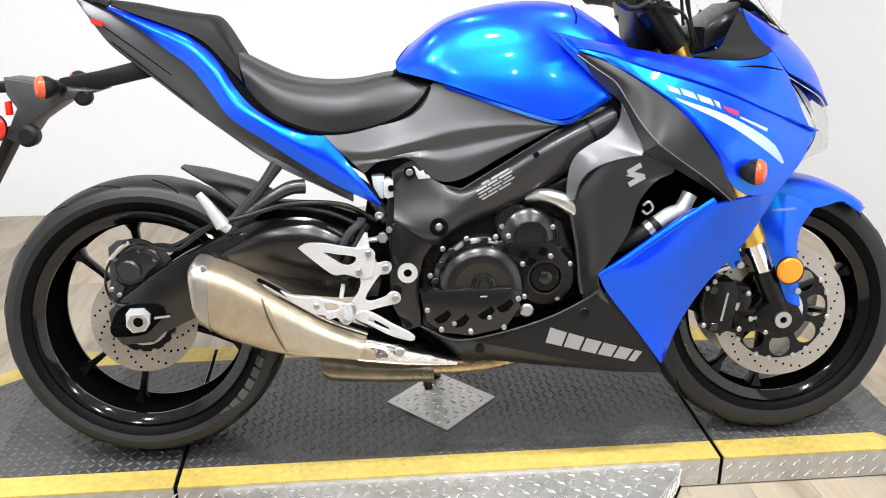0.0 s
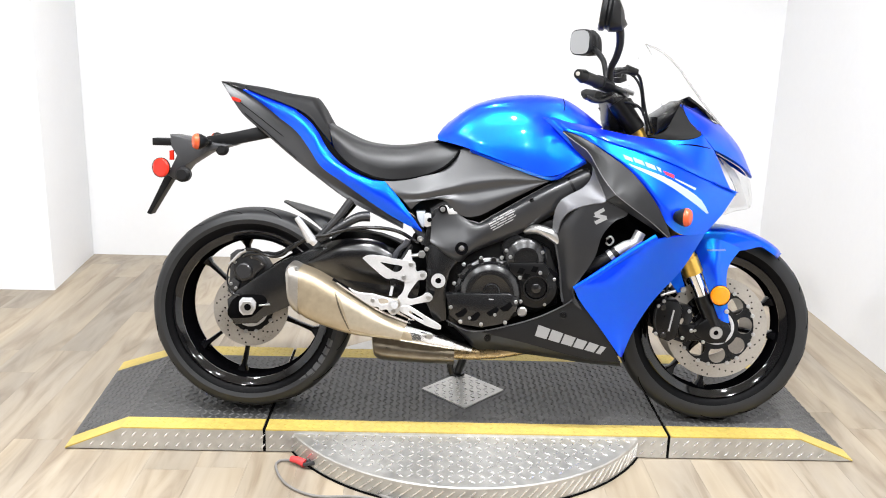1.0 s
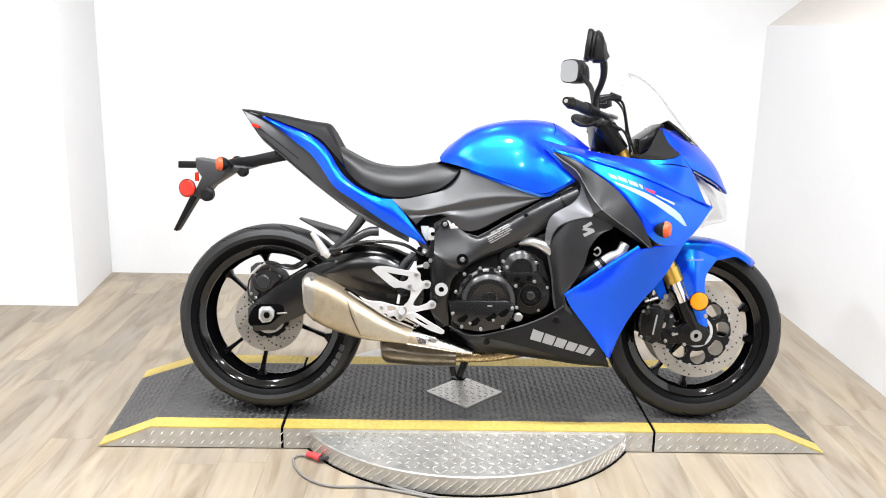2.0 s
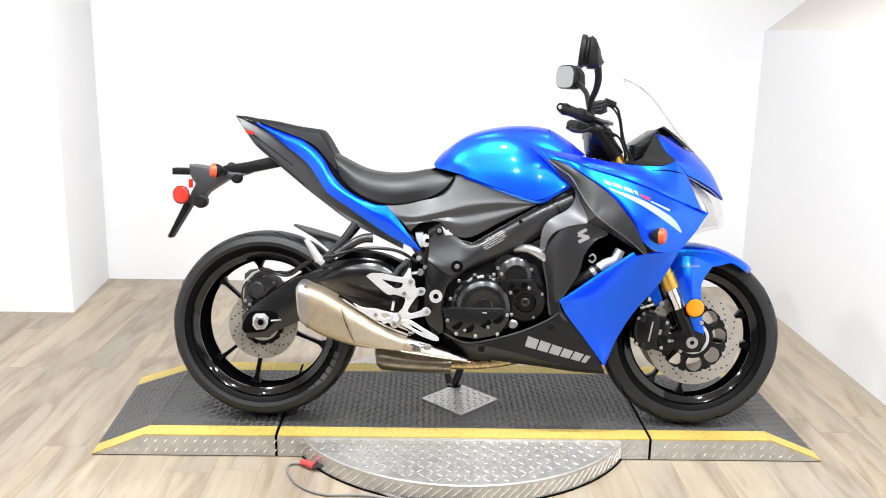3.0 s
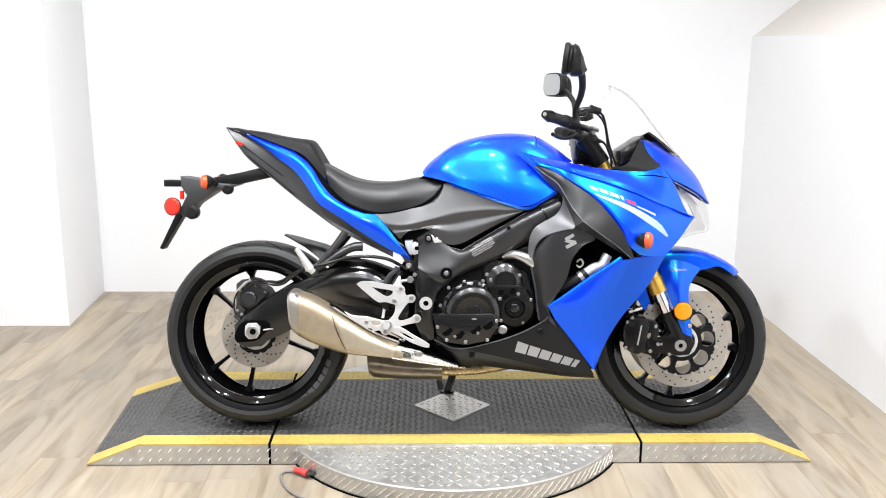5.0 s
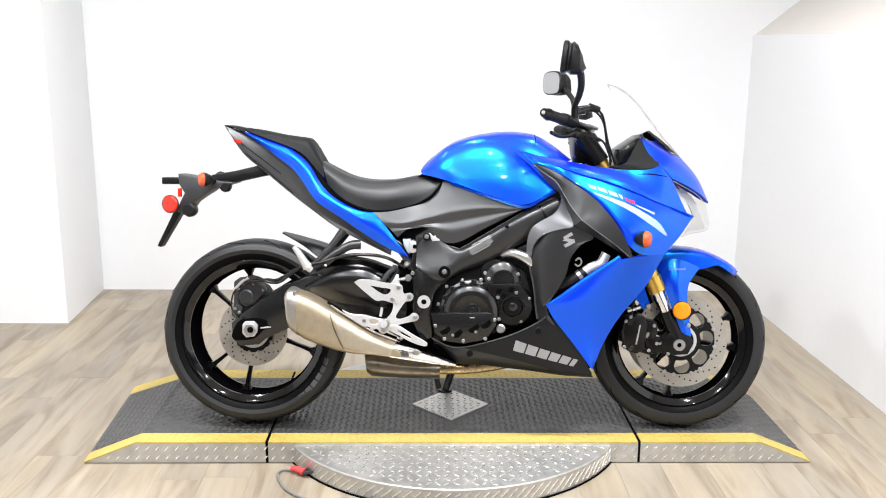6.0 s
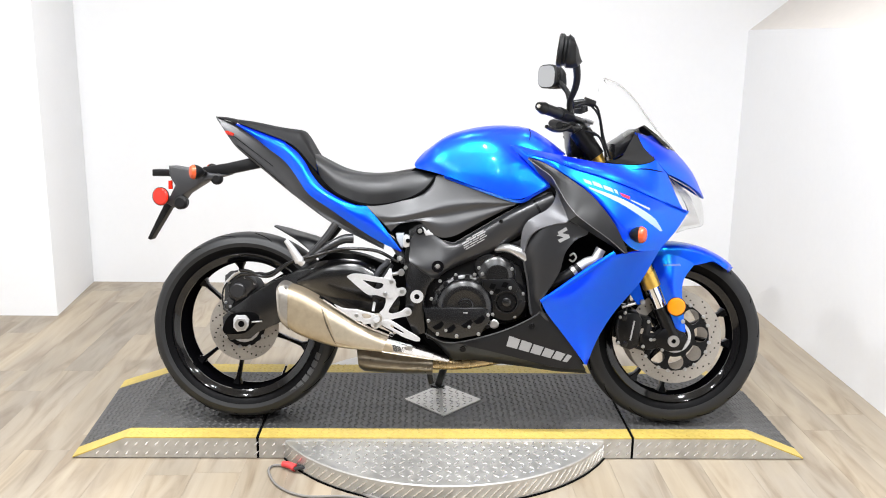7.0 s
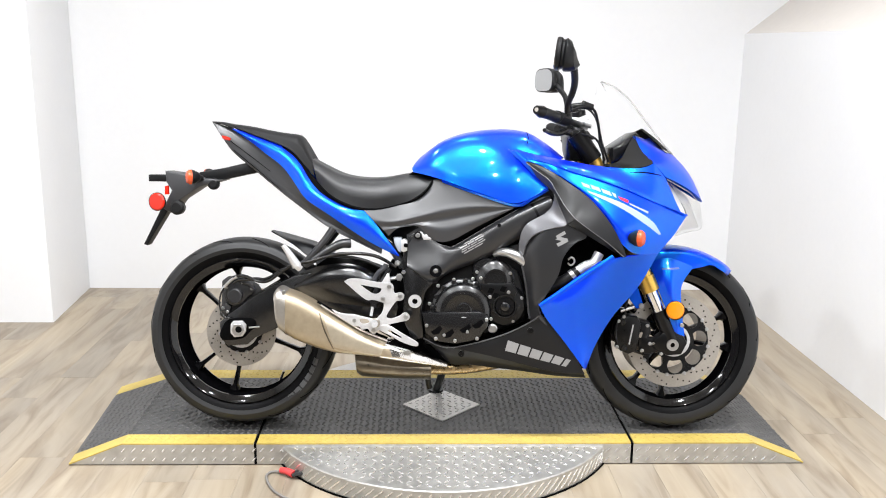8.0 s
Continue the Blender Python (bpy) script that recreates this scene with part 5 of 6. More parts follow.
# foot rests
hanger = part("footrest_bracket", pierced([(-0.239, -0.205, 0.481), (-0.229, -0.205, 0.493), (-0.209, -0.205, 0.501), (-0.2, -0.205, 0.487), (-0.191, -0.205, 0.489), (-0.18, -0.205, 0.49), (-0.171, -0.205, 0.484), (-0.17, -0.205, 0.475), (-0.177, -0.205, 0.465), (-0.19, -0.205, 0.463), (-0.196, -0.205, 0.461), (-0.21, -0.205, 0.442), (-0.224, -0.205, 0.419), (-0.226, -0.205, 0.407), (-0.211, -0.205, 0.404), (-0.183, -0.205, 0.414), (-0.175, -0.205, 0.422), (-0.163, -0.205, 0.424), (-0.153, -0.205, 0.416), (-0.152, -0.205, 0.406), (-0.161, -0.205, 0.398), (-0.173, -0.205, 0.396), (-0.203, -0.205, 0.389), (-0.223, -0.205, 0.383), (-0.236, -0.205, 0.375), (-0.252, -0.205, 0.376), (-0.259, -0.205, 0.389), (-0.257, -0.205, 0.405), (-0.244, -0.205, 0.42), (-0.236, -0.205, 0.442), (-0.237, -0.205, 0.461)], [(-0.226, -0.205, 0.478), (-0.216, -0.205, 0.488), (-0.21, -0.205, 0.481), (-0.219, -0.205, 0.469)], 0.198, 0.208), alloy, bike, "silver alloy footrest bracket")
part("heel_guard", pierced([(-0.363, -0.208, 0.524), (-0.348, -0.208, 0.533), (-0.325, -0.208, 0.534), (-0.302, -0.208, 0.532), (-0.267, -0.208, 0.525), (-0.232, -0.208, 0.521), (-0.217, -0.208, 0.521), (-0.206, -0.208, 0.514), (-0.204, -0.208, 0.502), (-0.209, -0.208, 0.463), (-0.225, -0.208, 0.457), (-0.247, -0.208, 0.46), (-0.269, -0.208, 0.466), (-0.288, -0.208, 0.464), (-0.304, -0.208, 0.473), (-0.327, -0.208, 0.492), (-0.349, -0.208, 0.511)], [(-0.314, -0.208, 0.515), (-0.279, -0.208, 0.509), (-0.244, -0.208, 0.503), (-0.251, -0.208, 0.488), (-0.268, -0.208, 0.485), (-0.289, -0.208, 0.497)], 0.204, 0.211), alloy, hanger, "silver heel guard")
part("toe_plate", pierced([(-0.251, -0.207, 0.376), (-0.233, -0.207, 0.385), (-0.211, -0.207, 0.378), (-0.172, -0.207, 0.354), (-0.136, -0.207, 0.334), (-0.122, -0.207, 0.323), (-0.125, -0.207, 0.315), (-0.144, -0.207, 0.317), (-0.18, -0.207, 0.33), (-0.216, -0.207, 0.35), (-0.247, -0.207, 0.365)], [(-0.218, -0.207, 0.369), (-0.177, -0.207, 0.345), (-0.181, -0.207, 0.341), (-0.221, -0.207, 0.362)], 0.200, 0.210), alloy, hanger, "silver toe plate")
part("brake_pedal", pierced([(-0.403, -0.21, 0.433), (-0.376, -0.21, 0.421), (-0.345, -0.21, 0.418), (-0.329, -0.21, 0.417), (-0.306, -0.21, 0.411), (-0.274, -0.21, 0.404), (-0.255, -0.21, 0.398), (-0.245, -0.21, 0.381), (-0.252, -0.21, 0.365), (-0.268, -0.21, 0.358), (-0.282, -0.21, 0.363), (-0.286, -0.21, 0.372), (-0.307, -0.21, 0.367), (-0.313, -0.21, 0.378), (-0.331, -0.21, 0.379), (-0.354, -0.21, 0.392), (-0.381, -0.21, 0.41)], [(-0.315, -0.21, 0.401), (-0.302, -0.21, 0.404), (-0.286, -0.21, 0.401), (-0.283, -0.21, 0.391), (-0.306, -0.21, 0.387)], 0.205, 0.214), alloy, hanger, "silver brake pedal")
part("foot_peg", tube([(-0.267, -0.2, 0.387), (-0.259, -0.285, 0.399)], (0.013, 0.010), 12), alloy, hanger)
part("peg_joint", disc((-0.261, -0.208, 0.391), 0.015, 0.012), steel, hanger)
part("peg_spring", tube([(-0.247, -0.2, 0.367), (-0.228, -0.2, 0.356), (-0.21, -0.2, 0.345)], 0.006, 10), engine_black, hanger)
for place in [(-0.218, -0.209, 0.51), (-0.238, -0.209, 0.47), (-0.183, -0.209, 0.479), (-0.164, -0.209, 0.412), (-0.33, -0.209, 0.398), (-0.268, -0.209, 0.367)]:
    part("bolt_collar", ring((place[0], place[1], place[2]), 0.0085, 0.0125, 0.003, seg=20), alloy, hanger)
    bolt(place, 0.0075, hanger)
part("master_cylinder", tube([(-0.27, -0.185, 0.435), (-0.267, -0.18, 0.468), (-0.249, -0.17, 0.515), (-0.225, -0.15, 0.561)], 0.011, 12), soft_rubber, hanger)
part("cylinder_head", tube([(-0.277, -0.19, 0.454), (-0.255, -0.19, 0.467)], 0.012, 12), soft_rubber, hanger)
part("cylinder_rod", tube([(-0.278, -0.195, 0.41), (-0.273, -0.192, 0.44)], 0.005), alloy, hanger)
part("banjo_bolt", tube([(-0.217, -0.18, 0.531), (-0.197, -0.18, 0.535), (-0.183, -0.18, 0.545)], 0.006, 10), bolt_steel, hanger)
part("banjo_bolt", disc((-0.188, -0.178, 0.537), 0.012, 0.012, seg=6), bolt_steel, hanger)
part("banjo_bolt", disc((-0.174, -0.174, 0.553), 0.007, 0.012, seg=6), bolt_steel, hanger)
part("return_spring", tube([(-0.256, -0.175, 0.53), (-0.249, -0.175, 0.549), (-0.238, -0.175, 0.564)], 0.008, 10), engine_black, hanger)
cap = part("fluid_reservoir", plate([(-0.209, -0.155, 0.663), (-0.182, -0.155, 0.664), (-0.181, -0.155, 0.634), (-0.185, -0.155, 0.614), (-0.193, -0.155, 0.618), (-0.206, -0.155, 0.642)], 0.12, 0.16, 0.005), tank_plastic, bike, "translucent grey brake fluid reservoir")
part("reservoir_cap", plate([(-0.184, -0.165, 0.656), (-0.174, -0.165, 0.66), (-0.163, -0.165, 0.655), (-0.163, -0.165, 0.621), (-0.175, -0.165, 0.617), (-0.184, -0.165, 0.62)], 0.13, 0.168, 0.004), alloy, cap, "silver reservoir cap")
part("cap_recess", disc((-0.168, -0.169, 0.64), 0.007, 0.003, seg=16), gap_black, cap)
part("reservoir_hose", tube([(-0.277, -0.175, 0.509), (-0.266, -0.175, 0.532), (-0.254, -0.175, 0.55), (-0.235, -0.175, 0.567), (-0.231, -0.175, 0.578)], 0.009, 12), slate_rubber, bike, "slate grey fluid hose")
part("pedal_post", plate([(-0.247, -0.2, 0.517), (-0.235, -0.2, 0.535), (-0.226, -0.2, 0.551), (-0.219, -0.2, 0.55), (-0.217, -0.2, 0.531), (-0.214, -0.2, 0.516)], 0.19, 0.205, 0.002), alloy, hanger)
part("linkage_hook", tube([(-0.198, -0.168, 0.582), (-0.191, -0.17, 0.578), (-0.187, -0.17, 0.586)], 0.004), bolt_steel, bike)
part("frame_bracket", plate([(-0.122, -0.165, 0.686), (-0.116, -0.165, 0.684), (-0.108, -0.165, 0.674), (-0.1, -0.165, 0.678), (-0.096, -0.165, 0.669), (-0.086, -0.165, 0.666), (-0.085, -0.165, 0.66), (-0.11, -0.165, 0.658), (-0.115, -0.165, 0.668)], 0.13, 0.168, 0.001), alloy, bike)
part("frame_collar", ring((-0.129, -0.164, 0.673), 0.008, 0.013, 0.006, seg=24), engine_black, spar)
bolt((-0.129, -0.166, 0.673), 0.0075, spar)
stay = part("pillion_footrest_stay", tube([(-0.408, -0.135, 0.69), (-0.434, -0.143, 0.652), (-0.465, -0.15, 0.614), (-0.498, -0.155, 0.579), (-0.522, -0.157, 0.561)], (0.013, 0.010), 12), frame_black, bike, "black pillion footrest stay")
part("stay_arm", tube([(-0.351, -0.135, 0.641), (-0.382, -0.142, 0.639), (-0.421, -0.148, 0.62), (-0.462, -0.153, 0.593), (-0.5, -0.157, 0.567)], (0.016, 0.010), 12), frame_black, stay)
part("pillion_peg", tube([(-0.566, -0.18, 0.636), (-0.546, -0.178, 0.608), (-0.522, -0.172, 0.567)], (0.008, 0.016), 12), alloy, stay, "silver pillion footrest")
part("peg_hinge", tube([(-0.53, -0.17, 0.574), (-0.513, -0.16, 0.558)], 0.012), alloy, stay)
twin(stay)
part("brake_hose", tube([*[(-0.765, -0.125, 0.491), (-0.744, -0.13, 0.517), (-0.721, -0.135, 0.528), (-0.694, -0.14, 0.526), (-0.671, -0.15, 0.518), (-0.641, -0.155, 0.512), (-0.614, -0.16, 0.518), (-0.591, -0.165, 0.535), (-0.561, -0.165, 0.556), (-0.526, -0.165, 0.575)], (-0.484, -0.165, 0.582), (-0.383, -0.16, 0.608), (-0.274, -0.15, 0.603), (-0.2, -0.14, 0.565)], 0.0055, 8), hose_black, bike)
part("brake_hose", tube([(-0.743, -0.125, 0.502), (-0.719, -0.13, 0.514), (-0.691, -0.14, 0.516), (-0.66, -0.145, 0.52), (-0.633, -0.15, 0.519), (-0.606, -0.155, 0.531), (-0.579, -0.16, 0.549), (-0.544, -0.16, 0.564)], 0.0055, 8), hose_black, bike)
part("hose_fitting", tube([(-0.781, -0.125, 0.478), (-0.768, -0.127, 0.492), (-0.746, -0.13, 0.514), (-0.727, -0.134, 0.526)], 0.0058, 8), bolt_steel, bike, "silver brake hose fitting")
part("sensor_wire", tube([(-0.772, -0.13, 0.486), (-0.784, -0.13, 0.462), (-0.788, -0.13, 0.43), (-0.781, -0.132, 0.404), (-0.765, -0.135, 0.387), (-0.75, -0.135, 0.386)], 0.0028, 8), hose_black, bike)
part("brake_hose", tube([(-0.515, -0.15, 0.568), (-0.422, -0.15, 0.599), (-0.311, -0.15, 0.589), (-0.218, -0.15, 0.548)], 0.005, 8), soft_rubber, bike)
hugger = part("rear_hugger", skin([
    [(-0.634, -0.02, 0.669), (-0.579, -0.075, 0.649), (-0.545, -0.088, 0.63), (-0.512, -0.094, 0.604), (-0.466, -0.095, 0.565)],
    [(-0.636, -0.01, 0.669), (-0.569, -0.05, 0.649), (-0.519, -0.06, 0.635), (-0.488, -0.065, 0.624), (-0.427, -0.065, 0.593)],
    [(-0.636, 0, 0.669), (-0.569, 0, 0.649), (-0.519, 0, 0.635), (-0.488, 0, 0.624), (-0.427, 0, 0.593)]], 20, 8, both=True), black_plastic, bike, "black rear wheel hugger")
# added black plate; stands for the shade between engine and swingarm
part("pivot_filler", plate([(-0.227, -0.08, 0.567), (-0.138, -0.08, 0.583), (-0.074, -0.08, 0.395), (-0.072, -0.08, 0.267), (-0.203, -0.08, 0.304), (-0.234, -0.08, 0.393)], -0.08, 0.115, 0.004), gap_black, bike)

# added black plate; closes the view between belly pan and engine with darkness
part("sump", plate([(-0.141, -0.1, 0.337), (0.083, -0.1, 0.363), (0.262, -0.1, 0.4), (0.337, -0.1, 0.404), (0.427, -0.1, 0.232), (0.341, -0.1, 0.221), (0.141, -0.1, 0.248), (-0.011, -0.1, 0.261), (-0.072, -0.1, 0.264)], -0.14, 0.135, 0.006), gap_black, bike)


# brakes
def brake(x, r, outer, inner, d, arms, wheel_ob, turn):
    """A drilled brake disc with its black carrier, d metres off the middle plane."""
    o = (x, -d, r)
    rotor = part("brake_disc", ring(o, inner, outer, 0.005, seg=96), steel, wheel_ob, "drilled steel brake disc")
    # black dots on the face stand for the dark of drilled holes
    holes = bmesh.new()
    rows = 4
    for k in range(48):
        a = 2 * math.pi * k / 48
        rr = inner + (outer - inner) * (0.2 + 0.2 * (k % rows))
        disc((x + rr * math.cos(a), -d - 0.0048, r + rr * math.sin(a)), 0.0029, 0.0006, seg=8, soft=0, bm=holes)
    tagged(part("drilling", holes, gap_black, rotor), kind="stuff")
    step = 2 * math.pi / arms
    mid, win, low, high = (0.058 + inner) / 2, min((inner - 0.052) * 0.40, (0.058 + inner) / 2 * math.sin(step / 2) - 0.007), 0.045, inner + 0.002
    for k in range(arms):
        a = radians(turn) + step * k
        cx, cz = mid * math.cos(a), mid * math.sin(a)
        bm = bmesh.new()
        rows = ([], [])
        for i in range(36):
            th = 2 * math.pi * i / 36
            reach = win
            while reach < 0.2:
                px, pz = cx + reach * math.cos(th), cz + reach * math.sin(th)
                turned = (math.atan2(pz, px) - a + math.pi) % (2 * math.pi) - math.pi
                if abs(turned) > step / 2 or not low < math.hypot(px, pz) < high:
                    break
                reach += 0.0005
            for row, q in zip(rows, (win, reach)):
                row.append(bm.verts.new((x + cx + q * math.cos(th), -d - 0.004, r + cz + q * math.sin(th))))
        for i in range(36):
            j = (i + 1) % 36
            bm.faces.new((rows[0][i], rows[0][j], rows[1][j], rows[1][i]))
        bmesh.ops.recalc_face_normals(bm, faces=bm.faces[:])
        bmesh.ops.solidify(bm, geom=bm.faces[:], thickness=0.004)
        part("carrier_web", bm, engine_black, rotor)
        for s in (-0.32, 0.32):
            bolt((x + (inner + 0.001) * math.cos(a + s * step), -d - 0.006, r + (inner + 0.001) * math.sin(a + s * step)), 0.0065, rotor, h=0.003)
    part("carrier_hub", ring((x, -d + 0.004, r), 0.03, 0.070, 0.010, seg=40), engine_black, rotor)
    return rotor


brake(REAR, 0.320, 0.118, 0.072, 0.078, 5, rear_wheel, 20)
brake(NOSE, 0.308, 0.160, 0.118, 0.068, 8, front_wheel, 50)
part("brake_disc", ring((NOSE, 0.073, 0.308), 0.116, 0.160, 0.005, seg=72), steel, front_wheel)
part("sensor_ring", ring((REAR, -0.082, 0.320), 0.045, 0.056, 0.004, seg=60), alloy, rear_wheel)
part("sensor_ring", ring((NOSE, -0.076, 0.308), 0.045, 0.055, 0.004, seg=60), alloy, front_wheel)


def fit_wheel(root, x, dx, dy, dz, lean):
    """Shift and lean a wheel apart from the bike, to fit its outline to the camera's view."""
    m = Matrix.Translation((x + dx, dy, dz)) @ Matrix.Rotation(radians(-lean), 4, "X") @ Matrix.Translation((-x, 0, 0))
    for ob in [root, *root.children_recursive]:
        ob.data.transform(m)


fit_wheel(rear_wheel, REAR, 0.002, -0.015, 0.005, 4.0)
fit_wheel(front_wheel, NOSE, 0.012, 0.0, 0.003, 4.0)
caliper = part("rear_caliper", plate([(-0.776, -0.11, 0.491), (-0.76, -0.11, 0.507), (-0.73, -0.11, 0.513), (-0.707, -0.11, 0.507), (-0.692, -0.11, 0.496), (-0.677, -0.11, 0.485), (-0.681, -0.11, 0.466), (-0.701, -0.11, 0.45), (-0.712, -0.11, 0.431), (-0.743, -0.11, 0.421), (-0.765, -0.11, 0.43), (-0.774, -0.11, 0.457)], 0.08, 0.112, 0.006), frame_black, bike, "dark grey rear brake caliper")
part("caliper_bracket", plate([(-0.788, -0.09, 0.504), (-0.769, -0.09, 0.519), (-0.735, -0.09, 0.523), (-0.697, -0.09, 0.51), (-0.667, -0.09, 0.494), (-0.655, -0.09, 0.475), (-0.679, -0.09, 0.451), (-0.706, -0.09, 0.42), (-0.752, -0.09, 0.385), (-0.779, -0.09, 0.373), (-0.798, -0.09, 0.388), (-0.79, -0.09, 0.427)], 0.085, 0.092, 0.002), cast_grey, caliper, "grey cast caliper bracket")
part("piston_cover", lathe([(0.025, 0), (0.025, 0.014), (0.021, 0.018), (0, 0.018)], (-0.738, -0.112, 0.458), seg=28), frame_black, caliper)
part("caliper_arm", tube([(-0.723, -0.11, 0.504), (-0.691, -0.115, 0.499), (-0.676, -0.115, 0.482)], 0.008, 10), frame_black, caliper)
part("pad_cover", plate([(-0.773, -0.11, 0.434), (-0.754, -0.11, 0.419), (-0.762, -0.11, 0.396), (-0.781, -0.11, 0.388), (-0.788, -0.11, 0.411)], 0.09, 0.11, 0.003), cast_grey, caliper)
for place in [(-0.768, -0.112, 0.484), (-0.682, -0.115, 0.482), (-0.715, -0.112, 0.502), (-0.766, -0.11, 0.402), (-0.781, -0.11, 0.415)]:
    bolt(place, 0.0055, caliper)
part("pad_pin", disc((-0.681, -0.112, 0.481), 0.010, 0.008, seg=20), frame_black, caliper)
grip_caliper = part("front_caliper", plate([(0.545, -0.11, 0.398), (0.563, -0.11, 0.407), (0.604, -0.11, 0.406), (0.617, -0.11, 0.381), (0.611, -0.11, 0.333), (0.605, -0.11, 0.291), (0.579, -0.11, 0.279), (0.55, -0.11, 0.29), (0.532, -0.11, 0.332), (0.534, -0.11, 0.371)], 0.055, 0.118, 0.005), engine_black, bike, "black radial front brake caliper")
part("caliper_bridge", plate([(0.607, -0.1, 0.396), (0.649, -0.1, 0.386), (0.654, -0.1, 0.351), (0.64, -0.1, 0.32), (0.652, -0.1, 0.297), (0.618, -0.1, 0.285), (0.609, -0.1, 0.331)], 0.055, 0.104, 0.004), engine_black, grip_caliper)
part("caliper_rib", tube([(0.537, -0.112, 0.383), (0.532, -0.114, 0.352), (0.541, -0.112, 0.31)], 0.006, 8), engine_black, grip_caliper)
part("caliper_cap", disc((0.557, -0.116, 0.387), 0.010, 0.006), cover_black, grip_caliper)
part("caliper_cap", disc((0.562, -0.116, 0.299), 0.010, 0.006), cover_black, grip_caliper)
mark("caliper_print", grip_caliper, [(0.576, -0.118, 0.313), (0.588, -0.118, 0.38)], [(0.581, -0.118, 0.312), (0.593, -0.118, 0.379)], print_dim, grip_caliper, "white lettering drawn as a bar")
part("caliper_window", plate([(0.612, -0.105, 0.338), (0.617, -0.105, 0.35), (0.624, -0.105, 0.352), (0.624, -0.105, 0.342), (0.618, -0.105, 0.332)], 0.1035, 0.1052, 0, smooth=12), steel, grip_caliper)
part("pad_pin", tube([(0.536, -0.09, 0.305), (0.636, -0.09, 0.275)], 0.006, 8), engine_black, grip_caliper)
for place in [(0.542, -0.115, 0.391), (0.539, -0.115, 0.303), (0.648, -0.115, 0.316), (0.638, -0.115, 0.377), (0.558, -0.115, 0.406), (0.622, -0.115, 0.292)]:
    bolt(place, 0.006, grip_caliper)
part("brake_hose", tube([(0.561, -0.11, 0.405), (0.566, -0.11, 0.447), (0.574, -0.1, 0.484), (0.567, -0.09, 0.52)], 0.005), soft_rubber, grip_caliper)
part("hose_union", tube([(0.548, -0.11, 0.424), (0.592, -0.11, 0.438)], 0.006), bolt_steel, grip_caliper)
twin(grip_caliper)

# front fork, fender and lights
fork = part("fork_leg", tube([(0.44, -0.09, 0.932), (0.647, -0.09, 0.499)], 0.027, 20), gold, bike, "gold anodised fork tube")
slider = part("fork_slider", tube([(0.639, -0.09, 0.514), (0.7, -0.09, 0.383)], 0.0225, 20), chrome, fork, "chrome fork slider")
foot = part("fork_foot", tube([(0.68, -0.09, 0.425), (0.704, -0.09, 0.372), (0.726, -0.092, 0.325)], (0.026, 0.025), 18), engine_black, fork)
part("axle_clamp", plate([(0.691, -0.1, 0.352), (0.753, -0.1, 0.356), (0.774, -0.1, 0.318), (0.756, -0.1, 0.279), (0.709, -0.1, 0.275), (0.671, -0.1, 0.29), (0.651, -0.1, 0.32)], 0.075, 0.112, 0.005), engine_black, fork)
part("axle_end", ring((0.724, -0.112, 0.312), 0.008, 0.0195, 0.008), bolt_steel, fork, "silver axle end")
# black disc stands for the dark inside of the axle end
part("axle_bore", disc((0.724, -0.112, 0.312), 0.010, 0.003), gap_black, fork)
part("caliper_lug", plate([(0.613, -0.1, 0.335), (0.669, -0.1, 0.332), (0.694, -0.1, 0.284), (0.634, -0.1, 0.278)], 0.075, 0.105, 0.004), engine_black, fork)
collar = part("fork_collar", tube([(0.628, -0.09, 0.539), (0.651, -0.09, 0.491)], 0.0305, 20), gold, fork)
for leg in (fork, slider, foot, collar):
    twin(leg)
bolt((0.661, -0.106, 0.316), 0.006, fork)
bolt((0.689, -0.106, 0.28), 0.006, fork)


def fender():
    lines = []
    for d, r in ((0.078, 0.275), (0.080, 0.300), (0.074, 0.316), (0.048, 0.326), (0.0, 0.330)):
        lines.append([(NOSE - 0.006 + r * math.cos(radians(a)), -d * (0.45 if a < 52 else 1), 0.308 + r * math.sin(radians(a))) for a in (50, 55, 63, 75, 90, 105, 120, 128)])
    lines[0] = [(NOSE - 0.006 + r * math.cos(radians(a)), -d, 0.308 + r * math.sin(radians(a))) for a, r, d in ((50, 0.324, 0.03), (55, 0.312, 0.06), (63, 0.306, 0.078), (72, 0.275, 0.084), (88, 0.245, 0.086), (105, 0.24, 0.086), (120, 0.25, 0.082), (128, 0.26, 0.08))]
    return skin(lines, 36, 12, both=True)


mudguard = part("front_fender", fender(), blue, bike, "metallic blue front mudguard")
fin = part("fender_leg", skin([[(0.643, -0.085, 0.589), (0.667, -0.1, 0.514), (0.698, -0.108, 0.434), (0.731, -0.108, 0.354)], [(0.709, -0.095, 0.602), (0.71, -0.12, 0.517), (0.721, -0.12, 0.436), (0.746, -0.114, 0.347)], [(0.792, -0.083, 0.572), (0.751, -0.1, 0.511), (0.752, -0.108, 0.43), (0.765, -0.108, 0.341)]], 20, 8), blue, mudguard)
twin(fin)
rear_fin = part("fender_stay", skin([[(0.547, -0.1, 0.506), (0.573, -0.105, 0.469), (0.601, -0.105, 0.432)], [(0.599, -0.1, 0.522), (0.61, -0.105, 0.485), (0.627, -0.105, 0.436)]], 10, 5), blue, mudguard)
twin(rear_fin)
bolt((0.617, -0.107, 0.442), 0.009, mudguard)
bolt((0.752, -0.116, 0.38), 0.007, mudguard)
mark("fender_print", fin, [(0.682, -0.08, 0.569), (0.738, -0.08, 0.572)], [(0.684, -0.08, 0.564), (0.742, -0.08, 0.566)], fender_mark, mudguard, "faint silver lettering drawn as a bar")
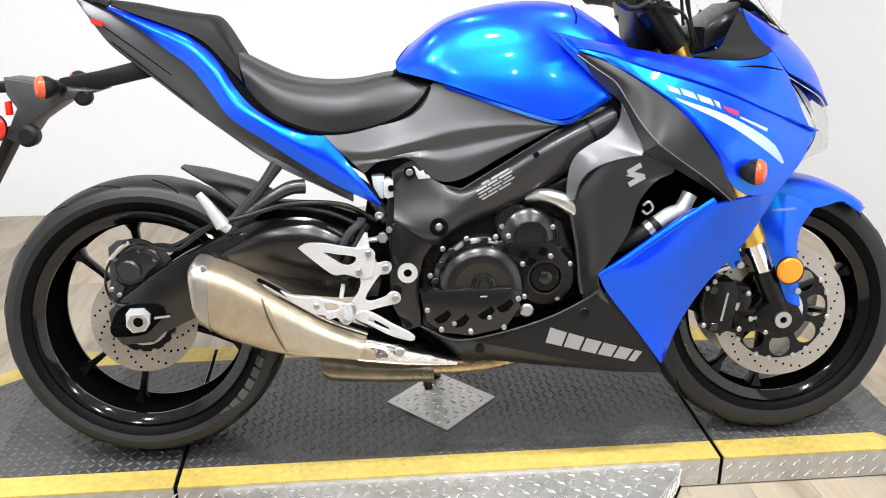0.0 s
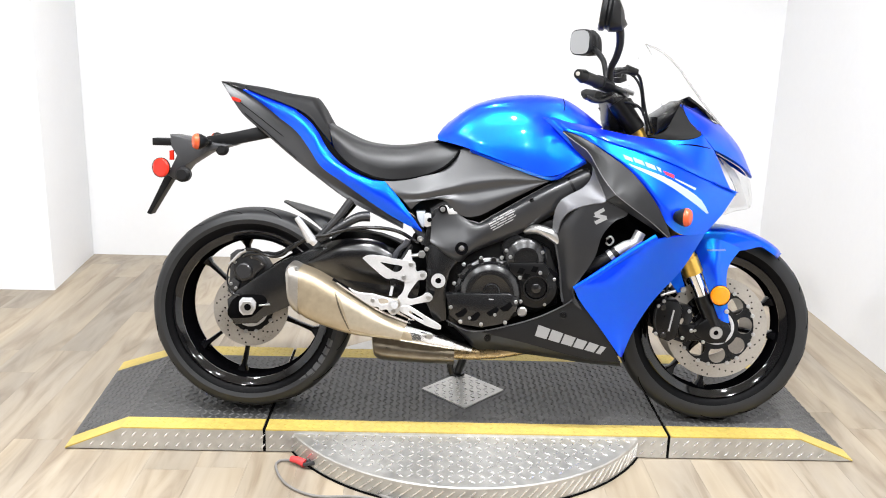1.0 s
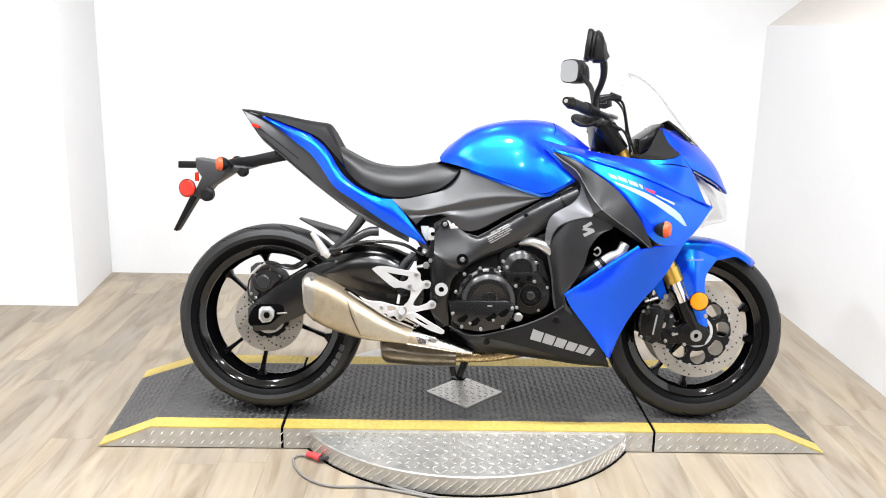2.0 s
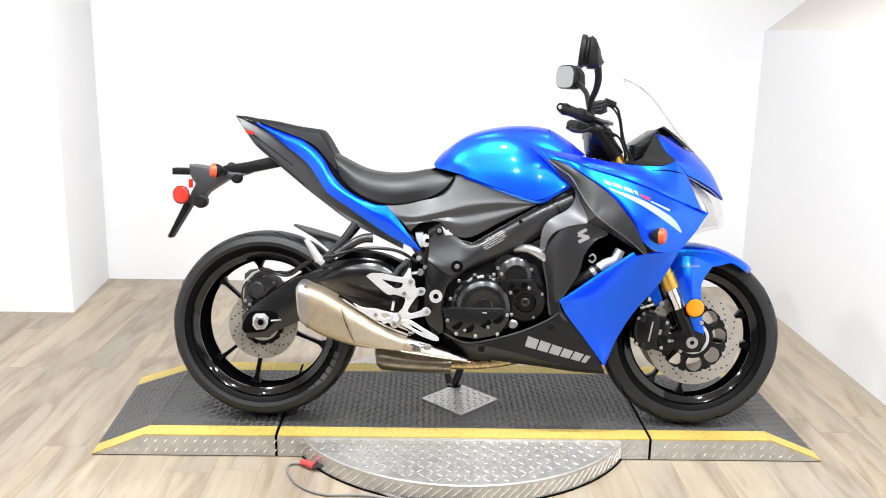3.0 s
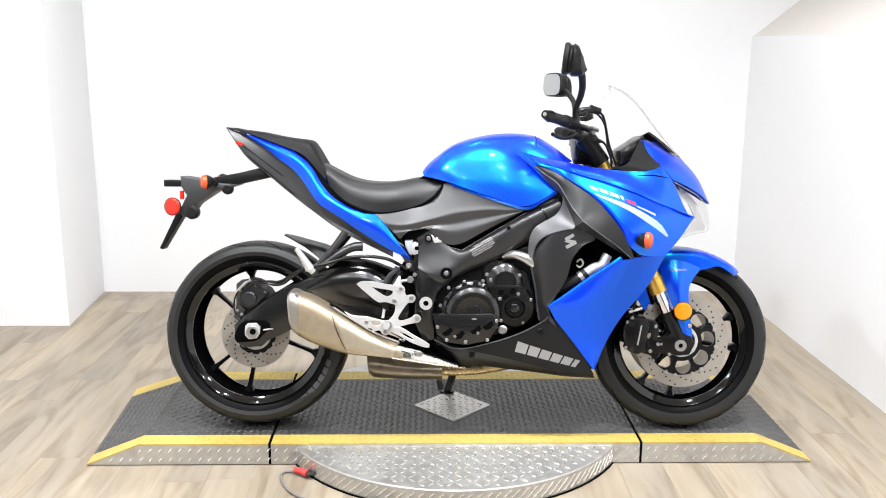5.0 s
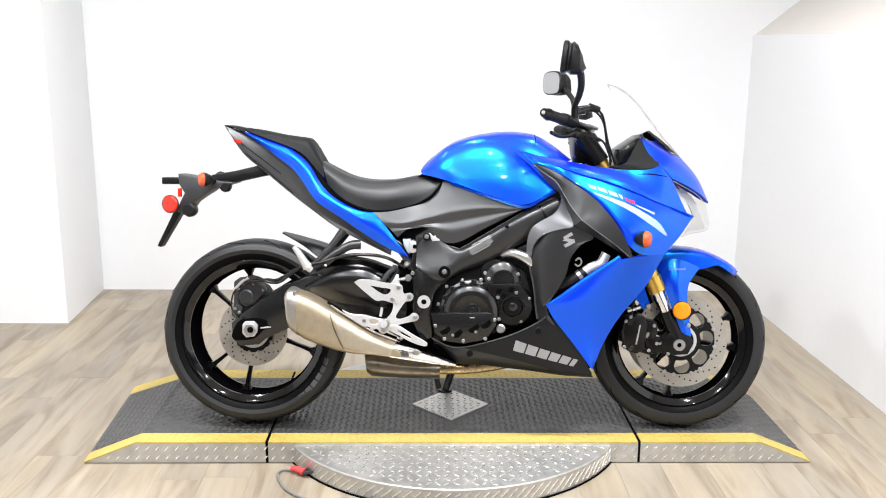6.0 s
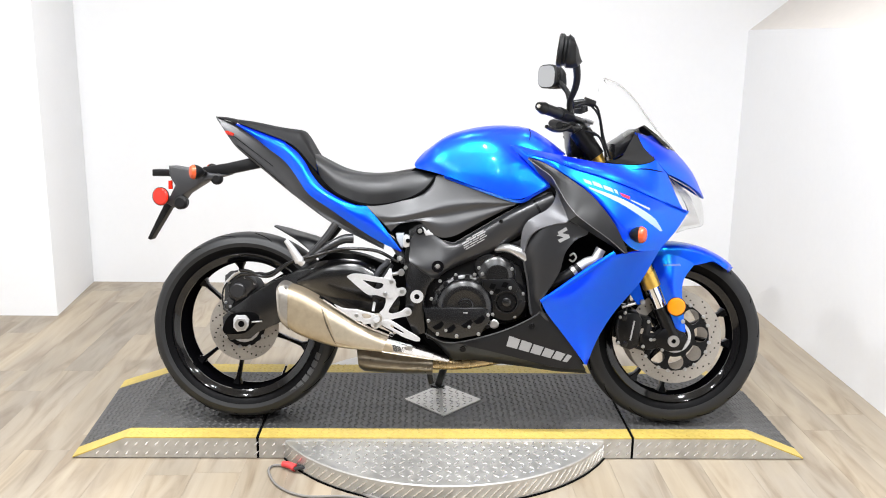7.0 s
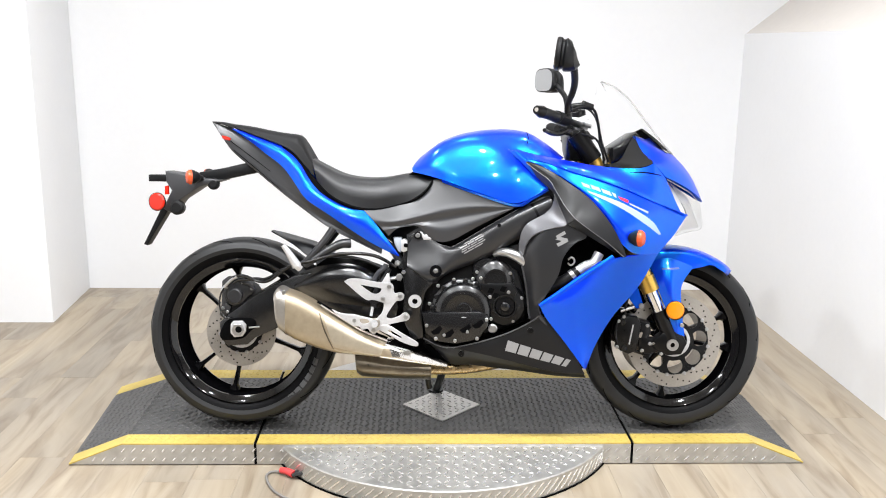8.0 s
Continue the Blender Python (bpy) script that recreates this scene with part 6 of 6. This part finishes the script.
reflector = part("side_reflector", lathe([(0.030, 0), (0.030, 0.005), (0.026, 0.009), (0, 0.010)], (0.726, -0.122, 0.431), seg=32), amber, bike, "round amber side reflector")
part("reflector_rim", ring((0.727, -0.12, 0.43), 0.0295, 0.032, 0.006, seg=32), engine_black, reflector)


def indicator(place, toward, size, lens):
    """A stubby turn signal: a black cup and a domed lens."""
    cup = part("turn_signal", lathe([(0.006, -1.3 * size), (0.55 * size, -1.1 * size), (0.9 * size, -0.45 * size), (size, 0), (0, 0)], place, toward, 24), black_plastic, bike, "black turn signal")
    part("signal_lens", lathe([(size * 0.98, 0.0005), (size * 0.96, 0.25 * size), (0.75 * size, 0.55 * size), (0.35 * size, 0.68 * size), (0, 0.70 * size)], place, toward, 24), lens, cup, "orange signal lens")
    return cup


flank = indicator((0.563, -0.295, 0.684), (0.85, -0.5, 0.0), 0.027, orange)
for ob in (flank, flank.children[0]):
    other = twin(ob)
    if ob is not flank:
        other.parent = bpy.data.objects["turn_signal.001"]
headlamp = part("headlight", skin([[(0.684, -0.115, 0.865), (0.734, -0.1, 0.839), (0.775, -0.09, 0.815), (0.81, -0.06, 0.782)], [(0.712, -0.14, 0.817), (0.754, -0.125, 0.785), (0.793, -0.1, 0.754), (0.821, -0.06, 0.729)], [(0.745, -0.15, 0.746), (0.762, -0.13, 0.724), (0.795, -0.1, 0.713), (0.824, -0.05, 0.706)], [(0.705, -0.17, 0.681), (0.751, -0.13, 0.691), (0.798, -0.09, 0.695), (0.822, -0.05, 0.7)]], 16, 14, thick=0.003), lens_clear, bike, "clear headlight lens")
twin(headlamp)
part("headlight_bowl", skin([[(0.687, -0.1, 0.857), (0.725, -0.085, 0.835), (0.756, -0.07, 0.81), (0.782, -0.045, 0.784)], [(0.708, -0.115, 0.81), (0.742, -0.1, 0.78), (0.771, -0.08, 0.752), (0.803, -0.045, 0.731)], [(0.722, -0.125, 0.748), (0.747, -0.105, 0.728), (0.776, -0.08, 0.715), (0.813, -0.04, 0.708)], [(0.709, -0.145, 0.69), (0.741, -0.11, 0.698), (0.778, -0.075, 0.699), (0.814, -0.04, 0.701)]], 14, 10), bowl_white, headlamp, "pale reflector bowl")

# tail, plate carrier and rear lights
carrier = part("plate_carrier", plate([(-0.875, -0.03, 0.866), (-0.792, -0.03, 0.881), (-0.709, -0.03, 0.901), (-0.67, -0.03, 0.869), (-0.725, -0.03, 0.857), (-0.787, -0.03, 0.843), (-0.876, -0.03, 0.819), (-0.898, -0.03, 0.838)], -0.03, 0.03, 0.004), black_plastic, bike, "black number plate carrier arm")
part("carrier_body", plate([(-0.987, -0.05, 0.869), (-0.902, -0.05, 0.857), (-0.85, -0.05, 0.846), (-0.788, -0.05, 0.841), (-0.87, -0.05, 0.816), (-0.936, -0.05, 0.773), (-0.971, -0.05, 0.727), (-0.996, -0.05, 0.742), (-0.976, -0.05, 0.784), (-0.966, -0.05, 0.803), (-0.984, -0.05, 0.832)], -0.05, 0.05, 0.006), side_grey, carrier)
part("number_plate", plate([(-1, -0.02, 0.763), (-0.977, -0.02, 0.752), (-1.062, -0.02, 0.613), (-1.073, -0.02, 0.617)], -0.03, 0.02, 0.001), black_plastic, carrier, "dark plate holder seen edge-on")
part("plate_knob", disc((-0.945, -0.04, 0.746), 0.024, 0.03, seg=24, soft=0.008), soft_rubber, carrier)
part("carrier_knob", disc((-0.826, -0.03, 0.827), 0.020, 0.02, seg=24, soft=0.008), soft_rubber, carrier)
part("red_reflector", lathe([(0.029, 0), (0.029, 0.006), (0.024, 0.010), (0, 0.011)], (-1.006, -0.07, 0.766), (-0.25, -0.97, 0), 32), red, carrier, "round red rear reflector")
part("reflector_rim", ring((-1.007, -0.068, 0.766), 0.028, 0.031, 0.006, (-0.25, -0.97, 0), 32), soft_rubber, carrier)
part("side_marker", plate([(-0.987, -0.05, 0.818), (-0.977, -0.05, 0.82), (-0.976, -0.05, 0.79), (-0.987, -0.05, 0.79)], 0.04, 0.055, 0.001), red, carrier)
part("plate_lamp", block(-0.02, 0.06, -0.03, 0.03, -0.012, 0.012, 0.003, m=Matrix.Translation((-1.063, 0.1, 0.841))), black_plastic, carrier)
stalk = indicator((-0.882, -0.11, 0.851), (-0.85, -0.5, 0.0), 0.025, orange)
part("signal_stalk", tube([(-0.864, -0.05, 0.846), (-0.877, -0.09, 0.849)], 0.010), soft_rubber, stalk)
far = twin(stalk)
for ob in stalk.children:
    twin(ob).parent = far
lamp_red = part("tail_light", skin([[(-0.797, -0.04, 0.988), (-0.779, -0.05, 0.984), (-0.766, -0.058, 0.979)], [(-0.794, -0.038, 0.979), (-0.778, -0.048, 0.975), (-0.767, -0.055, 0.973)]], 8, 4, thick=0.006), red, bike, "red tail light strip")
twin(lamp_red)

# handlebar, mirrors, cockpit
bar = part("handlebar", tube([(0.232, -0.385, 1.067), (0.302, -0.27, 1.056), (0.347, -0.19, 1.047), (0.407, -0.06, 1.036), (0.435, 0.06, 1.032), (0.417, 0.19, 1.031), (0.395, 0.27, 1.033), (0.346, 0.385, 1.044)], 0.011, 14), engine_black, bike, "black tapered handlebar")
part("grip", tube([(0.243, -0.375, 1.065), (0.302, -0.272, 1.054)], 0.0165, 16), soft_rubber, bar, "ribbed black rubber grip")
part("grip", tube([(0.352, 0.375, 1.043), (0.395, 0.272, 1.033)], 0.018, 16), soft_rubber, bar, "ribbed black rubber grip")
part("bar_end", tube([(0.226, -0.395, 1.07), (0.243, -0.374, 1.065)], (0.013, 0.019), 14), engine_black, bar)
part("bar_end_cap", disc([(0.226, -0.396, 1.07)][0], 0.006, 0.002, (-0.25, -0.95, 0.1)), steel, bar)
part("bar_end", tube([(0.347, 0.395, 1.046), (0.356, 0.374, 1.041)], (0.013, 0.019), 14), engine_black, bar)
part("switch_housing", tube([(0.298, -0.275, 1.056), (0.337, -0.2, 1.048)], 0.024, 12, flatten=0.8), black_plastic, bar)
part("switch_housing", tube([(0.395, 0.268, 1.033), (0.415, 0.2, 1.031)], 0.027, 12, flatten=0.8), black_plastic, bar)
part("brake_lever", tube([(0.341, -0.23, 1.016), (0.312, -0.27, 1.004), (0.282, -0.31, 1.003), (0.255, -0.35, 1.012)], (0.008, 0.006), 10), engine_black, bar)
part("lever_pivot", tube([(0.305, -0.25, 1.019), (0.353, -0.19, 1.01)], 0.012, 12), engine_black, bar)
part("bar_riser", tube([(0.374, -0.05, 1.052), (0.411, -0.05, 1.049), (0.442, -0.05, 1.04)], 0.013, 12), alloy, bar, "silver handlebar clamp")
part("bar_riser", tube([(0.402, 0.05, 1.043), (0.445, 0.05, 1.062)], 0.018, 12), alloy, bar)
part("steering_head", plate([(0.359, -0.12, 0.999), (0.388, -0.12, 1.006), (0.425, -0.12, 1.005), (0.443, -0.12, 0.987), (0.459, -0.12, 0.958), (0.465, -0.12, 0.934), (0.438, -0.12, 0.93), (0.412, -0.12, 0.919), (0.372, -0.12, 0.919), (0.362, -0.12, 0.953)], -0.07, 0.07, 0.010), engine_black, bar)
part("clamp_top", plate([(0.356, -0.12, 1.022), (0.421, -0.12, 1.019), (0.443, -0.12, 0.991), (0.403, -0.12, 0.983), (0.363, -0.12, 0.993)], -0.12, 0.12, 0.006), engine_black, bar)
cap_r = part("fork_top", tube([(0.383, -0.105, 1.008), (0.444, -0.105, 0.923)], 0.031, 18), engine_black, bar)
twin(cap_r)
part("brake_reservoir", tube([(0.362, -0.16, 1.1), (0.364, -0.16, 1.075)], 0.020, 18), engine_black, bar)
part("cylinder_body", tube([(0.356, -0.18, 1.092), (0.393, -0.17, 1.096), (0.423, -0.16, 1.09)], 0.010, 12), engine_black, bar)
part("cylinder_cap", tube([(0.393, -0.17, 1.1), (0.427, -0.16, 1.092)], (0.013, 0.010), 12), black_plastic, bar)
part("brake_reservoir", tube([(0.416, 0.1, 1.095), (0.42, 0.1, 1.064)], 0.026, 18), engine_black, bar)
for line in ([(0.354, -0.2, 1.08), (0.392, -0.18, 1.092), (0.431, -0.16, 1.085), (0.448, -0.14, 1.052), (0.465, -0.12, 0.987), (0.493, -0.1, 0.918)], [(0.355, -0.19, 1.088), (0.403, -0.16, 1.101), (0.441, -0.13, 1.077), (0.457, -0.12, 1.014), (0.47, -0.12, 0.965), (0.478, -0.1, 0.91)], [(0.343, -0.2, 1.07), (0.382, -0.12, 1.086), (0.429, -0.05, 1.092), (0.46, -0.05, 1.053), (0.474, -0.05, 0.969)], [(0.384, -0.12, 1.005), (0.418, -0.14, 1.004), (0.451, -0.14, 0.983), (0.478, -0.12, 0.923)]):
    part("control_cable", tube(line, 0.0036, 8), soft_rubber, bar)


def mirror(center, n, wide, tall):
    n = Vector(n).normalized()
    s = n.cross(Vector((0, 0, 1))).normalized()
    u = s.cross(n)
    c = Vector(center)

    def loop(k, back, count=28):
        out = []
        for i in range(count):
            a = 2 * math.pi * i / count
            ca, sa = math.cos(a), math.sin(a)
            back_here = back * (0.80 - 0.18 * sa) if back > 0.026 else back
            out.append(c - n * back_here + s * (wide * k * math.copysign(abs(ca) ** 0.6, ca)) + u * (tall * k * math.copysign(abs(sa) ** 0.6, sa) + 0.15 * tall * k * ca))
        return out

    bm = bmesh.new()
    rows = [[bm.verts.new(p) for p in loop(k, b)] for k, b in ((0.95, -0.003), (1.0, 0.0), (1.0, 0.010), (0.89, 0.015), (0.89, 0.020), (1.0, 0.026), (0.97, 0.044), (0.84, 0.062), (0.5, 0.074))]
    for p, q in zip(rows, rows[1:]):
        for i in range(28):
            bm.faces.new((p[i], p[(i + 1) % 28], q[(i + 1) % 28], q[i]))
    bm.faces.new(rows[-1])
    bm.faces.new(rows[0])
    head = part("mirror", bm, black_plastic, bike, "black oval rear-view mirror")
    bm = bmesh.new()
    rows = [[bm.verts.new(p) for p in loop(k, b)] for k, b in ((0.90, -0.0028), (0.90, -0.0042))]
    for i in range(28):
        bm.faces.new((rows[0][i], rows[0][(i + 1) % 28], rows[1][(i + 1) % 28], rows[1][i]))
    bm.faces.new(rows[1])
    part("mirror_glass", bm, mirror_glass, head, "silvered mirror glass")
    return head


head = mirror((0.285, -0.37, 1.236), (-0.97, 0.12, 0.12), 0.072, 0.049)
part("mirror_stalk", tube([(0.337, -0.24, 1.063), (0.336, -0.25, 1.095), (0.346, -0.28, 1.129), (0.348, -0.31, 1.161), (0.339, -0.345, 1.196), (0.326, -0.36, 1.218)], (0.009, 0.012), 12), black_plastic, head)
pair = mirror((0.324, 0.37, 1.22), (-0.90, -0.40, 0.05), 0.070, 0.045)
part("mirror_stalk", tube([(0.409, 0.22, 1.042), (0.398, 0.24, 1.103), (0.393, 0.28, 1.152), (0.375, 0.31, 1.183), (0.36, 0.33, 1.201)], (0.009, 0.010), 12), black_plastic, pair)
part("instrument_panel", plate([(0.506, -0.09, 0.966), (0.584, -0.09, 1.018), (0.599, -0.09, 1.004), (0.586, -0.09, 0.967), (0.535, -0.09, 0.929), (0.506, -0.09, 0.91)], -0.09, 0.09, 0.016), visor_black, bike, "black instrument panel")
inner = part("cockpit_trim", skin([[(0.465, -0.162, 0.907), (0.519, -0.15, 0.922), (0.543, -0.14, 0.96), (0.568, -0.125, 1.006)], [(0.497, -0.172, 0.904), (0.558, -0.165, 0.912), (0.578, -0.15, 0.948), (0.568, -0.128, 1.004)], [(0.479, -0.175, 0.902), (0.541, -0.18, 0.9), (0.596, -0.176, 0.905), (0.626, -0.167, 0.92), (0.594, -0.15, 0.952), (0.569, -0.131, 1.003)]], 24, 8), cockpit_black, bike, "matte black cockpit trim")
twin(inner)
screen_base = part("screen_base", skin([[(0.609, -0.06, 1.023), (0.655, -0.06, 0.986), (0.717, -0.06, 0.925)], [(0.621, -0, 1.032), (0.672, -0, 0.995), (0.739, -0, 0.934)]], 14, 5, both=True), cockpit_black, bike)

# printed marks
# black sliver paints the shade along the deck's crease
mark("panel_seam", deck_panel, [(0.548, -0.2, 0.886), (0.6, -0.2, 0.888), (0.656, -0.2, 0.878)], [(0.55, -0.2, 0.885), (0.602, -0.2, 0.884), (0.654, -0.2, 0.876)], gap_black, deck_panel, n=8)
mark("brand_bar", belly, [(0.167, -0.214, 0.342), (0.203, -0.214, 0.33)], [(0.158, -0.214, 0.307), (0.193, -0.214, 0.298)], silver_mark, belly, n=3)
mark("brand_bar", belly, [(0.208, -0.214, 0.329), (0.242, -0.214, 0.318)], [(0.198, -0.214, 0.297), (0.231, -0.214, 0.288)], silver_mark, belly, n=3)
mark("brand_bar", belly, [(0.247, -0.214, 0.316), (0.28, -0.214, 0.306)], [(0.236, -0.214, 0.287), (0.268, -0.214, 0.278)], silver_mark, belly, n=3)
mark("brand_bar", belly, [(0.285, -0.214, 0.304), (0.316, -0.214, 0.294)], [(0.273, -0.214, 0.277), (0.303, -0.214, 0.269)], silver_mark, belly, n=3)
mark("brand_bar", belly, [(0.322, -0.214, 0.293), (0.352, -0.214, 0.283)], [(0.308, -0.214, 0.268), (0.337, -0.214, 0.26)], silver_mark, belly, n=3)
mark("brand_bar", belly, [(0.358, -0.214, 0.281), (0.374, -0.214, 0.276)], [(0.343, -0.214, 0.258), (0.358, -0.214, 0.254)], silver_mark, belly, n=3)
mark("model_bar", upper, [(0.385, -0.235, 0.855), (0.41, -0.235, 0.846)], [(0.392, -0.24, 0.842), (0.415, -0.24, 0.834)], stripe_mark, upper, n=3)
mark("model_bar", upper, [(0.414, -0.235, 0.848), (0.442, -0.235, 0.838)], [(0.42, -0.24, 0.834), (0.449, -0.24, 0.824)], stripe_mark, upper, n=3)
mark("model_bar", upper, [(0.448, -0.235, 0.836), (0.476, -0.235, 0.826)], [(0.454, -0.24, 0.822), (0.483, -0.24, 0.812)], stripe_mark, upper, n=3)
mark("model_bar", upper, [(0.482, -0.235, 0.824), (0.494, -0.235, 0.819)], [(0.488, -0.24, 0.812), (0.497, -0.24, 0.806)], stripe_mark, upper, n=3)
mark("model_bar", upper, [(0.501, -0.24, 0.812), (0.536, -0.24, 0.8)], [(0.51, -0.24, 0.801), (0.533, -0.24, 0.791)], red_mark, upper, n=3)
mark("side_stripe", upper, [(0.401, -0.24, 0.83), (0.514, -0.245, 0.791), (0.61, -0.22, 0.737), (0.645, -0.215, 0.692)], [(0.408, -0.24, 0.823), (0.51, -0.25, 0.775), (0.589, -0.235, 0.725), (0.638, -0.22, 0.691)], stripe_mark, upper, "pale swoosh stripe", n=14)
mark("side_stripe", upper, [(0.537, -0.24, 0.791), (0.602, -0.22, 0.764)], [(0.538, -0.24, 0.787), (0.599, -0.22, 0.758)], stripe_mark, upper, n=6)
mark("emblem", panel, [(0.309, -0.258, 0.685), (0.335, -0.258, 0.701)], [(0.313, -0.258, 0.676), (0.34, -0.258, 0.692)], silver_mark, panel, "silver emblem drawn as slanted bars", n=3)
mark("emblem", panel, [(0.307, -0.258, 0.674), (0.321, -0.258, 0.682)], [(0.336, -0.258, 0.667), (0.346, -0.258, 0.677)], silver_mark, panel, n=3)
mark("emblem", panel, [(0.311, -0.258, 0.66), (0.344, -0.258, 0.678)], [(0.317, -0.258, 0.651), (0.348, -0.258, 0.668)], silver_mark, panel, n=3)
bolt((0.239, -0.224, 0.375), 0.011, belly, engine_black, 0.004)
bolt((0.017, -0.2, 0.29), 0.011, belly, engine_black, 0.004)
stand = part("side_stand", tube([(-0.02, 0.10, 0.25), (-0.05, 0.2, 0.12), (-0.07, 0.285, 0.040)], 0.014, 12), engine_black, bike, "black side stand")
part("stand_foot", disc((-0.07, 0.285, 0.034), 0.028, 0.012, (0, -0.12, 0.99), 20), engine_black, stand)
part("stand_spring", tube([(-0.098, -0.05, 0.232), (-0.094, -0.04, 0.166), (-0.088, -0.03, 0.132)], 0.010, 10), engine_black, stand)
for k in range(6):
    a0, a1 = radians(-52 + 6.2 * k), radians(-52 + 6.2 * k + 4.8)
    far_line = [(REAR + 0.279 * math.cos(a), -0.1, 0.320 + 0.279 * math.sin(a)) for a in (a0, a1)]
    near_line = [(REAR + 0.262 * math.cos(a), -0.1, 0.320 + 0.262 * math.sin(a)) for a in (a0, a1)]
    mark("maker_bar", bpy.data.objects["tyre_sidewall"], far_line, near_line, print_grey, rear_wheel, n=3)


# ---- the floor ----
def plank_material():
    mat = bpy.data.materials.new("light_oak_vinyl_plank")
    mat.use_nodes = True
    nodes, links = mat.node_tree.nodes, mat.node_tree.links
    shader = nodes["Principled BSDF"]
    coords, info = nodes.new("ShaderNodeTexCoord"), nodes.new("ShaderNodeObjectInfo")
    shift = nodes.new("ShaderNodeVectorMath")
    shift.operation = "MULTIPLY_ADD"
    shift.inputs[1].default_value = (6, 0.8, 6)
    links.new(coords.outputs["Object"], shift.inputs[0])
    spread = nodes.new("ShaderNodeMath")
    spread.operation = "MULTIPLY"
    spread.inputs[1].default_value = 37.0
    links.new(info.outputs["Random"], spread.inputs[0])
    links.new(spread.outputs[0], shift.inputs[2])
    grain = nodes.new("ShaderNodeTexNoise")
    grain.inputs["Scale"].default_value, grain.inputs["Detail"].default_value, grain.inputs["Distortion"].default_value = 2.6, 7, 1.2
    links.new(shift.outputs[0], grain.inputs["Vector"])
    broad = nodes.new("ShaderNodeTexNoise")
    broad.inputs["Scale"].default_value, broad.inputs["Detail"].default_value = 0.9, 3
    links.new(shift.outputs[0], broad.inputs["Vector"])
    ramp = nodes.new("ShaderNodeValToRGB")
    ramp.color_ramp.elements[0].position, ramp.color_ramp.elements[0].color = 0.27, (0.235, 0.185, 0.132, 1)
    ramp.color_ramp.elements[1].position, ramp.color_ramp.elements[1].color = 0.78, (0.42, 0.364, 0.286, 1)
    mid = ramp.color_ramp.elements.new(0.5)
    mid.color = (0.35, 0.298, 0.228, 1)
    links.new(grain.outputs["Fac"], ramp.inputs["Fac"])
    tone = nodes.new("ShaderNodeValToRGB")
    tone.color_ramp.elements[0].position, tone.color_ramp.elements[0].color = 0.3, (0.86, 0.87, 0.90, 1)
    tone.color_ramp.elements[1].position, tone.color_ramp.elements[1].color = 0.7, (1.09, 1.05, 0.98, 1)
    links.new(broad.outputs["Fac"], tone.inputs["Fac"])
    mix = nodes.new("ShaderNodeMix")
    mix.data_type, mix.blend_type = "RGBA", "MULTIPLY"
    mix.inputs["Factor"].default_value = 1.0
    links.new(ramp.outputs["Color"], mix.inputs["A"])
    links.new(tone.outputs["Color"], mix.inputs["B"])
    each = nodes.new("ShaderNodeMapRange")
    each.inputs["To Min"].default_value, each.inputs["To Max"].default_value = 0.76, 0.93
    links.new(info.outputs["Random"], each.inputs["Value"])
    out = nodes.new("ShaderNodeVectorMath")
    out.operation = "SCALE"
    links.new(mix.outputs["Result"], out.inputs[0])
    links.new(each.outputs["Result"], out.inputs["Scale"])
    links.new(out.outputs["Vector"], shader.inputs["Base Color"])
    shader.inputs["Roughness"].default_value = 0.42
    relief = nodes.new("ShaderNodeBump")
    relief.inputs["Strength"].default_value, relief.inputs["Distance"].default_value = 0.25, 0.0008
    links.new(grain.outputs["Fac"], relief.inputs["Height"])
    links.new(relief.outputs["Normal"], shader.inputs["Normal"])
    return mat


plank_mat = plank_material()
floor_ob = solid("floor", LEFT - 0.1, RIGHT + 0.1, FRONT - 0.1, BACK + 0.1, -0.12, -0.006, plank_joint, "light oak vinyl plank floor", "floor")
PLANK_W, PLANK_L = 0.152, 1.22
plank_bm = block(-PLANK_W / 2 + 0.0003, PLANK_W / 2 - 0.0003, -PLANK_L / 2 + 0.0003, PLANK_L / 2 - 0.0003, -0.006, 0.0)
plank_mesh = bpy.data.meshes.new("plank")
plank_bm.to_mesh(plank_mesh)
plank_bm.free()
plank_mesh.materials.append(plank_mat)
dice = random.Random(11)
x = LEFT + PLANK_W / 2
while x < RIGHT + 0.05:
    y1 = BACK + 0.09
    y0 = y1 - PLANK_L * (0.15 + 0.85 * dice.random())
    while y1 > FRONT - 0.05:
        low = max(y0, FRONT - 0.09)
        plank = new("plank", plank_mesh)
        plank.parent = floor_ob
        plank.location = (x, (low + y1) / 2, 0)
        plank.scale = (1, (y1 - low) / PLANK_L, 1)
        y1, y0 = low, low - PLANK_L
    x += PLANK_W
